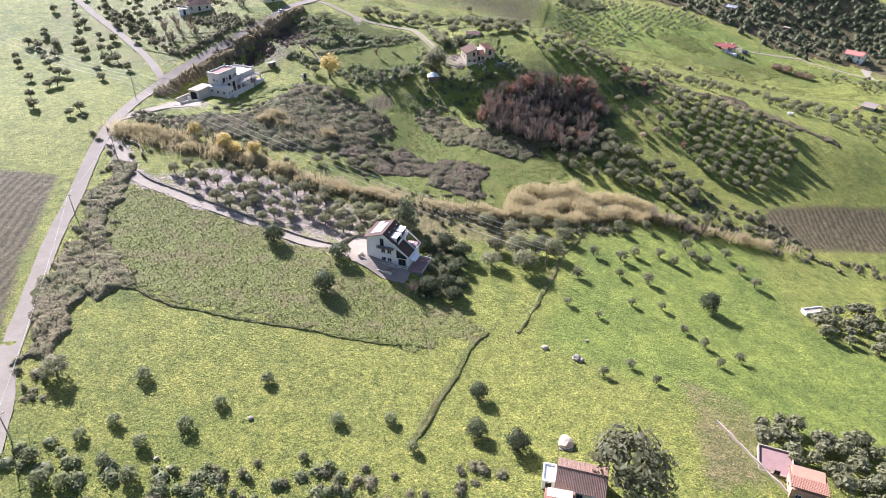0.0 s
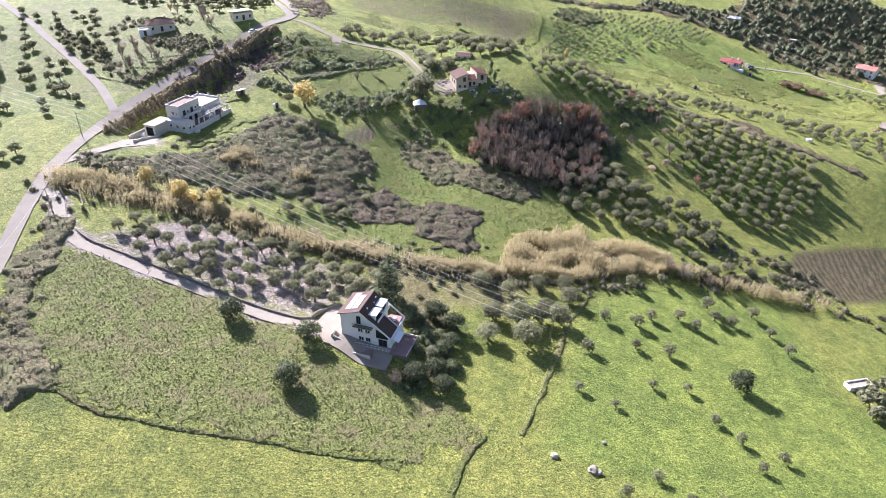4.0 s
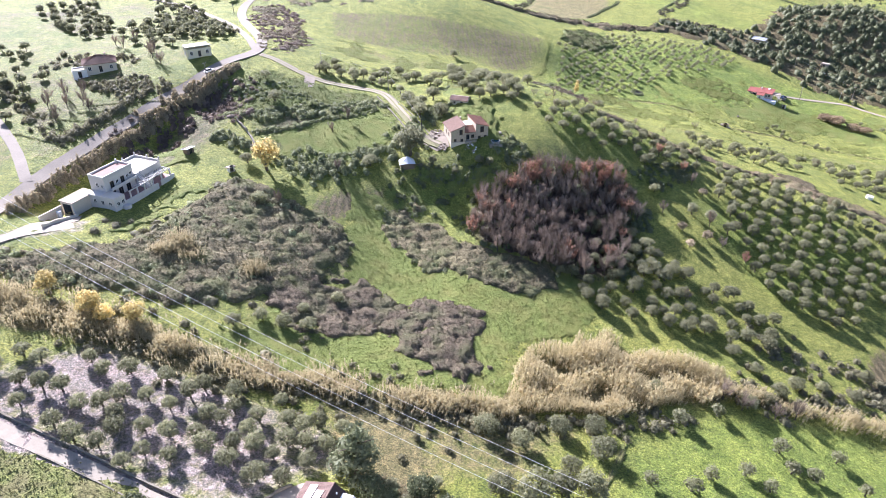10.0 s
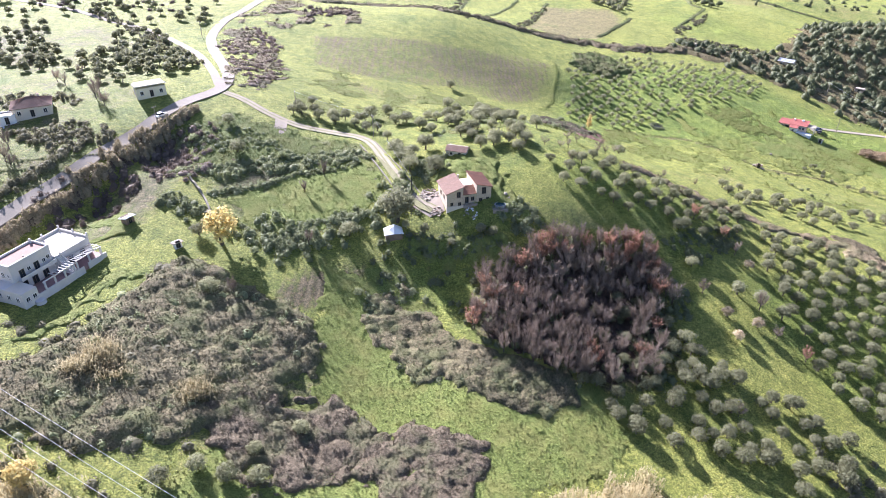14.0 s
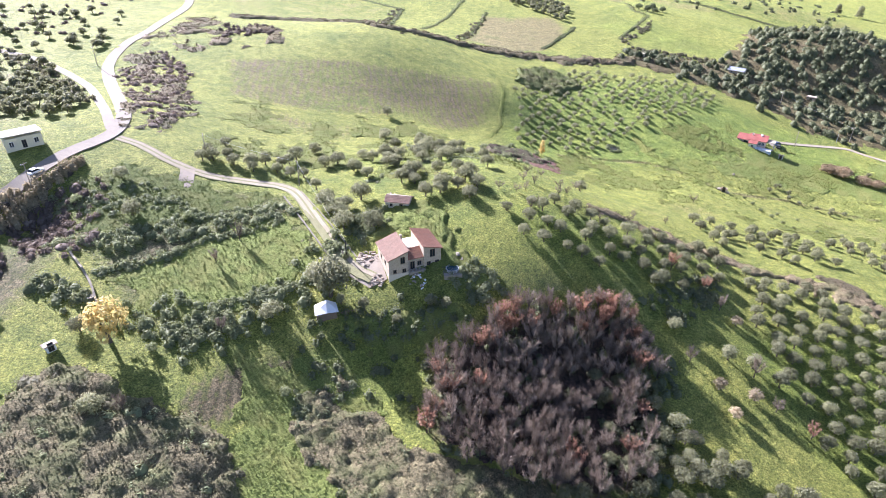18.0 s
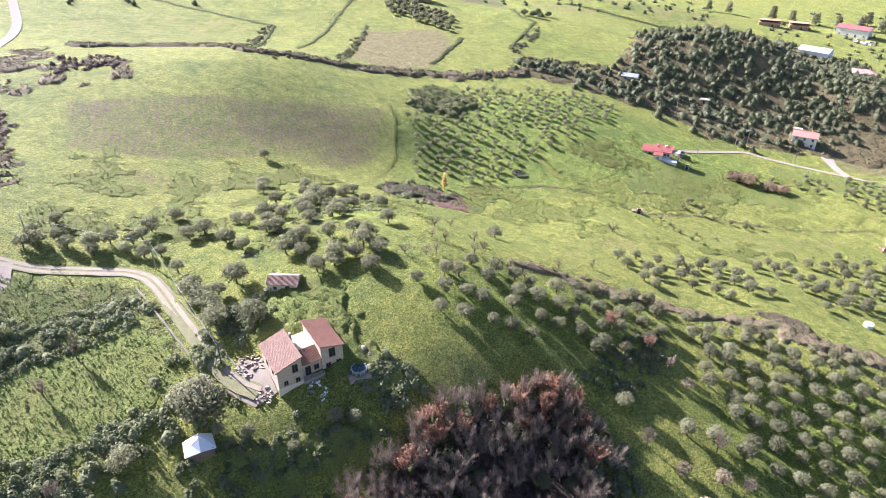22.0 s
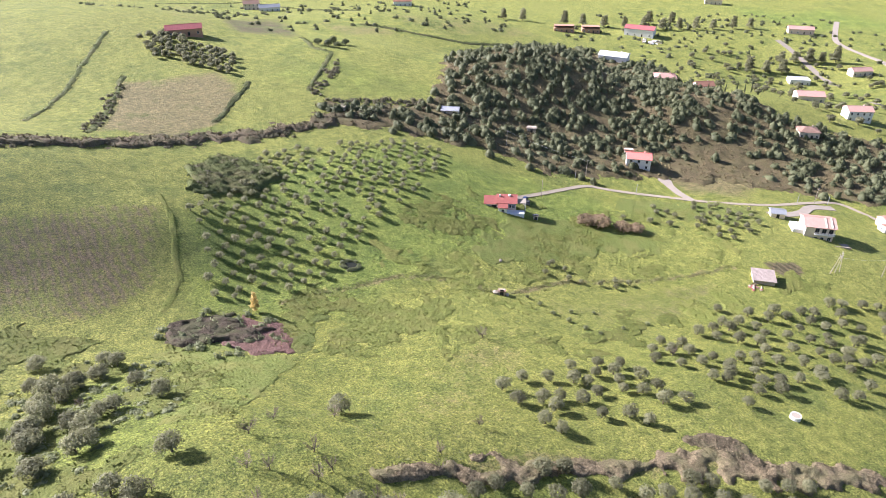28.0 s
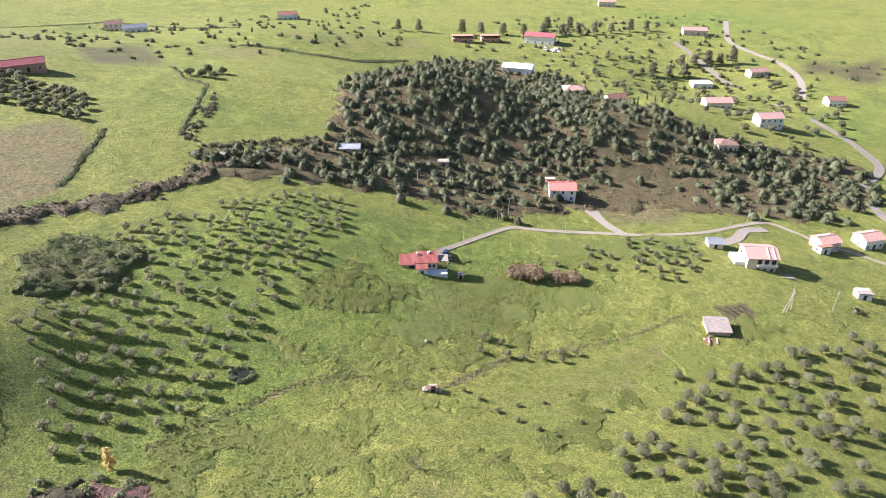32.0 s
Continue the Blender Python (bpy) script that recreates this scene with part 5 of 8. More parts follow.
carpet("upper_bank_scrub", [[(-91, 470), (-87, 496), (-64, 447), (-55, 415), (-58, 378), (-64, 376), (-76, 413)], [(-79, 492), (-79, 560), (-56, 514), (-48, 479), (-70, 471)], [(-51, 514), (-33, 511), (-28, 488), (-43, 486)]], 1.0, 0.8, 3.0, MAT_RUST, "grey scrub on the bank above the road", "scrub", 12, feather=3, ragged=3, leaves=2.0, leaf=0.42, gaps=0.45)
carpet("hilltop_scrub", [[(86, 500), (102, 512), (113, 501), (115, 491), (102, 479), (84, 481)]], 0.8, 1.7, 3.4, MAT_DITCH, "dark scrub on a knoll in the pasture", "brush", 13, leaves=3, leaf=0.34)
carpet("stream_hedge", [([(-60, 560), (-8, 560), (18, 516), (52, 521), (100, 532), (125, 528), (157, 534), (190, 540)], 4.5)], 1.1, 1.5, 4.5, MAT_RUST, "rusty brown thicket along the stream between fields", "hedge", 14, feather=3, ragged=3, leaves=1.6, leaf=0.5)
carpet("terrace_bank", [([(74, 338.7), (90, 334.7), (109, 330), (130, 321), (146, 310), (165, 298), (185, 290)], 2.6), [(138, 321), (149, 320), (148, 313), (144, 311)]], 0.5, 0.8, 2.2, MAT_RUST, "brown bramble bank along the terrace edge", "bank", 15, leaves=4)
carpet("cottage_slope_weeds", [[(160, 425), (185, 436), (215, 430), (238, 412), (228, 404), (200, 412), (176, 414)], [(250, 436), (285, 416), (300, 404), (288, 396), (262, 412), (244, 424)]], 1.0, 0.35, 3.2, MAT_GREEN, "patches of rank weeds below the cottage", "weeds", 16, leaves=1.5, feather=5, ragged=3)
carpet("pasture_weeds", [[(120, 424), (142, 448), (190, 456), (226, 442), (246, 434), (264, 418), (278, 400), (262, 384), (222, 388), (180, 402), (150, 412)], [(92, 424), (150, 398), (164, 368), (240, 372), (262, 356), (180, 352), (120, 372), (88, 400)]], 0.9, 0.38, 1.8, MAT_LUSH, "deep green tussocks and weeds in the pasture", "weeds", 22, feather=8, ragged=4, leaves=2.2, leaf=0.3, gaps=0.47)
carpet("hilltop_tussocks", [[(-40, 376), (10, 356), (50, 352), (60, 395), (40, 425), (0, 422), (-40, 425)]], 0.9, 0.38, 1.8, MAT_LUSH, "green tussocks on the hilltop field", "weeds", 23, feather=8, ragged=4, leaves=2.0, leaf=0.3, gaps=0.47)
clumps("bramble_scrub", np.concatenate([patchy(scatter(SCRUB_WEST, 420, 1), 0.0), patchy(scatter([(-122, 232), (-104, 244), (-74, 262), (-100, 252)], 90, 2), 2.0)]), 1.9, 1.35, 110, 0.22, BRAMBLE, "dark tangled bramble and scrub on the valley side", "scrub", 1)
clumps("pale_scrub", patchy(scatter(SCRUB_WEST, 240, 66), 1.7), 1.5, 1.5, 90, 0.23, SHRUB_LEAF, "green bushes among the dark bramble", "scrub", 24)
clumps("green_undergrowth", np.concatenate([scatter([(-10.2, 301.6), (20, 305), (30.3, 297.8), (20.2, 270.2), (8.1, 274.7), (-10.5, 287.1)], 60, 6), scatter(SCRUB_MIDDLE, 70, 7), scatter([(0, 302), (14, 300), (26, 301), (30, 297), (12, 295), (0, 297)], 60, 8), scatter([(74, 303), (84, 312), (104, 318), (100, 308), (84, 298)], 80, 9)]), 1.2, 1.1, 50, 0.34, SHRUB_LEAF, "green undergrowth on the hillside", "undergrowth", 3)
clumps("hedge", np.concatenate([beside([(-116, 258), (-113.6, 271), (-108.2, 291), (-97.2, 314), (-84.2, 336), (-73, 356)], 300, 1.6, 10), beside([(-100, 318), (-82, 344)], 40, 3, 11)]), 1.2, 2.4, 90, 0.3, HEDGE_LEAF, "overgrown tawny hedge bank along the road", "hedge", 4)
clumps("field_edge_growth", np.concatenate([beside([(-94, 122), (-98, 145), (-100, 165), (-104, 184), (-106, 198)], 45, 5, 12), beside([(-84, 96), (-90, 112), (-94, 128)], 24, 3, 14), beside([(-80, 50), (-70, 66), (-50, 78), (-30, 82), (10, 84)], 60, 5, 15)]), 1.2, 1.2, 80, 0.24, BRAMBLE, "grey-green brambles along the field edge", "bramble", 5)
clumps("valley_scrub", np.concatenate([beside(REED_LINE, 130, 14, 18), beside([(-50, 207), (-28, 203), (-4, 201), (14, 199), (40, 201), (66, 205)], 150, 3, 19), beside([(84, 219), (108, 217), (131, 219), (120, 232), (96.4, 236.7)], 150, 8, 20), beside([(134, 212), (170, 200), (200, 190)], 60, 6, 21)]), 1.3, 1.4, 55, 0.34, BRAMBLE, "dark scrub along the valley bottom", "scrub", 7)
clumps("path_growth", beside([(87.7, 422.8), (98.6, 423.8), (125.3, 422.6), (141.5, 414), (152, 401), (178.8, 399.7), (216, 386), (246, 378)], 420, 1.2, 70), 0.45, 0.3, 16, 0.2, WEED, "rank weeds along the field path", "weeds", 15, core=0)
clumps("hilltop_brush", scatter([(86, 498), (101, 509), (112, 500), (113, 491), (102, 481), (86, 483)], 40, 23), 1.5, 1.8, 60, 0.3, BRAMBLE, "dark bushes on a knoll in the pasture", "brush", 9)
make_olive(110, 8.0, 4.2, 1100, 0.36, "tawny", TAWNY_LEAF, "broad rounded tawny bush below the cottage", "bush", 0.75)
make_olive(111, 7.4, 4.0, 1100, 0.36, "tawny", TAWNY_LEAF, "broad rounded tawny bush below the cottage", "bush", 0.75)
for _x, _y in ((219, 429), (223, 425), (229.5, 419), (233.5, 415)):
    plant("tawny", _x, _y, 1.05, sink=0.6)
make_tall(112, 2.6, 7.0, 620, 0.34, "poplar", YELLOW_LEAF, "slim tree with yellow autumn leaves beside the hollow", "poplar", 0.6)
plant("poplar", 79, 420.5, 1.0)
clumps("far_hedge", np.concatenate([beside([(-60, 560), (-8, 560), (18, 515), (52, 521), (100, 532), (125, 528), (157, 534)], 260, 4, 28), beside([(13, 562), (33, 627)], 50, 1.5, 29), beside([(62, 547), (88, 612)], 50, 1.5, 30), beside([(167, 567), (199, 604)], 40, 2, 31), beside([(167, 558), (200, 548), (233.2, 535.9)], 90, 3, 32)]), 1.3, 1.1, 30, 0.48, BRAMBLE, "dark distant hedges between the fields", "hedge", 11)
clumps("far_scrub", np.concatenate([scatter([(-60, 520), (-40, 520), (-30, 500), (-55, 495)], 60, 36), scatter([(-200, 480), (-120, 490), (-110, 620), (-200, 620)], 110, 37), scatter([(-110, 300), (-75, 350), (-60, 345), (-78, 318), (-92, 296)], 120, 38)]), 1.5, 1.4, 36, 0.42, DEAD_BRAMBLE, "grey scrub on the upper slopes", "scrub", 12)
clumps("far_bushes", np.concatenate([scatter([(424.5, 563.2), (700, 420), (760, 640), (560, 760), (460, 700)], 240, 39), scatter([(300, 340), (420, 330), (440, 200), (280, 240)], 60, 40), scatter([(200, 700), (420, 700), (520, 900), (100, 900)], 200, 41), scatter([(-100, 640), (60, 700), (60, 900), (-160, 900)], 120, 42)]), 2.2, 2.4, 28, 0.8, OAK_LEAF, "dark bushes and hedges in the far plain", "bushes", 13)
_wood = scatter(WOOD_HILL, 1950, 43)
_wood = _wood + np.random.default_rng(6).normal(0, 4, _wood.shape)
_keep = 1 - 0.93 * inside([(287, 452), (315, 462), (343, 470), (366, 452), (360, 425), (350, 408), (322, 402), (284, 432)], _wood[:, 0], _wood[:, 1], 5)
_keep *= 1 - 0.45 * inside([(385, 523.4), (431.3, 571), (450, 640), (390, 660), (350, 600)], _wood[:, 0], _wood[:, 1], 10)
_wood = _wood[np.random.default_rng(5).uniform(size=len(_wood)) < _keep]
clumps("oak_wood", _wood, 2.8, 3.9, 76, 0.56, OAK_LEAF, "dark evergreen oak wood covering the hill", "wood", 14, uneven=0.3, core=0.8)

carpet("garden_bank", [([(-85, 256.4), (-80.3, 266.3), (-71, 279.3)], 1.2), [(-90, 308), (-80.3, 306.6), (-77.5, 300), (-83.8, 296)], ([(-88, 286), (-84.6, 296), (-78, 301.5)], 1.6)], 0.4, 0.5, 1.6, MAT_GREEN, "clipped bank and shrubs in the villa garden", "bank", 17, leaves=1.5)
carpet("far_boundaries", [([(14, 530), (36, 629), (-47, 696)], 0.9), ([(44, 570), (99, 691)], 0.6), ([(61, 540), (91, 621)], 0.8), ([(112, 549), (142, 590)], 1.0), ([(282, 729), (308, 694), (338, 672), (378, 670)], 3.0), ([(180, 921), (267, 929), (321, 810)], 3.0), ([(207, 673), (199, 635), (203, 620), (166, 572)], 0.8)], 1.1, 0.62, 3.0, MAT_DITCH, "dark hedges and ditches between the far fields", "hedge", 18, feather=1.2, ragged=0.5, leaves=0.8, leaf=0.5)
carpet("house_bank", [([(18, 333), (23, 328), (24, 321), (27, 314), (30, 308)], 3.0), [(-2, 301), (12, 300.5), (26, 301), (30, 297), (12, 294), (-2, 296)], [(12, 330), (20, 329), (22, 322), (16, 320), (10, 324)]], 0.45, 0.9, 2.0, MAT_GREEN, "tangled green growth on the bank round the stone house", "undergrowth", 19, leaves=4, leaf=0.22, feather=2.0)
# the first strip is added for the ditch bank's shadow line; the others are growth
carpet("ditch_growth", [([(-86, 141), (-68, 133), (-51, 130), (-40, 129), (-23, 126), (-6, 126)], 0.5), ([(-6, 94), (1, 110), (6, 126), (11, 134)], 1.0), ([(20, 136), (29, 157), (40, 183), (47, 195)], 0.7)], 0.35, 0.42, 1.0, MAT_FIELD, "weedy growth along the fence and in place of the ditch's shadow", "weeds", 20, leaves=5, leaf=0.22, feather=0.6, ragged=0.35, rise=1.1)
carpet("roadside_bramble", [([(-90, 112), (-94, 128), (-98, 145), (-100, 165), (-104, 184), (-106, 198)], 5.0), [(-99, 162), (-90, 152), (-81, 139), (-84, 132), (-92, 136), (-99, 150)]], 0.5, 1.1, 2.4, MAT_SCRUB, "grey bramble mounds between road and field", "bramble", 21, leaves=4, leaf=0.22)
clumps("garden_shrubs", np.concatenate([scatter([(-133, 340), (-125, 340), (-111, 345), (-97, 340), (-92, 337), (-97, 332), (-109, 334)], 60, 101), beside([(-123, 338), (-109, 330)], 26, 0.8, 102), beside([(-118.5, 299), (-109.5, 318), (-101.5, 335)], 100, 1.0, 103), beside([(-163, 488), (-123, 452), (-84, 402)], 120, 2.5, 104), beside([(-122, 300), (-150, 330), (-175, 356)], 90, 2.5, 105), scatter([(-150, 345), (-140, 356), (-112, 358), (-120, 366), (-150, 372)], 60, 106)]), 1.3, 1.4, 42, 0.36, BRAMBLE, "grey-green hedges and shrubs round the western houses", "shrubs", 22)
clumps("vegetable_rows", np.concatenate([np.stack([np.linspace(-136 + 5 * k, -116 + 5 * k, 22), np.linspace(303 + 5 * k, 296 + 8 * k, 22)], -1) for k in range(5)]), 0.6, 0.45, 24, 0.26, SHRUB_LEAF, "rows of green vegetables in a garden plot", "vegetables", 62, core=0)
clumps("upper_scrub", np.concatenate([scatter([(-87, 439), (-81, 478), (-62, 450), (-53, 390), (-62, 386), (-72, 406)], 170, 107), scatter([(-84, 338), (-66, 345), (-62, 330), (-66, 312), (-74, 316)], 50, 108)]), 1.5, 1.0, 48, 0.34, DEAD_BRAMBLE, "grey-brown scrub above the road bend", "scrub", 23)
clumps("thicket_floor", np.concatenate([scatter(THICKET, 150, 110), scatter([(58.5, 263.6), (70.7, 269.6), (80.8, 285.7), (73.1, 294.4), (61.6, 284.5)], 60, 111), scatter([(-7, 146), (6, 149), (8, 166), (7, 180), (-6, 180), (-3, 162)], 70, 112)]), 1.3, 1.3, 60, 0.3, OAK_LEAF, "dark green undergrowth among the trees", "undergrowth", 28)
clumps("hilltop_weeds", np.concatenate([scatter([(22, 399), (36, 407), (52, 399), (49, 372), (37, 368), (21, 365)], 110, 113), beside([(8, 352), (20, 360), (34, 366)], 30, 4, 114)]), 1.0, 0.7, 46, 0.28, SHRUB_LEAF, "rank green weeds among the hilltop trees", "weeds", 29)
for _x, _y in [(26, 398), (31, 390), (38, 397), (44, 390), (27, 384), (47, 380), (36, 378), (24, 374), (40, 404)]:
    plant("big_olive", _x, _y, 0.72, "olives round the hilltop", "bushy grey-green tree among rank weeds")
clumps("slope_undergrowth", np.concatenate([scatter([(26, 308), (33, 312), (38, 307), (33, 300)], 40, 90), beside([(-59, 323), (-43, 329), (-28, 335), (-14, 341)], 60, 1.6, 91), beside([(-37, 295), (-24, 302), (-13, 309), (-2, 311)], 80, 3.5, 92), beside([(-71, 312), (-61, 305)], 30, 2, 93), scatter([(54, 419), (62, 423), (82, 417), (82, 402), (67.5, 392.6), (53, 405)], 50, 95), beside([(-80, 86), (-51, 80), (-26, 83), (-17, 81)], 50, 4, 96), scatter([(-13, 318), (10, 326), (14, 338), (0, 330)], 50, 97), scatter([(-52, 300), (-40, 308), (-20.2, 301.1), (-34, 290)], 60, 98)]), 1.5, 1.5, 62, 0.33, SHRUB_LEAF, "tangled green undergrowth on banks and edges", "undergrowth", 21)
for _i, (_x, _y) in enumerate([(-58, 297), (-42, 292), (-28.2, 297.7), (-17.2, 302.2), (-13.6, 284), (-44, 276), (-50, 276), (-41, 335), (-27, 327), (-61, 350), (-70, 340), (-32, 319), (-55, 335)]):
    plant(("big_olive", "shrub", "bare")[_i % 3], _x, _y, 0.85, "bushes on the west slope", "grey-green bush on the rough slope")
for _x, _y in [(-42, 364), (-35, 367), (-27, 361), (-24, 366), (-4, 342), (1, 338), (-8, 350), (-41, 369), (-37, 376), (-28, 365), (-17, 368)]:
    plant("olive", _x, _y, 0.9, "olives along the lane", "grey-green olive tree beside the stony lane")


clumps("terrace_banks", np.concatenate([beside([(-59, 314.7), (-47, 319.3), (-35.5, 327), (-22.5, 331.7), (-13, 338.7)], 150, 1.2, 120), beside([(-36, 298.3), (-29, 305), (-21, 308.6), (-14.6, 310.8), (-8.2, 312)], 130, 1.4, 121), beside([(-77, 340.8), (-63.3, 338.5), (-47, 342), (-36.7, 336.2), (-19, 342)], 170, 1.8, 122), beside([(-72.4, 324.7), (-62.5, 325), (-49, 331.3), (-38, 336)], 150, 2.0, 123), scatter([(-14, 285), (-6, 285), (-1.6, 278.6), (-4, 274), (-11.5, 275.3)], 60, 124), scatter([(-74, 338), (-60, 334), (-46, 338), (-40, 345), (-60, 350), (-72, 348)], 60, 125)]), 0.85, 0.8, 44, 0.26, SHRUB_LEAF, "dark green growth along the field terraces", "bank growth", 30)


def cane_thicket(name, places, tall, seed, label):
    """Upright dry canes with drooping leaves and pale plumes, standing in clumps of uneven height."""
    rng = np.random.default_rng(seed)
    x, y = places[:, 0], places[:, 1]
    swell = np.sin(x / 1.9 + 1.3 * np.sin(y / 2.7)) + np.sin(y / 1.6 + 1.1 * np.sin(x / 3.1 + seed)) + 0.8 * np.sin((x + y) / 4.3 + seed)
    keep = swell + rng.normal(0, 0.5, len(x)) > -1.35
    places, swell = places[keep], swell[keep]
    n = len(places)
    base = np.stack([places[:, 0], places[:, 1], ground_z(places[:, 0], places[:, 1]) - 0.1], -1)
    h = tall * (0.86 + 0.13 * swell[:, None]) * rng.uniform(0.7, 1.12, (n, 1))
    lean = rng.normal(0, 0.14, (n, 3)) + np.array([0.10, -0.10, 0])
    lean[:, 2] = 1
    side = rng.normal(size=(n, 3))
    side[:, 2] = 0
    side /= np.linalg.norm(side, axis=1)[:, None]
    tip = base + lean * h
    v = np.stack([base - side * 0.025, base + side * 0.025, tip + side * 0.035, tip - side * 0.035], 1).reshape(-1, 3)
    stalks = (v, np.arange(4 * n).reshape(-1, 4))
    k = np.repeat(np.arange(n), 5)
    at = base[k] + lean[k] * h[k] * rng.uniform(0.35, 1.05, (len(k), 1))
    leaves = leaf_quads(rng, at, 0.17, 4.4)
    ob = new(name, fast_mesh(name, *joined([stalks, leaves]), CANE))
    return tagged(ob, label, "cane", kind="stuff")


def uneven_strip(line, number, width, seed):
    """Places along a line whose strip swells and thins."""
    p = beside(line, number, width, seed)
    return p[np.sin(p[:, 0] / 6.3) + np.sin(p[:, 0] / 2.9 + 2.0) + np.random.default_rng(seed).normal(0, 0.6, len(p)) > -1.1]


cane_thicket("cane_strip", np.concatenate([uneven_strip(REED_LINE, 6200, 5.0, 50), uneven_strip(REED_LINE[4:], 3200, 3.2, 51), beside([(-112, 223), (-90, 219), (-66, 216)], 1400, 7.0, 54)]), 3.0, 1, "long strip of dry straw-coloured cane in the valley")
cane_thicket("cane_clumps", np.concatenate([np.random.default_rng(130 + i).normal(0, r, (n, 2)) + np.array(c) for i, (c, r, n) in enumerate((((-67, 250.5), 2.2, 420), ((-63, 246.5), 1.8, 300), ((-70, 247), 1.6, 240), ((-45, 244), 1.7, 300), ((-104, 222), 2.4, 360), ((-112, 222), 2.2, 300), ((-96, 219.5), 2.0, 260)))]), 3.6, 3, "fountains of pale dry cane among the scrub")
cane_thicket("cane_patch", np.concatenate([scatter([p for p in REED_PATCH], 9000, 52), beside(REED_TAIL, 1300, 3.0, 53)]), 3.6, 2, "broad thicket of tall dry cane")


def weed_tufts(name, places, size, material, label, seed, flat=1.5):
    rng = np.random.default_rng(seed)
    k = np.repeat(np.arange(len(places)), 3)
    x = places[k, 0] + rng.normal(0, size * 0.5, len(k))
    y = places[k, 1] + rng.normal(0, size * 0.5, len(k))
    v, f = leaf_quads(rng, np.stack([x, y, ground_z(x, y) + rng.uniform(0.02, size * 0.6, len(k))], -1), size, 1.5, np.tile([0.0, 0.0, flat], (len(k), 1)))
    return tagged(new(name, fast_mesh(name, v, f, material)), label, "weeds", kind="stuff")


weed_tufts("field_weeds", np.concatenate([scatter(HOUSE_FIELD, 9000, 60), scatter([(-60, 352), (-16, 348), (-6, 326), (-20, 305), (-45, 298), (-70, 330)], 3000, 61), scatter([(-20.4, 257.9), (-6.4, 276.3), (20.1, 250.9), (40, 246), (30, 222), (-0, 238.7), (-20.3, 223.8), (-40, 214), (40, 206)], 6500, 62)]), 0.2, WEED, "coarse green weeds growing in the fields", 1)
weed_tufts("pasture_tufts", np.concatenate([scatter([(-95, 90), (-86, 140), (-6, 125), (10, 134), (46, 194), (120, 208), (140, 140), (110, 60), (0, 60), (-80, 60)], 5500, 63), scatter([(-20, 345), (60, 410), (120, 425), (220, 400), (202.2, 303.2), (110, 330)], 4500, 64), scatter([(60, 420), (180, 510), (240, 450), (200, 400), (100, 410)], 3500, 65)]), 0.22, WEED, "tufts of longer grass in the pasture", 2, 0.2)
# ---- building kit ----
def part(name, bm, material, parent, label=""):
    """Links a bmesh as one mesh under a thing or a part."""
    me = bpy.data.meshes.new(name)
    bm.normal_update()
    bm.to_mesh(me)
    bm.free()
    me.materials.append(material)
    ob = new(name, me)
    ob.parent = parent
    return tagged(ob, label)


def slab(bm, x0, x1, y0, y1, z0, z1, bevel=0.0):
    """A box between two corners, with softened edges if asked."""
    r = bmesh.ops.create_cube(bm, size=1.0)["verts"]
    bmesh.ops.transform(bm, matrix=Matrix.Translation(((x0 + x1) / 2, (y0 + y1) / 2, (z0 + z1) / 2)) @ Matrix.Diagonal((x1 - x0, y1 - y0, z1 - z0, 1)), verts=r)
    if bevel:
        bmesh.ops.bevel(bm, geom=list({e for v in r for e in v.link_edges}), offset=bevel, segments=1, affect="EDGES")
    return bm


def box(x0, x1, y0, y1, z0, z1, bevel=0.0):
    return slab(bmesh.new(), x0, x1, y0, y1, z0, z1, bevel)


def prism(outline, y0, y1):
    """An outline in x and z drawn out from y0 to y1."""
    bm = bmesh.new()
    a = [bm.verts.new((x, y0, z)) for x, z in outline]
    b = [bm.verts.new((x, y1, z)) for x, z in outline]
    bm.faces.new(a)
    bm.faces.new(b[::-1])
    for i in range(len(a)):
        j = (i + 1) % len(a)
        bm.faces.new((a[i], b[i], b[j], a[j]))
    bmesh.ops.recalc_face_normals(bm, faces=bm.faces)
    return bm


def drum(x, y, z0, z1, radius, sides=20, top=None):
    bm = bmesh.new()
    r = bmesh.ops.create_cone(bm, cap_ends=True, segments=sides, radius1=radius, radius2=radius if top is None else top, depth=z1 - z0)["verts"]
    bmesh.ops.translate(bm, verts=r, vec=(x, y, (z0 + z1) / 2))
    return bm


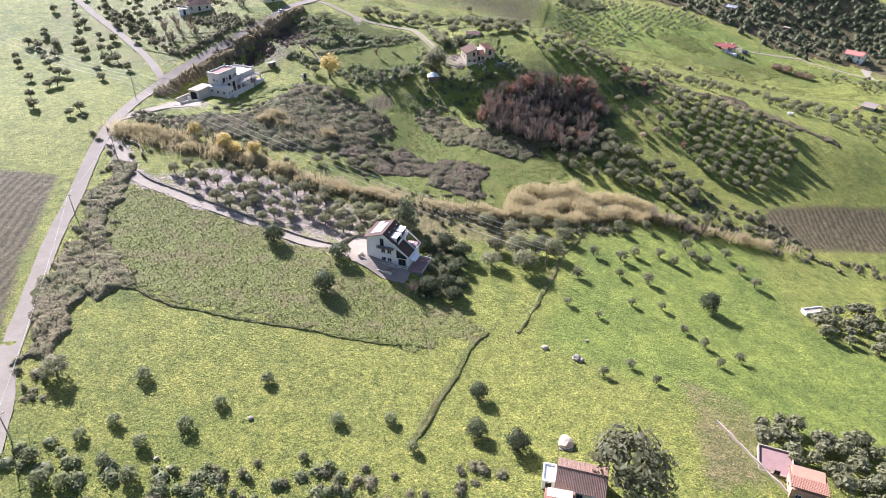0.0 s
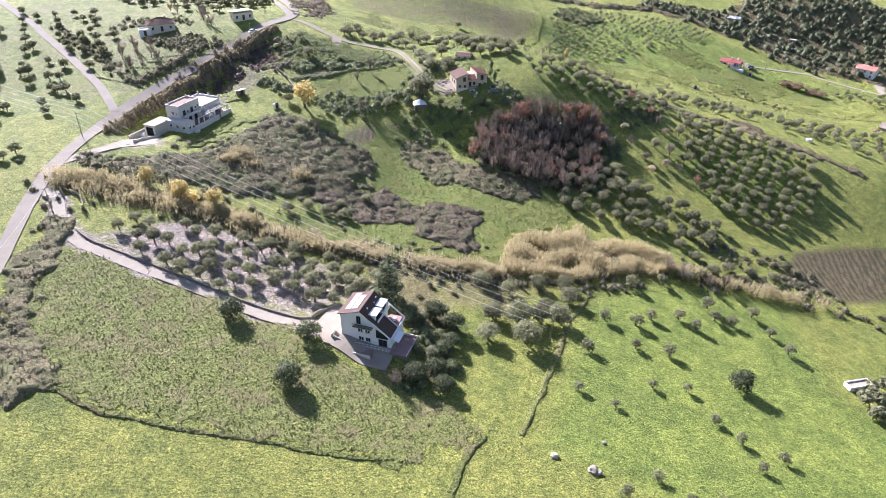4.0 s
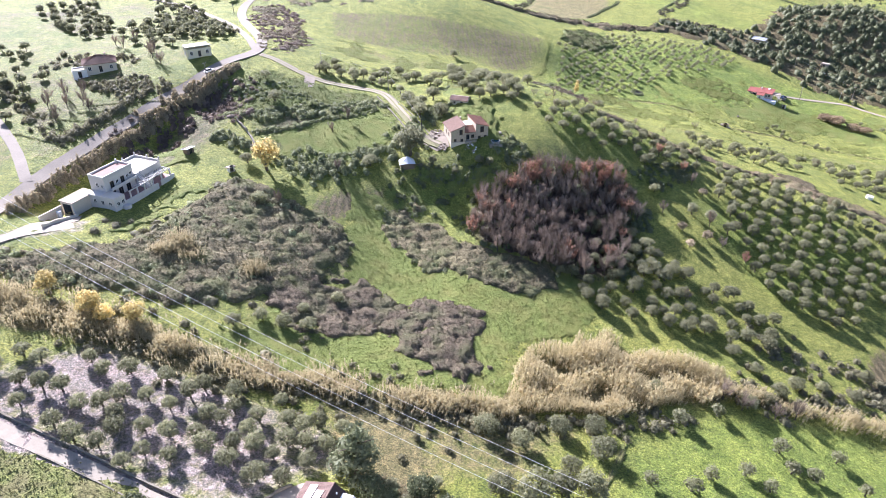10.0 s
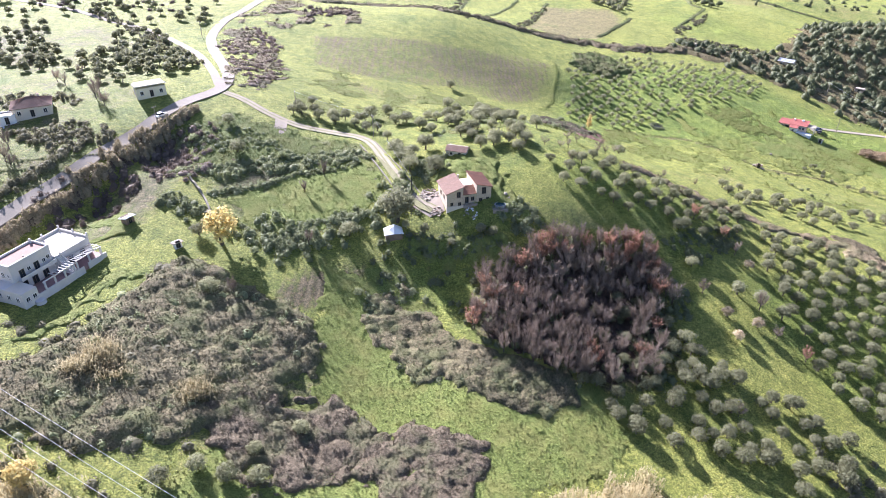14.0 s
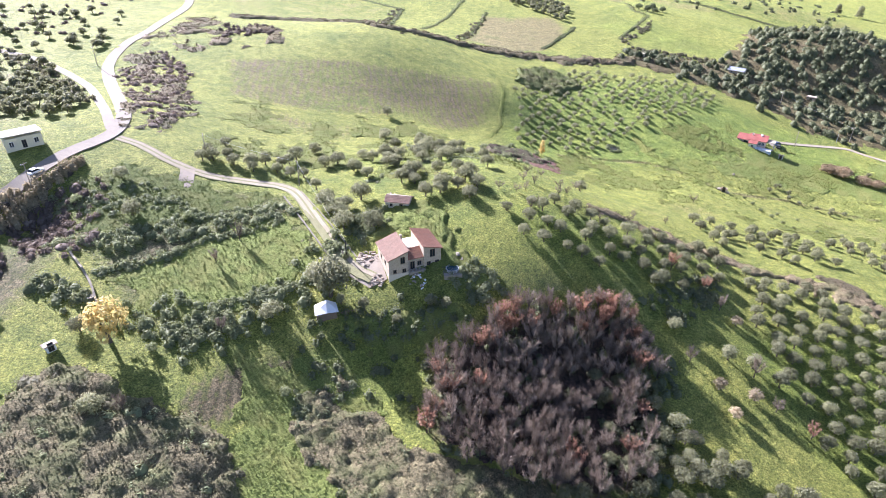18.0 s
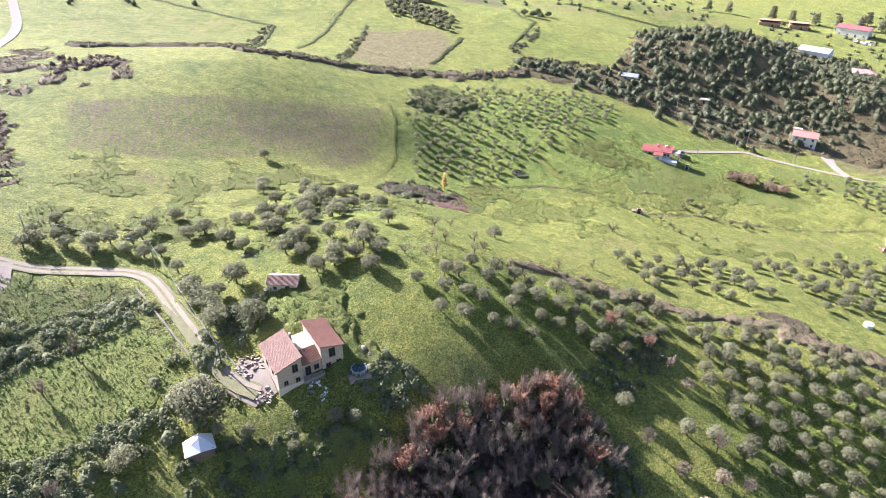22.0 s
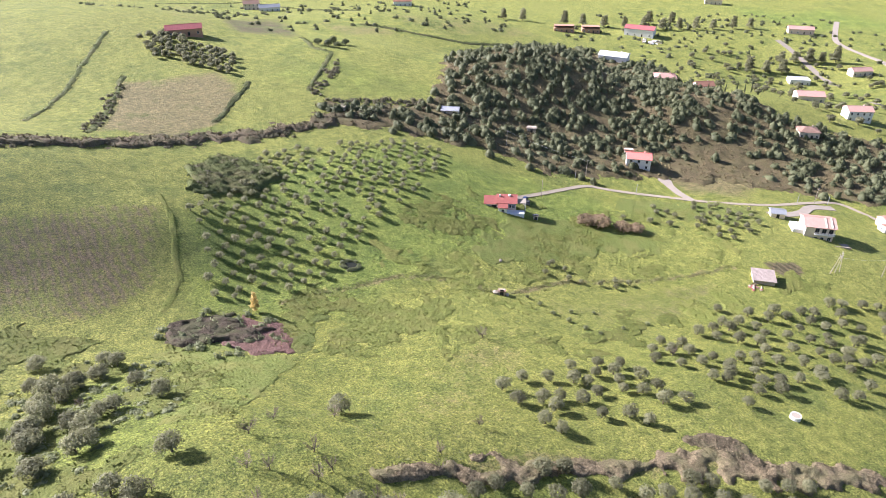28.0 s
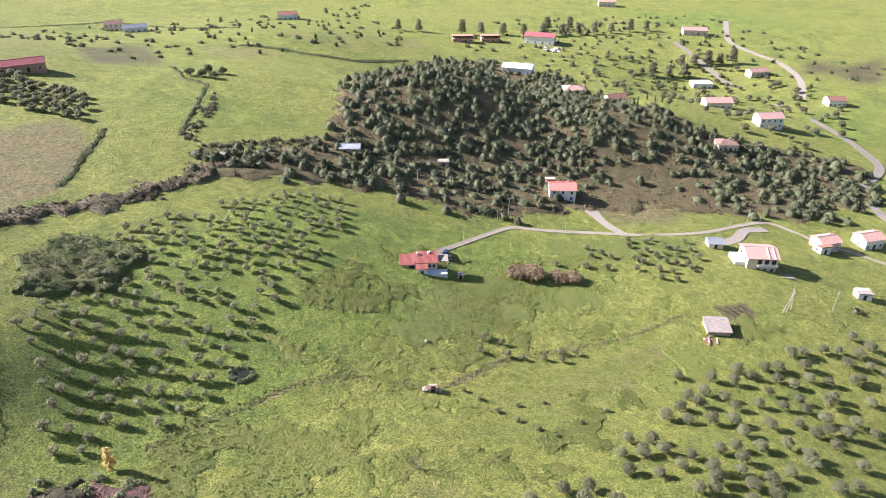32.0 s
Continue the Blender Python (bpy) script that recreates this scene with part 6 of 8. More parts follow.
def roof_plane(parent, eave_a, eave_b, ridge_b, ridge_a, material, rib=0.26, thick=0.16, name="roof", label=""):
    """A tiled slope: ribs of pantiles running down it, with thickness and a stepped lower edge."""
    ea, eb, rb, ra = (Vector(p) for p in (eave_a, eave_b, ridge_b, ridge_a))
    nrm = (eb - ea).cross(ra - ea).normalized()
    if nrm.z < 0:
        nrm = -nrm
    n = max(4, int((eb - ea).length / (rib / 2)))
    rows = max(2, min(24, int((ra - ea).length / 0.45)))
    bm = bmesh.new()
    grid = []
    for j in range(rows + 1):
        for lip in ((0.035, 0.0) if 0 < j < rows else (0.02,)):
            v = j / rows
            a, b = ea.lerp(ra, v), eb.lerp(rb, v)
            grid.append([bm.verts.new(a.lerp(b, i / n) + nrm * ((0.05 if i % 2 else 0.0) + lip)) for i in range(n + 1)])
    for g, h in zip(grid, grid[1:]):
        for i in range(n):
            bm.faces.new((g[i], g[i + 1], h[i + 1], h[i]))
    low = [bm.verts.new(p - nrm * thick) for p in (ea, eb, rb, ra)]
    bm.faces.new(low[::-1])
    for a, b, c, d in ((grid[0][0], grid[0][-1], low[1], low[0]), (grid[-1][-1], grid[-1][0], low[3], low[2]), (grid[0][-1], grid[-1][-1], low[2], low[1]), (grid[-1][0], grid[0][0], low[0], low[3])):
        bm.faces.new((a, d, c, b))
    return part(name, bm, material, parent, label)


def ridge_cap(parent, a, b, material, radius=0.14):
    v, f = tube([a, tuple((p + q) / 2 for p, q in zip(a, b)), b], [radius] * 3, 8)
    ob = new("ridge", fast_mesh("ridge", v, f, material))
    ob.parent = parent
    return ob


def window(parent, x, y, z, w, h, face, frame_material=None, name="window", shutters=None, sill=True):
    """A window set on a wall: face is the wall's outward way, as degrees from -y turning to +x (0 front, 90 right, 180 back, 270 left)."""
    m = pose(x, y, z, 0, 0, face)
    bm = bmesh.new()
    t = 0.09
    for x0, x1, z0, z1 in ((-w / 2 - t, -w / 2, -t, h + t), (w / 2, w / 2 + t, -t, h + t), (-w / 2, w / 2, h, h + t), (-w / 2, w / 2, -t, 0), (-0.03, 0.03, 0, h)):
        slab(bm, x0, x1, -0.07, 0.05, z0, z1)
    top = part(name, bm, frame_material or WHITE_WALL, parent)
    top.matrix_local = m
    part("pane", box(-w / 2, w / 2, -0.02, 0.05, 0, h), DARK_GLASS_AND_SHADE, top)
    if sill:
        part("sill", box(-w / 2 - 0.14, w / 2 + 0.14, -0.16, -0.072, -t - 0.07, -t), CONCRETE, top)
    if shutters:
        for s in (-1, 1):
            part("shutter", box(s * (w / 2 + t + 0.02) + min(0, s * w / 2), s * (w / 2 + t + 0.02) + max(0, s * w / 2), -0.1, -0.072, 0, h), shutters, top)
    return top


def railing(parent, x0, x1, y, z, height=0.95, face=0, material=None, name="railing", posts=0.35, at=(0, 0)):
    """A balustrade of single bars between two rails."""
    bm = bmesh.new()
    slab(bm, x0, x1, y - 0.03, y + 0.03, z + height - 0.06, z + height)
    slab(bm, x0, x1, y - 0.03, y + 0.03, z + 0.08, z + 0.13)
    k = max(2, int((x1 - x0) / posts))
    for i in range(k + 1):
        x = x0 + (x1 - x0) * i / k
        slab(bm, x - 0.03, x + 0.03, y - 0.03, y + 0.03, z, z + height - 0.06)
    ob = part(name, bm, material or WHITE_WALL, parent)
    ob.matrix_local = pose(at[0], at[1], 0, 0, 0, face)
    return ob


def house_base(name, x, y, turn, label, category="house", lift=0.0):
    top = new(name)
    top.matrix_world = pose(x, y, gz(x, y) + lift, 0, 0, turn)
    return tagged(top, label, category)


def simple_house(name, x, y, turn, w, d, h, roof, wall_material, roof_material, label, rise=1.6, rows=1, category="house", chimney=True, windows=3, over=0.45, rib=0.3, sink=1.6, lift=0.0):
    """A plastered farmhouse or barn: walls, roof slopes, ridge, windows, door and chimney as parts."""
    top = house_base(name, x, y, turn, label, category, lift)
    hw, hd = w / 2, d / 2
    if roof == "gable":
        part("wall", prism([(-hd, -sink), (hd, -sink), (hd, h), (0, h + rise), (-hd, h)], -hw, hw), wall_material, top).matrix_local = pose(0, 0, 0, 0, 0, 90)
        k = rise / hd
        e = h - over * k + 0.12
        roof_plane(top, (-hw - over, -hd - over, e), (hw + over, -hd - over, e), (hw + over, 0, h + rise + 0.12), (-hw - over, 0, h + rise + 0.12), roof_material, rib)
        roof_plane(top, (hw + over, hd + over, e), (-hw - over, hd + over, e), (-hw - over, 0, h + rise + 0.12), (hw + over, 0, h + rise + 0.12), roof_material, rib)
        ridge_cap(top, (-hw - over, 0, h + rise + 0.16), (hw + over, 0, h + rise + 0.16), roof_material)
    elif roof == "hip":
        part("wall", box(-hw, hw, -hd, hd, -sink, h), wall_material, top)
        r = max(0.3, hw - hd)
        c = [(-hw - over, -hd - over, h), (hw + over, -hd - over, h), (hw + over, hd + over, h), (-hw - over, hd + over, h)]
        a, b = (-r, 0, h + rise), (r, 0, h + rise)
        for q in ((c[0], c[1], b, a), (c[2], c[3], a, b), (c[1], c[2], b, b), (c[3], c[0], a, a)):
            roof_plane(top, *q, roof_material, rib)
        ridge_cap(top, (a[0], 0, a[2] + 0.08), (b[0], 0, b[2] + 0.08), roof_material)
    elif roof == "mono":
        part("wall", prism([(-hd, -sink), (hd, -sink), (hd, h + rise), (-hd, h)], -hw, hw), wall_material, top).matrix_local = pose(0, 0, 0, 0, 0, 90)
        k = rise / d
        roof_plane(top, (hw + over, hd + over, h - over * k + 0.1), (-hw - over, hd + over, h - over * k + 0.1), (-hw - over, -hd - over, h + rise + over * k + 0.1), (hw + over, -hd - over, h + rise + over * k + 0.1), roof_material, rib)
    else:
        part("wall", box(-hw, hw, -hd, hd, -sink, h), wall_material, top)
        part("roof", box(-hw + 0.2, hw - 0.2, -hd + 0.2, hd - 0.2, h, h + 0.06), roof_material, top)
        bm = bmesh.new()
        for x0, x1, y0, y1 in ((-hw - 0.05, hw + 0.05, -hd - 0.05, -hd + 0.2), (-hw - 0.05, hw + 0.05, hd - 0.2, hd + 0.05), (-hw - 0.05, -hw + 0.2, -hd + 0.2, hd - 0.2), (hw - 0.2, hw + 0.05, -hd + 0.2, hd - 0.2)):
            slab(bm, x0, x1, y0, y1, h + 0.0, h + 0.45)
        part("parapet", bm, wall_material, top)
    step = h / rows
    for r in range(rows):
        for i in range(windows):
            wx = -hw + w * (i + 0.5) / windows
            if r == 0 and i == windows // 2:
                window(top, wx, -hd, 0.1, 1.0, 2.1, 0, WOOD, "door", sill=False)
            else:
                window(top, wx, -hd, r * step + 0.95, 1.0, min(1.3, step - 1.2), 0)
        for f, sx in ((90, hw), (270, -hw)):
            if d > 4.5:
                window(top, sx, 0, r * step + 0.95, 0.9, min(1.2, step - 1.2), f)
    if chimney and roof in ("gable", "hip"):
        c = part("chimney", box(-0.3, 0.3, -0.25, 0.25, -0.9, 0.8, 0.03), wall_material, top)
        c.matrix_local = pose(hw * 0.45, hd * 0.3, h + rise * 0.75)
        part("chimney_cap", box(-0.4, 0.4, -0.35, 0.35, 0.8, 0.9), roof_material, c)
    return top


# ---- the white house ----
def build_white_house():
    top = new("white_house")
    top.matrix_world = pose(-22.03, 162.4, 56.75, 0, 0, -19.35)
    tagged(top, "white three-storey house with brown roof and red terraces", "house")
    # x runs along the front, y into the depth; the ground falls towards the far end of the front
    deep, ridge, wide = 8.1, 5.35, 12.96
    def slope(x):
        return 8.06 - (x - ridge) * 0.82
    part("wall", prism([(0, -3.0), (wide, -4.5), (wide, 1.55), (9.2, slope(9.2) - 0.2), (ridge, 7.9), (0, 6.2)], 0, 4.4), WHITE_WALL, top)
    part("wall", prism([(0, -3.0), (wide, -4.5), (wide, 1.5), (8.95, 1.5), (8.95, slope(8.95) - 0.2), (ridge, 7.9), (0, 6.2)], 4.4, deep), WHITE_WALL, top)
    roof_plane(top, (-0.5, deep + 0.5, 6.2), (-0.5, -0.6, 6.2), (ridge, -0.6, 8.06), (ridge, deep + 0.5, 8.06), TILE_BROWN, label="sunlit brown tiled slope")
    # these slopes carry their shade in the tile colour
    roof_plane(top, (8.9, -0.6, slope(8.9)), (8.9, deep + 0.5, slope(8.9)), (ridge, deep + 0.5, 8.06), (ridge, -0.6, 8.06), TILE_SHADED, label="brown tiled slope with its shade put into the colour")
    roof_plane(top, (13.26, -0.6, slope(13.26)), (13.26, 4.3, slope(13.26)), (8.9, 4.3, slope(8.9)), (8.9, -0.6, slope(8.9)), TILE_SHADED)
    ridge_cap(top, (ridge, -0.6, 8.12), (ridge, deep + 0.5, 8.12), TILE_BROWN)
    for y in (-0.72, 4.3, deep + 0.5):
        v = part("verge", prism([(8.6, slope(8.6) - 0.15), (13.4, slope(13.4) - 0.15), (13.4, slope(13.4) + 0.28), (8.6, slope(8.6) + 0.28)], y, y + 0.2), WHITE_WALL, top, "white plastered verge")
    part("verge", prism([(ridge, 7.85), (8.6, slope(8.6) - 0.1), (8.6, slope(8.6) + 0.13), (ridge, 8.12)], -0.7, -0.58), WHITE_WALL, top)
    part("eave_beam", box(13.1, 13.4, -0.72, deep + 0.7, 1.3, 1.75), WHITE_WALL, top)
    panels = part("solar_panels", bmesh.new(), PANEL_GLASS, top, "pale solar panels in two rows")
    for i in range(2):
        for j in range(5 if i else 6):
            x = 1.0 + i * 1.75
            p = part("panel", box(0, 1.55, 0, 1.12, 0, 0.05, 0.01), PANEL_GLASS, panels)
            p.matrix_local = Matrix.Translation(Vector((x, 0.9 + j * 1.16, 6.2 + (x + 0.5) * 0.318 + 0.16))) @ pose(0, 0, 0, 0, -17.6, 0)
    for x, y in ((6.2, 2.0), (6.6, 5.2), (6.3, 7.0)):
        part("roof_vent", box(x, x + 0.2, y, y + 0.2, slope(x) - 0.1, slope(x) + 0.28), WHITE_WALL, top)
    # dormers with pale flat tops
    for y0 in (0.8, 4.75):
        d = part("dormer", box(7.2, 8.9, y0 + 0.15, y0 + 3.15, 4.0, 6.55), WHITE_WALL, top)
        part("dormer_roof", box(6.9, 9.2, y0, y0 + 3.35, 6.55, 6.68, 0.03), WHITE_SHEET, d)
        part("pane", box(8.9, 8.93, y0 + 0.5, y0 + 2.8, 4.9, 6.2), DARK_GLASS_AND_SHADE, d)
        part("parapet", box(9.45, 9.62, y0, y0 + 3.35, slope(9.6) - 0.3, slope(9.6) + 0.75), WHITE_WALL, d)
    # the sunk roof terrace at the back
    part("terrace_floor", box(9.6, 12.9, 4.5, deep + 0.4, 1.5, 1.9), TERRACOTTA, top, "pink-red tiled roof terrace")
    part("terrace_table", drum(11.4, 6.6, 1.9, 2.6, 0.5, 10), WHITE_SHEET, top)
    # the front: doors, windows and balcony
    window(top, 4.8, 0, 4.0, 0.95, 2.15, 0, WOOD, "balcony_door", sill=False)
    for x, z, w in ((5.1, 1.7, 1.15), (7.0, 1.7, 1.15), (5.2, -1.0, 1.2), (7.0, -1.0, 1.2)):
        window(top, x, 0, z, w, 1.15, 0)
    window(top, 10.9, 0, -1.45, 2.1, 1.9, 0, WOOD, "garage_door", sill=False)
    # a dark sheet on the wall for the shade inside the loggia
    part("loggia_shade", prism([(9.2, 0.75), (12.3, 0.75), (12.3, 1.5), (9.2, 3.4)], -0.03, 0.02), DARK_GLASS_AND_SHADE, top)
    balcony = part("balcony", box(3.6, 8.6, -1.25, 0, 3.55, 3.72), CONCRETE, top)
    railing(balcony, 3.6, 8.6, -1.2, 3.72, 0.9, material=DARK_IRON, posts=0.25)
    for z in (0.6, 3.4):
        window(top, 0, 4.2, z, 1.0, 1.3, 270)
    walk_way = part("front_terrace", box(2.4, 13.2, -1.5, 0, -3.8, -1.6), CONCRETE, top)
    railing(walk_way, 4.2, 13.1, -1.4, -1.6, 0.85)
    lower = part("lower_terrace", box(2.4, 9.2, -4.2, -1.5, -4.2, -2.0), CONCRETE, top)
    part("terrace_floor", box(2.5, 9.1, -4.1, -1.52, -2.0, -1.95), TERRACOTTA, lower)
    part("parapet", box(2.3, 9.3, -4.4, -4.2, -4.2, -1.5), CREAM_WALL, lower)
    part("stair_wall", prism([(-1.6, -1.4), (2.4, -2.6), (2.4, -0.9), (-1.6, 0.75)], -2.3, -2.05), CREAM_WALL, top)
    part("stair_wall", box(-1.9, -1.6, -2.3, 0.2, -1.4, 0.9), CREAM_WALL, top)
    steps = part("outside_stairs", bmesh.new(), CONCRETE, top)
    for i in range(10):
        part("step", box(-1.5 + i * 0.38, -1.12 + i * 0.38, -2.05, -0.02, -3.0, -0.05 - i * 0.17), CONCRETE, steps)
    patio = part("patio", box(13.2, 17.6, -1.6, 6.2, -5.0, -1.8), DRY_STONE, top)
    part("patio_floor", box(13.3, 17.5, -1.5, 6.1, -1.8, -1.75), TERRACOTTA, patio, "pink-red tiled patio")
    part("patio_wall", box(13.2, 17.6, 6.0, 6.2, -1.75, -1.2), CREAM_WALL, patio)
    part("patio_wall", box(17.45, 17.6, -1.6, 6.0, -1.75, -1.5), CREAM_WALL, patio)
    part("patio_table", box(15.2, 16.4, 3.4, 4.1, -1.05, -1.0, 0.02), BRICK_RAW, patio)
    part("awning", prism([(13.4, 1.0), (14.9, 0.35), (14.9, 0.43), (13.4, 1.1)], 0.3, 4.2), WHITE_SHEET, top, "pale green-white awning")
    part("downpipe", drum(0.1, -0.06, -1.2, 6.2, 0.06, 8), TERRACOTTA, top)
    part("downpipe", drum(-0.06, 1.4, -0.6, 6.2, 0.06, 8), TERRACOTTA, top)


build_white_house()


def draped(name, outline, material, lift, label, category, thick=0.3):
    """Paving laid over the ground within an outline."""
    bm = bmesh.new()
    vs = [bm.verts.new((x, y, 0)) for x, y in outline]
    f = bm.faces.new(vs)
    bmesh.ops.triangulate(bm, faces=[f])
    bmesh.ops.subdivide_edges(bm, edges=bm.edges, cuts=5, use_grid_fill=True)
    for v in bm.verts:
        v.co.z = gz(v.co.x, v.co.y) + lift
    r = bmesh.ops.extrude_face_region(bm, geom=list(bm.faces))
    for v in r["geom"]:
        if isinstance(v, bmesh.types.BMVert):
            v.co.z -= thick
    bmesh.ops.recalc_face_normals(bm, faces=bm.faces)
    me = bpy.data.meshes.new(name)
    bm.to_mesh(me)
    bm.free()
    me.materials.append(material)
    return tagged(new(name, me), label, category, kind="structure")


draped("pavement_yard", [(-29.5, 164.5), (-28.4, 168), (-26.7, 174), (-22, 177), (-13, 171), (-8.5, 158), (-10.8, 151.7), (-17, 153.6), (-22.3, 157), (-26, 158.8)], YARD, 0.2, "pale concrete yard round the white house", "pavement", 0.6)
draped("pavement_villa", [(-113, 243), (-108, 254), (-103, 261), (-98, 262), (-97, 258), (-104, 251), (-110, 243)], YARD, 0.1, "pale concrete forecourt of the villa", "pavement")
draped("pavement_stone_house", [(1, 312), (4, 319), (9, 316), (10.5, 309), (6, 307.5)], YARD, 0.1, "stony sunlit yard beside the house", "pavement")
draped("pavement_cottage", [(188, 447), (196, 452), (204, 455), (206, 452), (200, 446), (192, 441)], CONCRETE, 0.1, "pale concrete forecourt of the cottage", "pavement")
draped("pavement_slab", [(23.6, 92.2), (26.4, 92.0), (27.0, 94.2), (24.0, 94.4)], CONCRETE, 0.15, "broken concrete slab in the grass", "pavement")
draped("pavement_ramp", [(-47, 358), (-43, 358), (-42, 347), (-46, 346)], YARD, 0.15, "concrete slab ramp below the lane", "ramp")
draped("pavement_pink_house", [(285, 446), (290, 451), (296, 451), (291, 443), (285, 436), (282, 434)], CONCRETE, 0.1, "pale concrete drive below the house", "pavement")
ribbon("pavement_orange_house", [(300, 398), (309, 394), (320, 393), (332, 395), (343, 390)], 4.5, CONCRETE, 0.15, "pale forecourt along the farm road", "pavement")


def wall_line(name, line, height, width, material, label, category="wall", cap=None, lift=0.0):
    """A free-standing wall that follows the ground."""
    pts = smooth_line(line, 1.5)
    rng = random.Random(int(abs(line[0][0]) * 7))
    v, f = [], []
    for i, (x, y) in enumerate(pts):
        a, b = pts[max(0, i - 1)], pts[min(len(pts) - 1, i + 1)]
        dx, dy = b[0] - a[0], b[1] - a[1]
        s = math.hypot(dx, dy) or 1
        nx, ny = -dy / s * width / 2, dx / s * width / 2
        z = gz(x, y)
        h = height * rng.uniform(0.6, 1.25)
        v += [(x - nx, y - ny, z - 0.5), (x - nx, y - ny, z + h), (x + nx, y + ny, z + h), (x + nx, y + ny, z - 0.5)]
    for i in range(len(pts) - 1):
        for k in range(4):
            f.append((i * 4 + k, i * 4 + (k + 1) % 4, i * 4 + 4 + (k + 1) % 4, i * 4 + 4 + k))
    n = len(v) - 4
    f += [(0, 3, 2, 1), (n, n + 1, n + 2, n + 3)]
    return tagged(new(name, fast_mesh(name, v, f, material)), label, category)


wall_line("drive_wall", [(-100, 197), (-95, 193), (-87, 189.5), (-75, 184.6), (-61, 179), (-47, 173.2), (-33, 168.4), (-30.4, 168.8)], 0.55, 0.35, DRY_STONE, "low dark stone wall edging the concrete drive")
wall_line("drive_kerb", [(-72, 179), (-60, 174.3), (-46, 168.4), (-34, 163.8)], 0.3, 0.25, DRY_STONE, "low kerb wall on the field side of the drive")
wall_line("yard_wall", [(-30.4, 168.8), (-28.5, 171.5), (-26.1, 174.4), (-24, 176)], 1.0, 0.35, DRY_STONE, "stone retaining wall beside the yard")
wall_line("pool_wall", [(24.6, 319), (27, 314), (29.5, 308.6)], 0.6, 0.45, DRY_STONE, "stone wall beside the round pool")
wall_line("villa_fence_wall", [(-104, 252), (-101.5, 258), (-99, 262)], 1.0, 0.3, CREAM_WALL, "stepped plastered wall beside the drive")
wall_line("farm_plot_wall", [(62, 106), (66, 92), (70, 80), (72, 70)], 0.7, 0.3, YARD, "concrete wall along the farm plot")
wall_line("dark_bank_wall", [(-66, 320), (-60, 312), (-56, 304)], 1.1, 0.5, DRY_STONE, "dark dry stone wall on the slope")
wall_line("lane_edge_wall", [(-17, 346.5), (-9.6, 331), (-1.6, 314.5)], 0.3, 0.4, DRY_STONE, "rough stone edge along the lane")
wall_line("lane_edge_wall", [(-12.5, 349.5), (-4.8, 334), (3.2, 317.5)], 0.25, 0.3, DRY_STONE, "rough stone edge along the lane")


# ---- the villa ----
def build_villa():
    top = new("villa")
    top.matrix_world = pose(-92.5, 269.1, 69.2, 0, 0, 66)
    tagged(top, "white flat-roofed villa with terraces and pergolas", "villa")
    # x runs along the front to the far end, y into the bank
    part("wall", box(0, 11.0, 0.4, 6.4, -1.5, 7.3), OLD_WHITE, top)
    part("roof", box(0.3, 10.7, 0.7, 6.1, 7.3, 7.34), surface("faded_red_roof", (0.30, 0.19, 0.155), 0.9, 0.15, 0.6, 5, 0.1, 0.01), top, "dull red flat roof inside a parapet")
    for x0, x1, y0, y1 in ((-0.1, 11.1, 0.3, 0.65), (-0.1, 11.1, 6.15, 6.5), (-0.1, 0.25, 0.65, 6.15), (10.75, 11.1, 0.65, 6.15)):
        part("parapet", box(x0, x1, y0, y1, 7.3, 7.85, 0.03), OLD_WHITE, top)
    part("roof_drain", drum(5.2, 2.0, 7.34, 7.6, 0.2, 8), DARK_IRON, top)
    part("chimney", box(10.2, 10.7, 5.6, 6.1, 7.3, 8.6, 0.03), OLD_WHITE, top)
    # the low block at the drive end, with a flat top
    low = part("lower_wall", box(-2.8, 1.2, -5.2, 5.0, -2.0, 3.0), OLD_WHITE, top)
    part("lower_roof", box(-2.7, 1.1, -5.1, 0.39, 3.0, 3.07), CREAM_WALL, low)
    for y in (-3.4, -0.4, 2.6):
        window(low, -2.8, y, 0.7, 1.0, 1.0, 270)
    for x in (-1.6, 0.2):
        window(low, x, -5.2, 0.6, 0.9, 1.0, 0)
    part("planter", drum(0.6, -5.9, -1.2, -0.2, 1.2, 16), OLD_WHITE, top, "round white planter wall")
    # the front, with a balcony over a shaded terrace
    balcony = part("balcony", box(1.2, 11.0, -0.9, 0.4, 3.1, 3.28), OLD_WHITE, top)
    part("parapet", box(1.2, 11.0, -0.9, -0.75, 3.28, 4.1), OLD_WHITE, balcony)
    for x in (2.6, 6.6):
        window(top, x, 0.4, 3.3, 1.2, 2.1, 0, WOOD, "balcony_door", sill=False)
    for x, z in ((4.5, 4.3), (8.6, 4.3), (9.9, 4.6)):
        window(top, x, 0.4, z, 0.8, 0.9, 0)
    window(top, 0, 3.4, 4.3, 1.0, 1.2, 270)
    window(top, 0, 1.6, 4.3, 0.6, 0.9, 270)
    for x in (2.4, 5.2, 8.2):
        window(top, x, 0.4, 0.2, 1.4, 2.1, 0, WOOD, "terrace_door", sill=False)
    floor_part = part("terrace_floor", box(1.2, 12.4, -5.0, 0.4, -1.6, 0.1), TERRACOTTA, top)
    part("terrace_wall", box(1.2, 14.4, -5.3, -5.0, -2.2, 0.75), OLD_WHITE, floor_part)
    for x in (3.4, 6.2, 9.0, 11.8):
        part("pillar", box(x - 0.2, x + 0.2, -5.35, -4.95, 0.75, 2.8, 0.03), OLD_WHITE, top)
    beam = part("pergola", box(3.0, 12.2, -5.3, -5.0, 2.8, 3.05), OLD_WHITE, top, "white open pergola frame")
    for i in range(7):
        part("slat", box(6.2 + i * 0.95, 6.34 + i * 0.95, -5.5, -3.2, 3.05, 3.2), OLD_WHITE, beam)
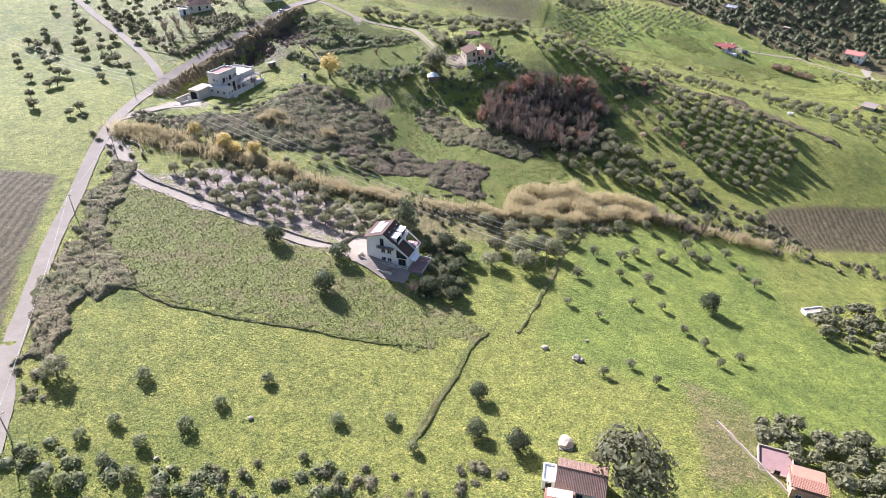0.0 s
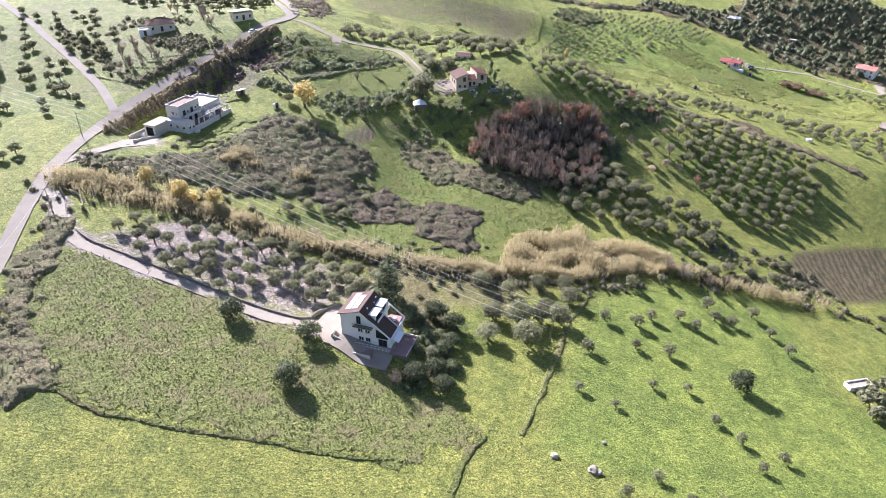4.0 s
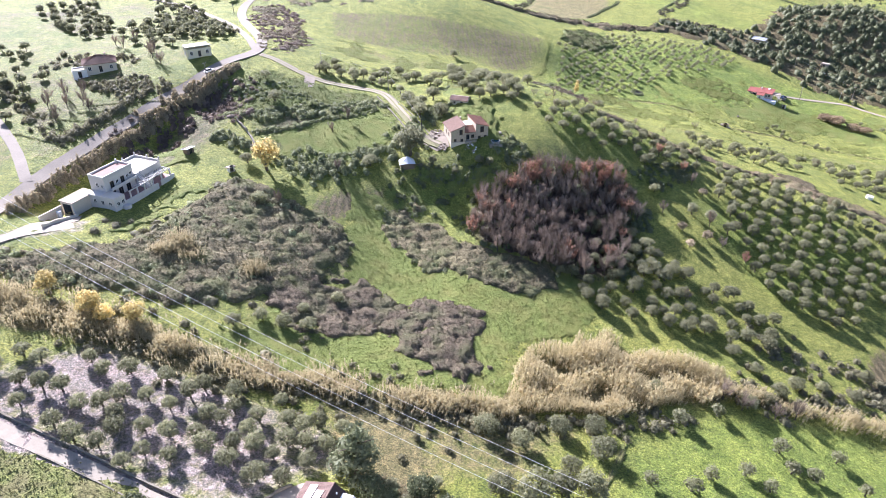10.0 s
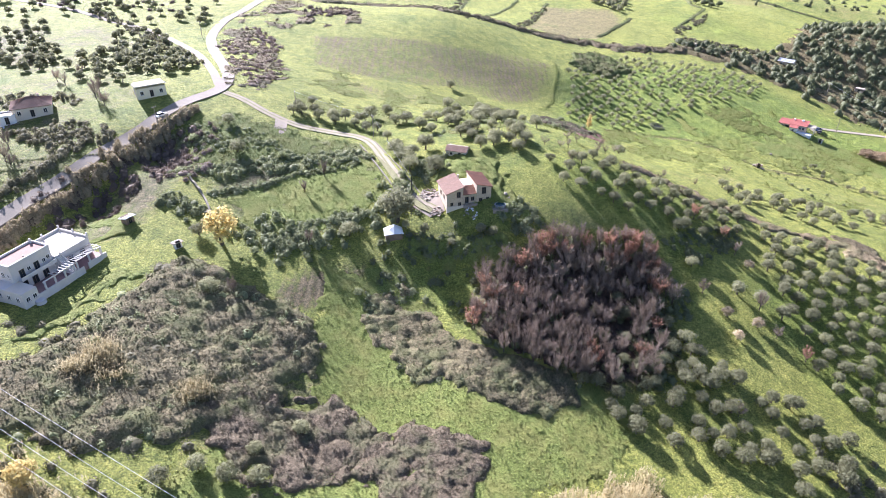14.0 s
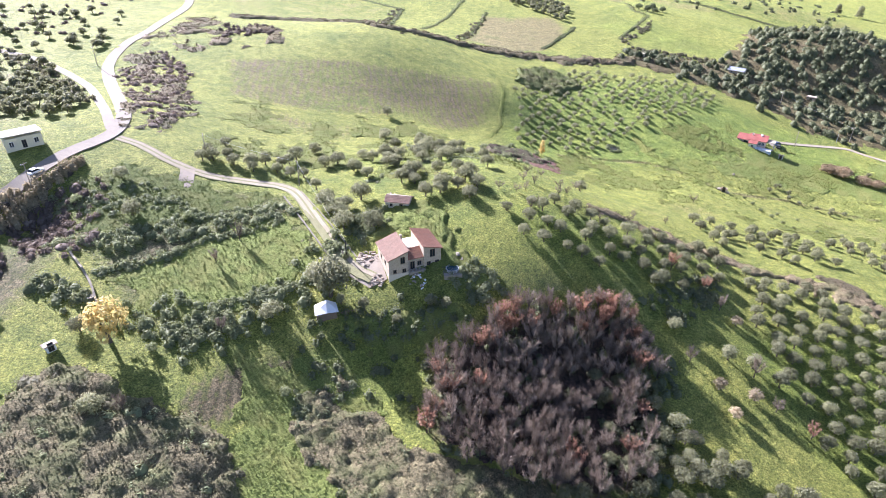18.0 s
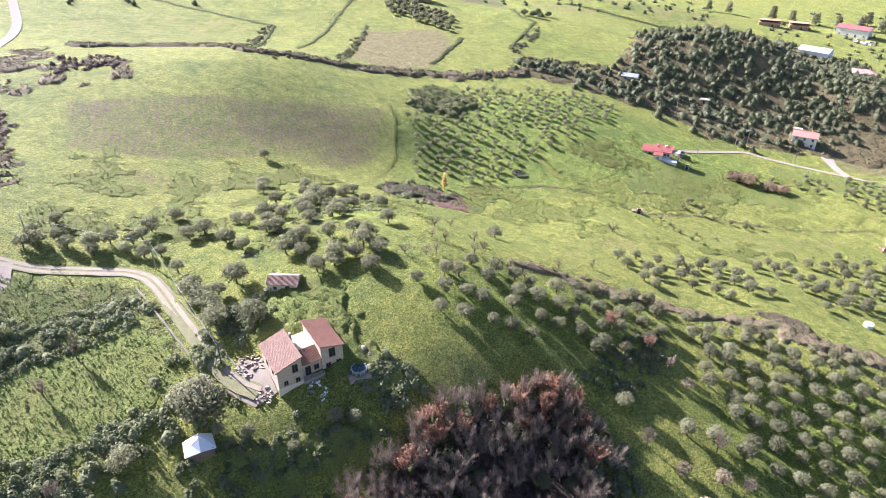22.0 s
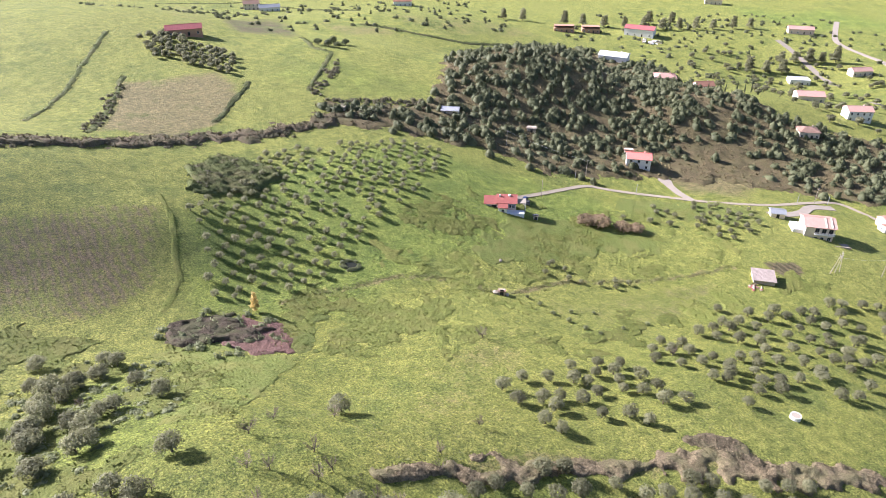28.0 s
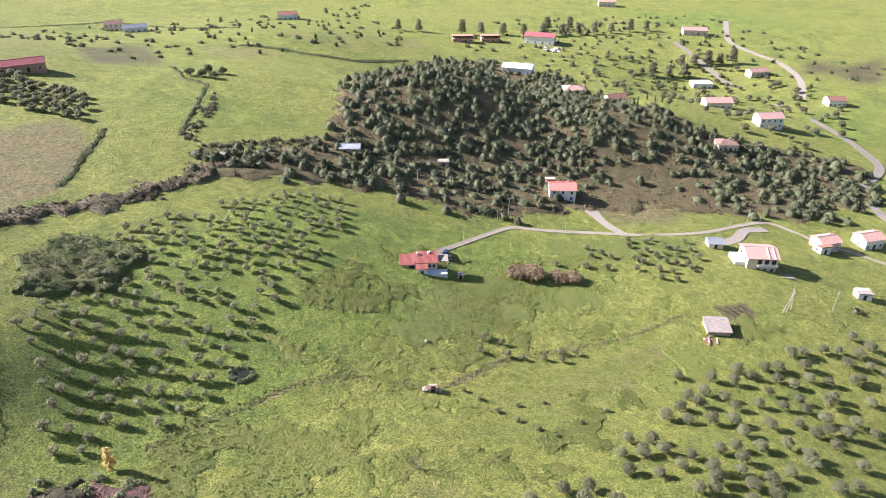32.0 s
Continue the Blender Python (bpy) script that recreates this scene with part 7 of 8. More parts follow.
    # the far wing with its broad sunlit roof terrace
    wing = part("wing_wall", box(11.0, 21.3, -0.4, 9.9, -1.5, 4.4), OLD_WHITE, top)
    part("wing_roof", box(11.1, 21.2, -0.3, 9.8, 4.4, 4.46), CREAM_WALL, wing, "pale sunlit terrace roof")
    part("wing_parapet", box(11.0, 21.4, 9.7, 10.0, 4.46, 5.1), OLD_WHITE, wing)
    part("wing_parapet", box(21.1, 21.4, -0.4, 9.7, 4.46, 5.1), OLD_WHITE, wing)
    for x, y in ((11.2, 9.85), (16.2, 9.85), (21.25, 9.85), (21.25, 4.6), (21.25, -0.3)):
        part("pillar", box(x - 0.2, x + 0.2, y - 0.2, y + 0.2, 5.1, 5.9, 0.03), OLD_WHITE, wing)
    stair = part("outside_stairs", bmesh.new(), OLD_WHITE, top)
    for i in range(14):
        part("step", box(11.2, 12.4, -4.8 + i * 0.33, -4.47 + i * 0.33, -1.0, 0.1 + (i + 1) * 0.31), OLD_WHITE, stair)
    part("stair_wall", prism([(-4.9, 0.1), (-0.2, 4.4), (-0.2, 5.1), (-4.9, 1.0)], 0, 0.2), OLD_WHITE, top).matrix_local = pose(12.65, 0, 0, 0, 0, 90)
    perg = part("pergola", box(13.2, 21.0, -4.3, -4.1, 2.5, 2.7), OLD_WHITE, top, "white timber pergola")
    for x in (13.4, 17.1, 20.8):
        part("post", box(x - 0.2, x + 0.2, -4.4, -4.0, -1.4, 2.5, 0.02), OLD_WHITE, perg)
    for i in range(12):
        x = 13.3 + i * 0.69
        part("slat", box(x - 0.07, x + 0.07, -4.7, -0.42, 2.7, 2.84), OLD_WHITE, perg)
    for y in (-3.0, -1.8):
        part("slat", box(13.0, 21.2, y - 0.06, y + 0.06, 2.84, 2.92), OLD_WHITE, perg)
    part("terrace_floor", box(12.5, 21.6, -4.6, -0.4, -1.8, 0.05), TERRACOTTA, perg)
    part("low_wall", box(16.0, 21.8, -4.9, -4.6, -2.2, 0.75), OLD_WHITE, perg)
    for x in (15.0, 18.6):
        window(wing, x, -0.4, 0.1, 1.4, 2.2, 0, WOOD, "terrace_door", sill=False)
    # the lean-to garage towards the drive
    g = part("garage", box(-8.8, -2.8, 4.7, 9.6, -2.4, 2.6), CREAM_WALL, top)
    part("garage_roof", box(-9.1, -0.1, 4.4, 9.9, 2.6, 2.78), CONCRETE, g)
    part("garage_door", box(-8.85, -8.8, 5.6, 8.8, -1.4, 1.9), DARK_GLASS_AND_SHADE, g)
    part("post", box(-9.0, -8.7, 4.5, 4.8, -2.4, 2.6), OLD_WHITE, g)
    part("garden_wall", box(-16.5, -9.0, 9.4, 9.8, -2.0, 1.2), CREAM_WALL, g)
    part("bin", box(-11.5, -10.4, 8.0, 9.0, -2.0, 0.4, 0.05), WHITE_SHEET, g)


build_villa()
simple_house("garden_shed", -78.6, 301.4, 60, 2.6, 2.2, 1.7, "mono", WOOD, WHITE_SHEET, "small dark garden shed with a pale roof", 0.4, windows=1, category="shed", chimney=False)
simple_house("white_hut", -62.3, 291.7, 40, 2.0, 1.6, 1.3, "mono", WHITE_WALL, CONCRETE, "small white block hut in the garden grass", 0.3, windows=1, category="hut", chimney=False)


# ---- the stone house on the hilltop ----
def build_stone_house():
    top = house_base("stone_house", 11.0, 308.2, 15, "old stone farmhouse with red tiled wings", "house", 1.5)
    back = 9.2
    part("left_wing", prism([(0, -4.2), (5.0, -4.2), (5.0, 6.3), (0, 4.6)], 0, back), STONE, top, "cream and rubble stone wing")
    roof_plane(top, (-0.45, back + 0.4, 4.55), (-0.45, -0.5, 4.55), (5.2, -0.5, 6.47), (5.2, back + 0.4, 6.47), TILE_OLD, label="weathered mottled clay tile slope")
    part("middle_wall", box(5.0, 9.3, 0.9, back, -4.2, 3.3), STONE, top)
    part("middle_terrace", box(5.05, 9.25, 3.7, back - 0.1, 3.3, 4.4), CREAM_WALL, top, "pale flat roof terrace")
    roof_plane(top, (5.02, 0.5, 3.25), (9.28, 0.5, 3.25), (9.28, 3.7, 4.75), (5.02, 3.7, 4.75), TILE_RED, label="newer dark red tile slope")
    part("right_wing", prism([(9.3, -4.2), (13.9, -4.2), (13.9, 5.0), (9.3, 6.2)], 0.6, back + 0.8), STONE, top)
    roof_plane(top, (14.3, 0.2, 4.95), (14.3, back + 1.2, 4.95), (9.1, back + 1.2, 6.35), (9.1, 0.2, 6.35), TILE_RED, label="red clay tile slope")
    part("porch_floor", box(5.0, 9.3, -0.6, 0.9, -4.2, 0.2), CONCRETE, top)
    railing(top, 5.1, 9.2, -0.5, 0.2, 0.9, material=GREY_METAL)
    annex = part("annex", box(13.9, 16.2, 4.5, 9.0, -2.0, 2.6), STONE, top)
    roof_plane(annex, (16.6, 4.2, 2.5), (16.6, 9.3, 2.5), (13.9, 9.3, 3.2), (13.9, 4.2, 3.2), TILE_RED)
    for x, z, w, h in ((3.6, 3.0, 1.0, 1.7), (1.5, 0.6, 0.7, 0.9), (3.9, 0.4, 0.8, 0.9)):
        window(top, x, 0, z, w, h, 0, WOOD)
    for x, z, w, h in ((11.6, 2.9, 1.2, 2.0), (10.6, 0.3, 0.9, 1.2), (12.8, 0.3, 0.9, 1.2)):
        window(top, x, 0.6, z, w, h, 0, WOOD)
    window(top, 6.4, 0.9, 0.2, 1.0, 2.1, 0, WOOD, "door", sill=False)
    window(top, 8.2, 0.9, 1.0, 0.9, 1.1, 0, WOOD)
    for y in (2.8, 6.0):
        window(top, 0, y, 2.0, 0.8, 1.1, 270, WOOD)
    part("plinth", box(-0.15, 5.1, -0.15, 0, -4.2, 0.3), CREAM_WALL, top)
    steps = part("outside_steps", bmesh.new(), CONCRETE, top)
    for i in range(7):
        part("step", box(8.2, 9.3, -2.6 + i * 0.3, -2.3 + i * 0.3, -4.2, -1.4 + i * 0.22), CONCRETE, steps)
    part("chimney", box(5.3, 5.8, 6.8, 7.3, 4.4, 6.9, 0.03), STONE, top)


build_stone_house()


def build_pool():
    top = house_base("round_pool", 26.8, 309.6, 0, "round grey frame pool with dark water", "pool", 0.2)
    bm = bmesh.new()
    sides = 28
    rings = [(1.52, -1.2), (1.56, 0.65), (1.56, 0.75), (1.46, 0.75), (1.44, 0.5)]
    vs = [[bm.verts.new((r * math.cos(6.2832 * k / sides), r * math.sin(6.2832 * k / sides), z)) for k in range(sides)] for r, z in rings]
    for a, b in zip(vs, vs[1:]):
        for k in range(sides):
            bm.faces.new((a[k], a[(k + 1) % sides], b[(k + 1) % sides], b[k]))
    part("wall", bm, GREY_METAL, top)
    part("water", drum(0, 0, 0.4, 0.5, 1.45, 28), WATER, top)
    for k in range(12):
        a = 6.2832 * k / 12
        part("post", drum(1.62 * math.cos(a), 1.62 * math.sin(a), -1.0, 0.72, 0.05, 6), WHITE_SHEET, top)
    part("deck", box(-2.3, 2.1, -2.4, 2.6, -1.6, -0.05), CONCRETE, top)


build_pool()


def build_hut():
    top = house_base("ruined_hut", 15.4, 336.4, -20, "small roofless-edged stone hut with broken tiles", "hut", -0.8)
    part("wall", prism([(-2.2, -1), (2.2, -1), (2.2, 2.2), (0.4, 3.2), (-2.2, 2.3)], -3.4, 3.4), CREAM_WALL, top).matrix_local = pose(0, 0, 0, 0, 0, 90)
    roof_plane(top, (-3.6, -2.5, 2.15), (3.6, -2.5, 2.15), (3.6, -0.3, 3.3), (-3.6, -0.3, 3.3), TILE_OLD)
    roof_plane(top, (3.6, 2.5, 2.1), (-0.6, 2.5, 2.1), (-0.6, -0.3, 3.3), (3.6, -0.3, 3.3), TILE_OLD)
    window(top, 1.2, -2.2, 0.0, 0.8, 1.7, 0, WOOD, "door", sill=False)
    window(top, -1.6, -2.2, 0.9, 0.6, 0.6, 0, WOOD)
    part("broken_wall", prism([(0, -0.4), (0, 2.6), (0.7, 1.9), (1.4, 2.4), (2.2, 1.0), (3.0, 1.2), (3.0, -0.4)], 2.0, 2.5), STONE, top).matrix_local = pose(-3.3, 0.2, 0)


build_hut()


def build_tarp_shed():
    top = house_base("tarpaulin_shed", -4.6, 302.4, 10, "makeshift shed under a white tarpaulin", "shed")
    part("wall", box(-2.4, 2.4, -1.6, 1.6, -1.0, 1.5), WOOD, top)
    bm = bmesh.new()
    pts = [bm.verts.new(p) for p in ((-2.8, -1.9, 1.4), (0, -1.9, 1.6), (2.8, -1.8, 1.3), (2.7, 1.9, 1.6), (0.4, 1.8, 2.9), (-2.6, 1.9, 1.7), (0.2, 0.2, 3.3), (-1.3, 0.0, 2.4), (1.5, 0.1, 2.3))]
    for f in ((0, 1, 7), (1, 6, 7), (1, 8, 6), (1, 2, 8), (2, 3, 8), (3, 4, 8), (4, 6, 8), (4, 7, 6), (4, 5, 7), (5, 0, 7)):
        bm.faces.new([pts[i] for i in f])
    part("tarpaulin", bm, WHITE_SHEET, top)
    for i in range(6):
        part("post", box(2.7 + i * 0.8, 2.8 + i * 0.8, -1.7, -1.6, -0.8, 1.1), WOOD, top)
    part("rail", box(2.6, 7.0, -1.7, -1.64, 0.9, 1.0), WOOD, top)


build_tarp_shed()


# ---- farmhouses to the south, seen from above ----
simple_house("tiled_farmhouse", 26.0, 82.0, -16, 8.5, 6.5, 3.2, "gable", CREAM_WALL, TILE_OLD, "cream farmhouse with old clay tile roofs", 1.6)
simple_house("tiled_annex", 21.0, 76.8, -12, 4.6, 4.0, 2.6, "mono", CREAM_WALL, TILE_RED, "low annex with a red tiled lean-to roof", 0.9, windows=1, category="annex", chimney=False)
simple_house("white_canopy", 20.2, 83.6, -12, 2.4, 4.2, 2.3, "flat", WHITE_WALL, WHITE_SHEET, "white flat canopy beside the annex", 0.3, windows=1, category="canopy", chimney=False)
simple_house("unfinished_house", 71.8, 85.6, -22, 6.0, 5.6, 3.4, "mono", BRICK_RAW, TILE_RED, "unfinished block house with a red sloping roof", 1.0, windows=2, chimney=False)
simple_house("terrace_house", 69.6, 93.4, -22, 6.8, 7.4, 0.7, "flat", CONCRETE, TERRACOTTA, "red tiled roof terrace with a low parapet", 0.3, windows=1, category="terrace", chimney=False)
simple_house("white_ruin", 118.6, 168.4, 10, 7.0, 2.6, 1.6, "flat", WHITE_WALL, CONCRETE, "low white ruined outbuilding among olives", 0.3, windows=2, category="ruin", chimney=False)

# ---- houses beside the upper road ----
simple_house("hipped_house", -125.5, 352.5, 25, 11.5, 9.0, 3.2, "hip", CREAM_WALL, TILE_OLD, "white house with a broad pale tiled roof", 2.2, rows=1)
simple_house("house_porch", -131.0, 346.5, 25, 5.0, 5.0, 2.4, "flat", WHITE_WALL, CONCRETE, "flat-roofed porch beside the white house", 0.3, windows=1, category="porch", chimney=False)
simple_house("yellow_house", -90.5, 364.0, 32, 9.5, 6.0, 3.2, "mono", surface("yellow_plaster", (0.70, 0.64, 0.48), 0.85, 0.08, 0.4, 9.0, 0.1, 0.01), surface("pale_yellow_roof", (0.62, 0.58, 0.46), 0.8, 0.1, 0.5, 6.0, 0.1, 0.01), "pale yellow box-like house beside the road", 0.8, rows=1, chimney=False)


# ---- the cottage, the pink-roofed house and the farm road ----
def build_cottage():
    top = house_base("red_roofed_cottage", 192.0, 448.4, -40, "low pink cottage under several red roofs", "cottage", 0.2)
    part("wall", box(-3.2, 4.2, -2.6, 2.6, -2.0, 2.9), PINK_WALL, top)
    roof_plane(top, (-3.7, -3.0, 2.85), (4.7, -3.0, 2.85), (4.7, 2.9, 4.1), (-3.7, 2.9, 4.1), CLAY_CRIMSON, 0.3)
    b = part("west_block", box(-8.2, -3.2, -2.8, 1.9, -2.2, 2.6), PINK_WALL, top)
    roof_plane(b, (-8.6, -3.2, 2.5), (-2.9, -3.2, 2.5), (-2.9, 2.2, 3.6), (-8.6, 2.2, 3.6), CLAY_CRIMSON, 0.3)
    c = part("front_block", box(-2.6, 0.8, -5.4, -2.6, -2.2, 2.2), WHITE_WALL, top)
    roof_plane(c, (-2.9, -5.8, 2.15), (1.1, -5.8, 2.15), (1.1, -2.7, 2.8), (-2.9, -2.7, 2.8), CLAY_CRIMSON, 0.3)
    part("canopy", box(4.2, 8.2, -1.8, 2.6, 2.5, 2.66), CONCRETE, top)
    for x, y in ((8.0, -1.6), (8.0, 2.4)):
        part("post", box(x - 0.1, x + 0.1, y - 0.1, y + 0.1, -1.2, 2.5), WHITE_WALL, top)
    part("terrace", box(0.8, 7.6, -5.6, -2.6, -2.4, -0.1), WHITE_SHEET, top, "white sunlit terrace slab")
    part("chimney", box(-2.6, -2.0, 1.0, 1.6, 3.0, 4.7, 0.03), WHITE_WALL, top)
    part("tank", drum(1.6, 1.8, 3.7, 4.5, 0.5, 12), WHITE_SHEET, top)
    for x in (1.8, 3.2):
        window(top, x, -2.6, 0.9, 1.0, 1.2, 0)
    window(b, -6.8, -2.8, 0.6, 1.0, 1.1, 0)
    part("pane", box(-5.4, -3.4, -2.83, -2.78, 0.0, 2.0), DARK_GLASS_AND_SHADE, b)
    window(c, -0.9, -5.4, 0.4, 0.9, 1.0, 0)


build_cottage()
simple_house("water_hut", 199.3, 438.0, -40, 1.7, 1.7, 1.4, "mono", WHITE_WALL, CONCRETE, "small white block hut in the grass", 0.3, windows=1, category="hut", chimney=False)
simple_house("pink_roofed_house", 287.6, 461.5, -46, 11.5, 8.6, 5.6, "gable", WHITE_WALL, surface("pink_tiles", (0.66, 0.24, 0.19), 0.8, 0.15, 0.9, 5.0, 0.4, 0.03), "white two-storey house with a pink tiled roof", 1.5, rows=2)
simple_house("pink_house_annex", 291.5, 471.0, -46, 4.4, 3.4, 3.2, "mono", CREAM_WALL, TILE_RED, "small annex with a red lean-to roof", 0.7, windows=1, category="annex", chimney=False)


def build_orange_house():
    top = house_base("orange_roofed_house", 301.0, 377.5, -48, "large cream house with orange roof and loggias", "house", 0.2)
    part("wall", box(-5.4, 5.6, -5.2, 5.2, -2.6, 5.4), CREAM_WALL, top)
    roof_plane(top, (-6.0, -5.8, 5.35), (6.2, -5.8, 5.35), (6.2, 0, 7.4), (-6.0, 0, 7.4), TILE_ORANGE, 0.3)
    roof_plane(top, (6.2, 5.8, 5.35), (-6.0, 5.8, 5.35), (-6.0, 0, 7.4), (6.2, 0, 7.4), TILE_ORANGE, 0.3)
    part("gable", prism([(-5.2, 5.4), (5.2, 5.4), (0, 7.25)], -5.4, 5.6), CREAM_WALL, top).matrix_local = pose(0, 0, 0, 0, 0, 90)
    ridge_cap(top, (-6.0, 0, 7.45), (6.2, 0, 7.45), TILE_ORANGE)
    for x in (2.2, 4.4):
        part("roof_rib", box(x - 0.25, x + 0.25, -5.7, -0.2, 0, 0.35), CREAM_WALL, top).matrix_local = pose(0, 0, 7.35, 19.4, 0, 0)
    loggia = part("loggia", box(-2.0, 5.6, -6.4, -5.2, 2.3, 2.5), WHITE_WALL, top)
    railing(loggia, -2.0, 5.6, -6.35, 2.5, 0.95)
    for x in (-1.0, 1.6, 4.2):
        window(top, x, -5.2, 2.6, 1.4, 2.1, 0, WOOD, "loggia_door", sill=False)
        window(top, x, -5.2, -0.4, 1.2, 1.4, 0)
    for y in (-2.5, 2.5):
        for z in (0.3, 3.2):
            window(top, 5.6, y, z, 1.1, 1.4, 90)
            window(top, -5.4, y, z, 1.1, 1.4, 270)
    deck = part("white_terrace", box(-9.4, -5.4, -3.4, 4.0, -2.6, 2.4), WHITE_WALL, top)
    railing(deck, -9.3, -5.5, -3.3, 2.4, 0.95)
    part("carport", box(-9.8, -5.6, -7.0, -3.4, 0.6, 0.8), CONCRETE, top)
    for x in (-9.5, -6.0):
        part("post", box(x - 0.12, x + 0.12, -6.9, -6.66, -2.4, 0.6), WHITE_WALL, top)
    base = part("terrace_wall", box(-6.0, 12.0, -9.2, -8.9, -2.8, -0.4), CONCRETE, top)
    part("terrace_floor", box(-5.8, 11.8, -8.9, -5.2, -2.8, -1.0), CONCRETE, base)


build_orange_house()


def build_ruin_shed():
    top = house_base("ruined_shed", 246.8, 367.2, -48, "half-collapsed stone shed under mottled grey roof", "shed", -0.7)
    part("wall", box(-3.6, 3.6, -3.2, 3.2, -1.8, 2.4), STONE, top)
    roof_plane(top, (-4.0, -3.7, 2.3), (4.0, -3.7, 2.3), (4.0, 3.6, 3.2), (-4.0, 3.6, 3.2), surface("mottled_roof", (0.34, 0.28, 0.24), 0.9, 0.4, 0.7, 4.0, 0.5, 0.04, stain=(0.16, 0.13, 0.11)), 0.3)
    # the wall is closed here; a dark sheet gives the shade of an open side
    part("opening_shade", box(3.6, 3.63, -2.2, 1.6, -0.6, 1.8), DARK_GLASS_AND_SHADE, top)
    rng = random.Random(4)
    for i in range(16):
        p = part("plank", box(-1.4, 1.4, -0.08, 0.08, 0, 0.06), RED_PAINT if i % 3 == 0 else WOOD, top)
        p.matrix_local = pose(-5.4 + rng.uniform(-1.2, 1.2), rng.uniform(-3, 3), rng.uniform(-0.2, 0.8), rng.uniform(-14, 14), rng.uniform(-14, 14), rng.uniform(0, 180))


build_ruin_shed()
simple_house("grey_shed", 301.5, 395.0, -48, 5.6, 5.0, 2.5, "gable", CREAM_WALL, GREY_METAL, "small shed with a grey sheet roof", 0.8, windows=1, category="shed", chimney=False)
simple_house("roadside_house", 349.5, 367.5, -30, 9.0, 7.5, 4.2, "gable", PINK_WALL, TILE_ORANGE, "pink roadside house with faded orange tiles", 1.6)
simple_house("roadside_annex", 343.5, 366.5, -30, 5.0, 4.6, 3.0, "mono", WHITE_WALL, TILE_RED, "white annex with a red lean-to roof", 0.8, windows=1, category="annex", chimney=False)
simple_house("white_roadside_house", 371.0, 356.5, -30, 9.5, 8.0, 4.6, "gable", WHITE_WALL, TILE_ORANGE, "white house with orange tiled roof by the road", 1.7)
simple_house("white_shed", 315.5, 342.5, -50, 5.0, 4.0, 2.4, "mono", WHITE_WALL, CONCRETE, "small white shed with a grey roof", 0.6, windows=1, category="shed", chimney=False)
simple_house("greenhouse", 308.0, 324.0, -50, 10.0, 5.0, 2.2, "gable", WHITE_SHEET, WHITE_SHEET, "white plastic greenhouse among olive trees", 1.0, windows=1, category="greenhouse", chimney=False)
simple_house("stone_barn", 222.5, 529.5, -44, 8.5, 6.0, 2.8, "gable", STONE, GREY_METAL, "grey stone barn below the wooded hill", 1.0, windows=2, category="barn", chimney=False)
simple_house("wood_shed", 257.1, 506.5, -44, 4.6, 4.0, 2.2, "mono", STONE, CONCRETE, "small stone shed in the trees", 0.6, windows=1, category="shed", chimney=False)
simple_house("stone_shed", 170, 545, -44, 4.0, 3.4, 1.8, "flat", STONE, STONE, "ruined stone shed at the field corner", 0.3, windows=1, category="shed", chimney=False)

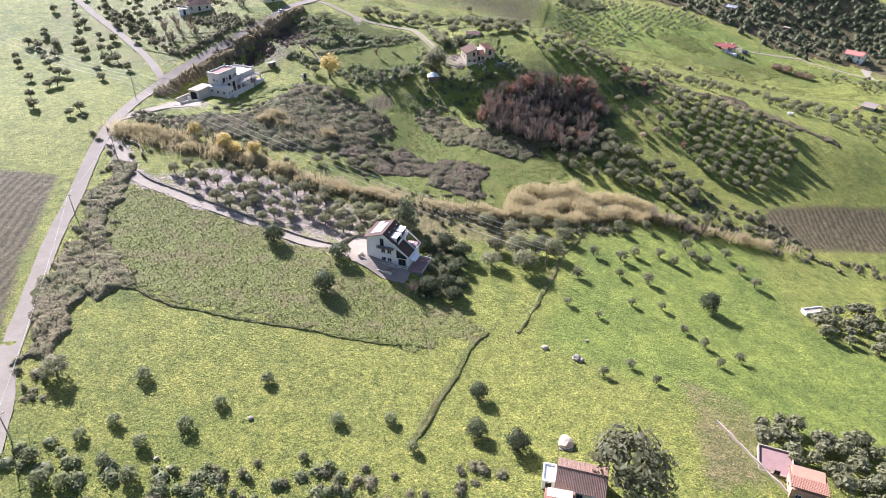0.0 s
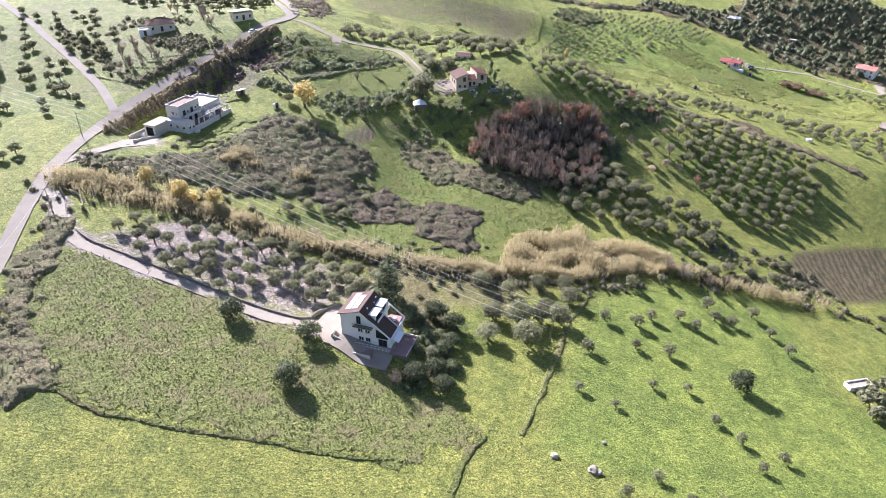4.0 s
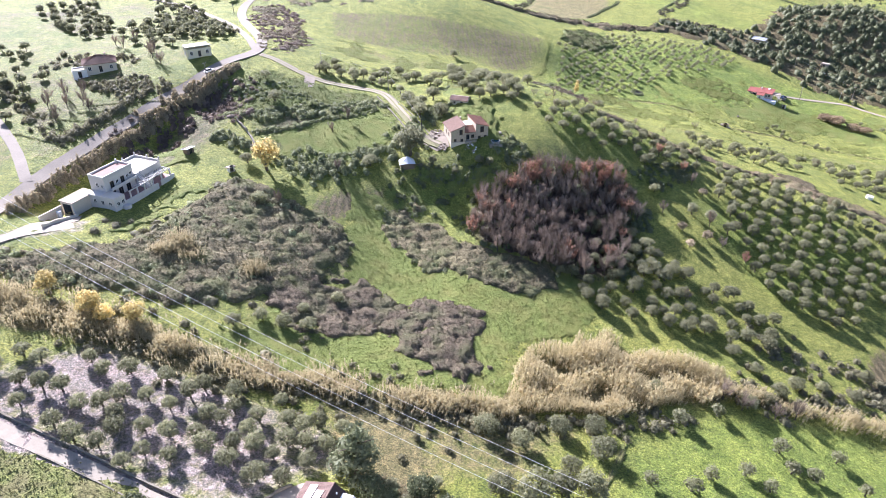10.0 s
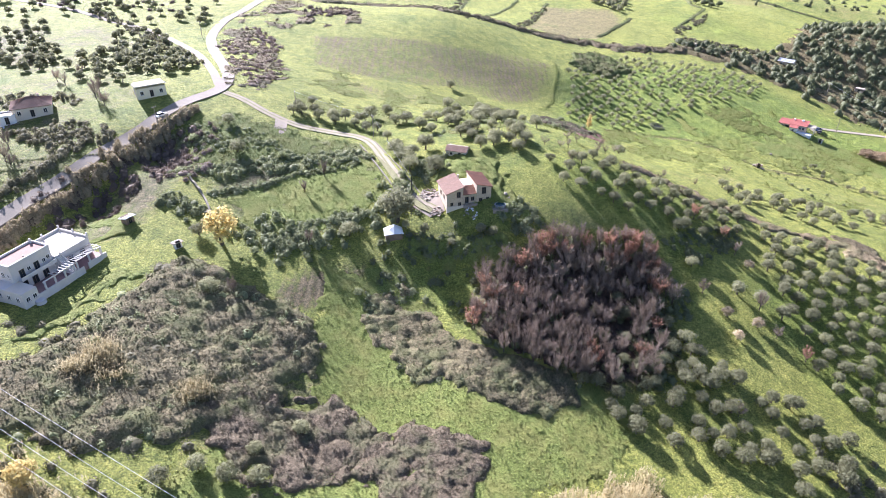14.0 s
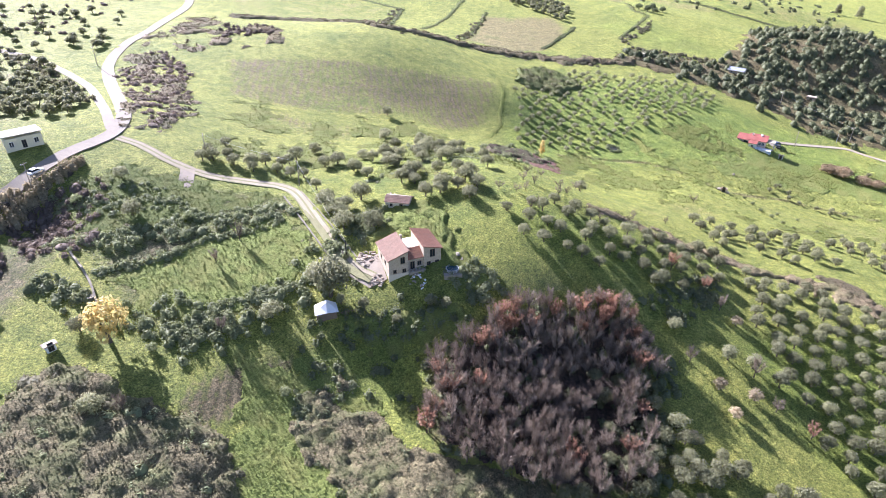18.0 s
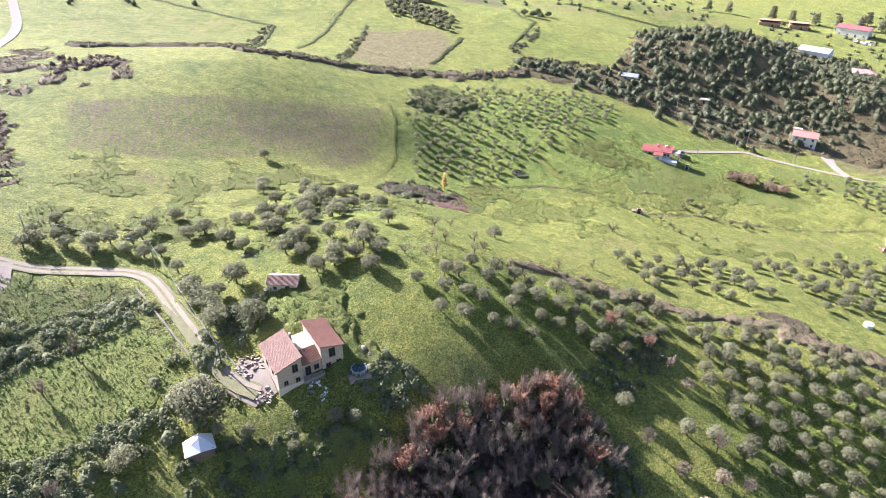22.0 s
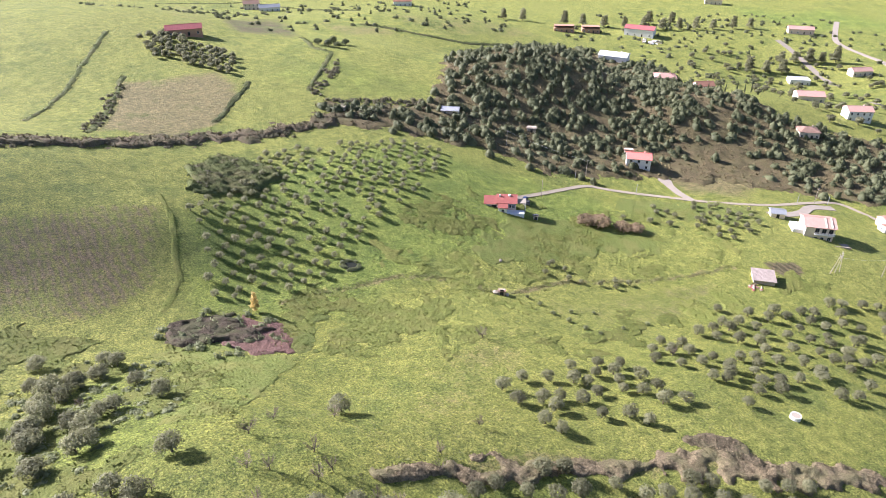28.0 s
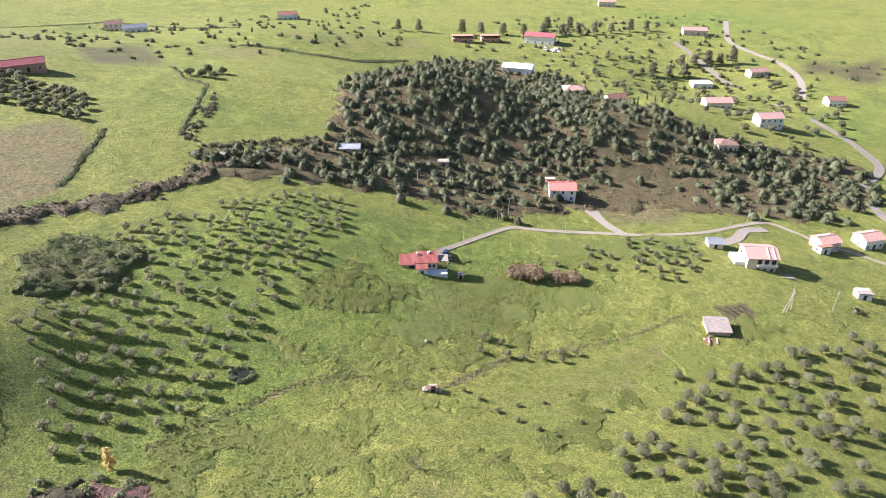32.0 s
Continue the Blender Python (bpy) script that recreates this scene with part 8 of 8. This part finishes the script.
# ---- the hamlet in the plain ----
for _name, _x, _y, _t, _w, _d, _h, _roof, _wm, _rm, _rows, _label in (
    ("cream_house", 421, 553, -44, 14, 11, 4.5, "hip", CREAM_WALL, TILE_ORANGE, 1, "cream house with a wide orange hipped roof"),
    ("red_tiled_house", 412, 516, -30, 11, 8, 5.0, "gable", WHITE_WALL, TILE_RED, 2, "white house with steep red tiled roofs"),
    ("long_orange_house", 487, 485, -44, 17, 11, 4.5, "gable", CREAM_WALL, TILE_ORANGE, 1, "long cream house with an orange tiled roof"),
    ("white_flat_house", 561, 532, -44, 15, 10, 4.0, "flat", WHITE_WALL, WHITE_SHEET, 1, "white flat-roofed house in the plain"),
    ("white_two_storey_house", 462, 442, -40, 14, 9.5, 6.2, "gable", WHITE_WALL, TILE_ORANGE, 2, "white two-storey house with an orange roof"),
    ("hillside_house", 402, 439.5, -44, 10.5, 9, 4.0, "hip", CREAM_WALL, TILE_OLD, 1, "hillside house with a dark hipped tile roof"),
    ("red_house", 576, 440, -44, 12, 9, 4.5, "gable", WHITE_WALL, TILE_RED, 1, "white house with a red roof"),
    ("long_low_house", 612, 511, -30, 16, 8, 4.0, "gable", CREAM_WALL, TILE_ORANGE, 1, "long low house with orange tiles"),
    ("white_warehouse", 446, 622, -60, 22, 14, 5.0, "gable", WHITE_SHEET, WHITE_SHEET, 1, "white farm warehouse with a pale roof"),
    ("red_roofed_barn", 538, 675, -60, 26, 15, 6.5, "gable", WHITE_WALL, RED_PAINT, 1, "large white barn with a red sheet roof"),
    ("farm_shed", 478, 712, -40, 18, 8, 3.5, "mono", BRICK_RAW, TILE_OLD, 1, "long brown farm shed beside smoke"),
    ("farm_shed", 502, 702, -40, 16, 9, 3.5, "mono", BRICK_RAW, TILE_OLD, 1, "brown farm shed in the far yard"),
    ("long_red_barn", 138.5, 680, -15, 20, 8, 4.0, "gable", BRICK_RAW, RED_PAINT, 1, "long low barn with a dark red roof"),
    ("far_farmhouse", 252, 884, -20, 14, 10, 6.0, "gable", CREAM_WALL, TILE_OLD, 2, "distant farmhouse in the haze"),
    ("far_barn", 262, 866, -20, 18, 8, 4.0, "gable", WHITE_WALL, GREY_METAL, 1, "distant barn with a grey roof"),
    ("far_red_farm", 403, 868, -30, 18, 10, 5.0, "gable", WHITE_WALL, TILE_RED, 1, "distant farm with a red roof"),
    ("far_orange_farm", 682, 604, -50, 22, 10, 4.5, "gable", PINK_WALL, TILE_ORANGE, 1, "distant long farm with an orange roof"),
    ("far_pink_farm", 722, 730, -50, 18, 10, 5.0, "gable", CREAM_WALL, TILE_ORANGE, 1, "distant farm with pink walls"),
):
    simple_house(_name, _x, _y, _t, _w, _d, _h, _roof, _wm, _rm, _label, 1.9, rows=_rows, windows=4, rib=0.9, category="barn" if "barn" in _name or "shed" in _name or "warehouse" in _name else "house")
# ---- poles, wires, cars and small things ----
def pole(name, x, y, height, material=None, label="grey concrete power pole", arm=True, lean=0.0, turn=0.0, group="power poles"):
    top = new(name)
    top.matrix_world = pose(x, y, gz(x, y), lean, 0, turn)
    tagged(top, label, "pole", group)
    part("shaft", drum(0, 0, -0.8, height, 0.16, 8, 0.09), material or CONCRETE, top)
    if arm:
        a = part("crossarm", box(-0.9, 0.9, -0.06, 0.06, height - 0.5, height - 0.36), material or CONCRETE, top)
        for k in (-0.8, 0.0, 0.8):
            part("insulator", drum(k, 0, height - 0.36, height - 0.12, 0.05, 6), WHITE_SHEET, a)
    return top


POLES = [(-107, 168), (-110, 205), (-83, 88), (-82, 344), (-98, 452), (-41, 366), (-13, 353), (231.6, 495.7), (252, 462), (338, 397), (293, 346), (215, 452)]
for _i, (_x, _y) in enumerate(POLES):
    pole("power_pole", _x, _y, 7.5 if _i < 3 else 8.0, turn=20 * _i)
pole("lamp_post", 0.6, 318, 5.5, DARK_IRON, "thin metal pole beside the lane end", False, group="thin poles")
for _x, _y, _l in ((274, 356.5, 10), (279, 355.5, -6), (276.5, 356, 4)):
    pole("transformer_pole", _x, _y, 8.5, CONCRETE, "pale pole of a transformer stand", True, _l, 40, "transformer stand")
for _x, _y in ((244, 461), (345, 394), (330, 401), (262, 440)):
    pole("street_lamp", _x, _y, 4.5, GREY_METAL, "thin grey street lamp by the farm road", False, group="street lamps")


def cable(name, a, b, sag, radius, label):
    pts = []
    for i in range(25):
        u = i / 24
        p = Vector(a).lerp(Vector(b), u)
        pts.append((p.x, p.y, p.z - sag * 4 * u * (1 - u)))
    ob = new(name, fast_mesh(name, *tube(pts, [radius] * 25, 4), WIRE))
    return tagged(ob, label, "cable", "overhead cables")


WIRE = surface("aluminium_cable", (0.72, 0.72, 0.72), 0.7, 0.1, 1, 5, 0)
pole("power_pole", -121, 252, 9.0, turn=30)
pole("power_pole", -195, 291, 9.0, turn=30)
pole("power_pole", 32, 172, 8.0, WOOD, "wooden power pole at the fence", turn=30)
for _k in (-4.5, -1.5, 1.5, 4.5):
    cable("cable", (-121 + _k * 0.5, 252 + _k * 0.86, gz(-121, 252) + 8.9), (32 + _k * 0.5, 172 + _k * 0.86, gz(32, 172) + 7.9), 3.0, 0.026, "thin bright overhead cable across the valley")
    cable("cable", (-195 + _k * 0.5, 291 + _k * 0.86, gz(-195, 291) + 8.9), (-121 + _k * 0.5, 252 + _k * 0.86, gz(-121, 252) + 8.9), 1.6, 0.026, "thin bright overhead cable across the valley")
cable("cable", (-13, 353, gz(-13, 353) + 7.6), (0.6, 318, gz(0.6, 318) + 5.4), 0.5, 0.016, "thin cable along the lane to the stone house")
cable("cable", (-41, 366, gz(-41, 366) + 7.6), (-13, 353, gz(-13, 353) + 7.6), 0.6, 0.016, "thin cable beside the lane")
for _a, _b in (((231.6, 495.7), (252, 462)), ((274, 356.5), (293, 346)), ((-83, 88), (-107, 168)), ((-107, 168), (-110, 205))):
    cable("cable", (*_a, gz(*_a) + 7.6), (*_b, gz(*_b) + 7.6), 0.9, 0.016, "thin sagging cable between poles")


def car(x, y, turn, material, label, length=4.1, lift=0.12):
    top = new("car")
    top.matrix_world = pose(x, y, gz(x, y) + lift, 0, 0, turn)
    tagged(top, label, "car", "parked cars")
    h = length / 2
    part("body", prism([(-h, 0.3), (h, 0.3), (h, 0.75), (h - 0.9, 0.92), (-h + 0.3, 0.95), (-h, 0.8)], -0.84, 0.84), material, top)
    part("cabin", prism([(-h + 0.35, 0.93), (h - 1.0, 0.93), (h - 1.75, 1.42), (-h + 0.75, 1.45)], -0.74, 0.74), DARK_GLASS_AND_SHADE, top)
    part("roof_panel", box(-h + 0.8, h - 1.8, -0.7, 0.7, 1.44, 1.49, 0.02), material, top)
    for sx in (-h + 0.75, h - 0.75):
        for sy in (-0.8, 0.8):
            w = part("wheel", drum(0, 0, -0.1, 0.1, 0.31, 14), DARK_IRON, top)
            w.matrix_local = pose(sx, sy, 0.31, 90, 0, 0)
            part("rim", drum(0, 0, -0.11, 0.11, 0.18, 10), GREY_METAL, w)


car(205.2, 451.4, 30, BLUE_PAINT, "dark car parked on the cottage forecourt")
car(204.2, 448.6, 50, DARK_IRON, "black car parked beside the cottage")
car(-82.5, 349.6, 62, WHITE_SHEET, "white car at the edge of the road")


def boulder(x, y, size, material, label, name="boulder", seed=1, flat=0.7, group="stones in the pasture"):
    rng = random.Random(seed)
    bm = bmesh.new()
    bmesh.ops.create_icosphere(bm, subdivisions=2, radius=size)
    for v in bm.verts:
        v.co *= rng.uniform(0.78, 1.16)
        v.co.z *= flat
    me = bpy.data.meshes.new(name)
    bm.to_mesh(me)
    bm.free()
    me.materials.append(material)
    ob = new(name, me)
    ob.matrix_world = pose(x, y, gz(x, y) + size * flat * 0.4, 0, 0, rng.uniform(0, 360))
    return tagged(ob, label, "boulder", group)


for _i, (_x, _y, _s) in enumerate([(26, 129.6, 0.9), (33.5, 126, 1.2), (34.6, 125.4, 0.8), (25.2, 94.0, 1.7), (-40, 97.6, 0.6), (-55, 86, 0.5), (-52, 84, 0.5), (38, 135, 0.6), (150, 402, 1.0), (152.5, 399.5, 0.8), (165, 418, 0.7), (28.6, 314, 0.8), (29.6, 312.6, 0.6)]):
    boulder(_x, _y, _s, CONCRETE if _i % 3 else STONE, "pale weathered stone lying in the grass", seed=_i)


def ring_well(x, y, radius, height, label, material):
    top = house_base("well", x, y, 0, label, "well")
    bm = bmesh.new()
    n = 18
    rings = [(radius, -0.8), (radius, height), (radius - 0.22, height), (radius - 0.22, 0.2)]
    vs = [[bm.verts.new((r * math.cos(6.2832 * k / n), r * math.sin(6.2832 * k / n), z)) for k in range(n)] for r, z in rings]
    for a, b in zip(vs, vs[1:]):
        for k in range(n):
            bm.faces.new((a[k], a[(k + 1) % n], b[(k + 1) % n], b[k]))
    part("ring", bm, material, top)
    part("lid", drum(0, 0, height - 0.12, height - 0.04, radius - 0.2, 18), CONCRETE, top)


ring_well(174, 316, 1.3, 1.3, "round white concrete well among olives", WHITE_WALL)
ring_well(-58, 306.5, 0.9, 0.7, "round stone well in the villa garden", CONCRETE)
clumps("pond_weeds", beside([(112.6, 433), (113.4, 435), (115.4, 435.7), (117.4, 434.4), (117.6, 432.4), (116, 430.8), (113.6, 431.2), (112.6, 433)], 46, 0.7, 61), 0.6, 0.7, 30, 0.24, SHRUB_LEAF, "rank weeds round the water hole", "weeds", 61)
_pond = house_base("water_hole", 115, 433, 0, "dark water hole in the orchard grass", "pond", 0.12)
part("water", drum(0, 0, -0.4, 0.0, 2.2, 9), surface("muddy_water", (0.03, 0.032, 0.022), 0.55, 0.3, 0.6, 3.0, 0.1, 0.02), _pond)
_pond.matrix_world = Matrix.Translation((115, 433, gz(115, 433) + 0.12)) @ Vector((gz(114, 433) - gz(116, 433), gz(115, 432) - gz(115, 434), 2.0)).to_track_quat("Z", "Y").to_matrix().to_4x4()
simple_house("ruined_well_house", 151.5, 400.8, -40, 2.2, 1.8, 1.2, "mono", STONE, TILE_OLD, "tiny broken well house with red tiles", 0.3, windows=1, category="hut", chimney=False, over=0.2)

# field fence between the two pastures
_fence = tagged(new("wire_fence"), "old wire fence with timber posts between pastures", "fence")
_line = smooth_line([(8, 128), (20, 136), (29, 157), (40, 183), (47, 195)], 3.0)
_post = bpy.data.meshes.new("post")
_bm = drum(0, 0, -0.4, 1.1, 0.06, 6)
_bm.to_mesh(_post)
_bm.free()
_post.materials.append(WOOD)
for _x, _y in _line:
    _o = new("post", _post)
    _o.parent = _fence
    _o.location = (_x, _y, gz(_x, _y))
for _h in (0.45, 0.95):
    _v, _f = tube([(x, y, gz(x, y) + _h) for x, y in _line], [0.012] * len(_line), 4)
    _o = new("wire", fast_mesh("wire", _v, _f, DARK_IRON))
    _o.parent = _fence

# gate and bins where the drive leaves the road
_gate = house_base("drive_gate", -112.5, 212.5, 60, "rusty field gate with concrete gateposts", "gate")
for _k in (-2.2, 2.2):
    part("gatepost", box(_k - 0.2, _k + 0.2, -0.2, 0.2, -0.5, 1.7, 0.03), CONCRETE, _gate)
_leaf = part("gate_leaf", box(-2.0, 2.0, -0.03, 0.03, 1.2, 1.27), DARK_IRON, _gate)
for _i in range(5):
    part("bar", box(-2.0, 2.0, -0.02, 0.02, 0.2 + 0.2 * _i, 0.25 + 0.2 * _i), DARK_IRON, _leaf)
wall_line("gate_wall", [(-116, 212), (-113.8, 211), (-112, 208)], 1.0, 0.4, CONCRETE, "low concrete wall beside the field gate")
wall_line("gate_wall", [(-110, 216), (-106, 214), (-103, 209)], 0.9, 0.4, CONCRETE, "low concrete wall beside the field gate")


def heap(name, x, y, radius, number, materials, label, seed, size=0.5):
    """Farm clutter: a heap of separate boards and blocks."""
    rng = random.Random(seed)
    top = house_base(name, x, y, 0, label, "rubble")
    for i in range(number):
        a, r = rng.uniform(0, 6.28), radius * rng.random() ** 0.6
        px, py = math.cos(a) * r, math.sin(a) * r
        w, d, h = (size * rng.uniform(0.4, 1.8), size * rng.uniform(0.3, 0.8), size * rng.uniform(0.15, 0.6))
        p = part("piece", box(-w / 2, w / 2, -d / 2, d / 2, -0.1, h, 0.02), rng.choice(materials), top)
        p.matrix_local = pose(px, py, gz(x + px, y + py) - gz(x, y), rng.uniform(-10, 10), rng.uniform(-10, 10), rng.uniform(0, 180))


heap("rubble_heap", 6.0, 316.5, 2.6, 40, [STONE, WOOD, CONCRETE], "heap of stones and timber beside the yard", 1, 0.7)
heap("rubble_heap", 8.0, 309.0, 1.8, 26, [STONE, CONCRETE, WOOD], "stones and debris below the house corner", 2, 0.6)
heap("rubble_heap", 18.0, 307.4, 2.2, 22, [STONE, CONCRETE, WHITE_SHEET], "pale debris along the foot of the house", 3, 0.6)
heap("rubble_heap", 240.0, 366.0, 2.6, 24, [RED_PAINT, WOOD, STONE], "broken boards beside the collapsed shed", 4, 0.8)
heap("rubble_heap", 528.0, 652.0, 9.0, 34, [WHITE_SHEET, CONCRETE], "white stacked blocks beside the barn", 5, 2.2)
heap("rubble_heap", -130.0, 345.0, 3.0, 16, [WHITE_SHEET, WOOD], "garden clutter beside the porch", 6, 0.7)
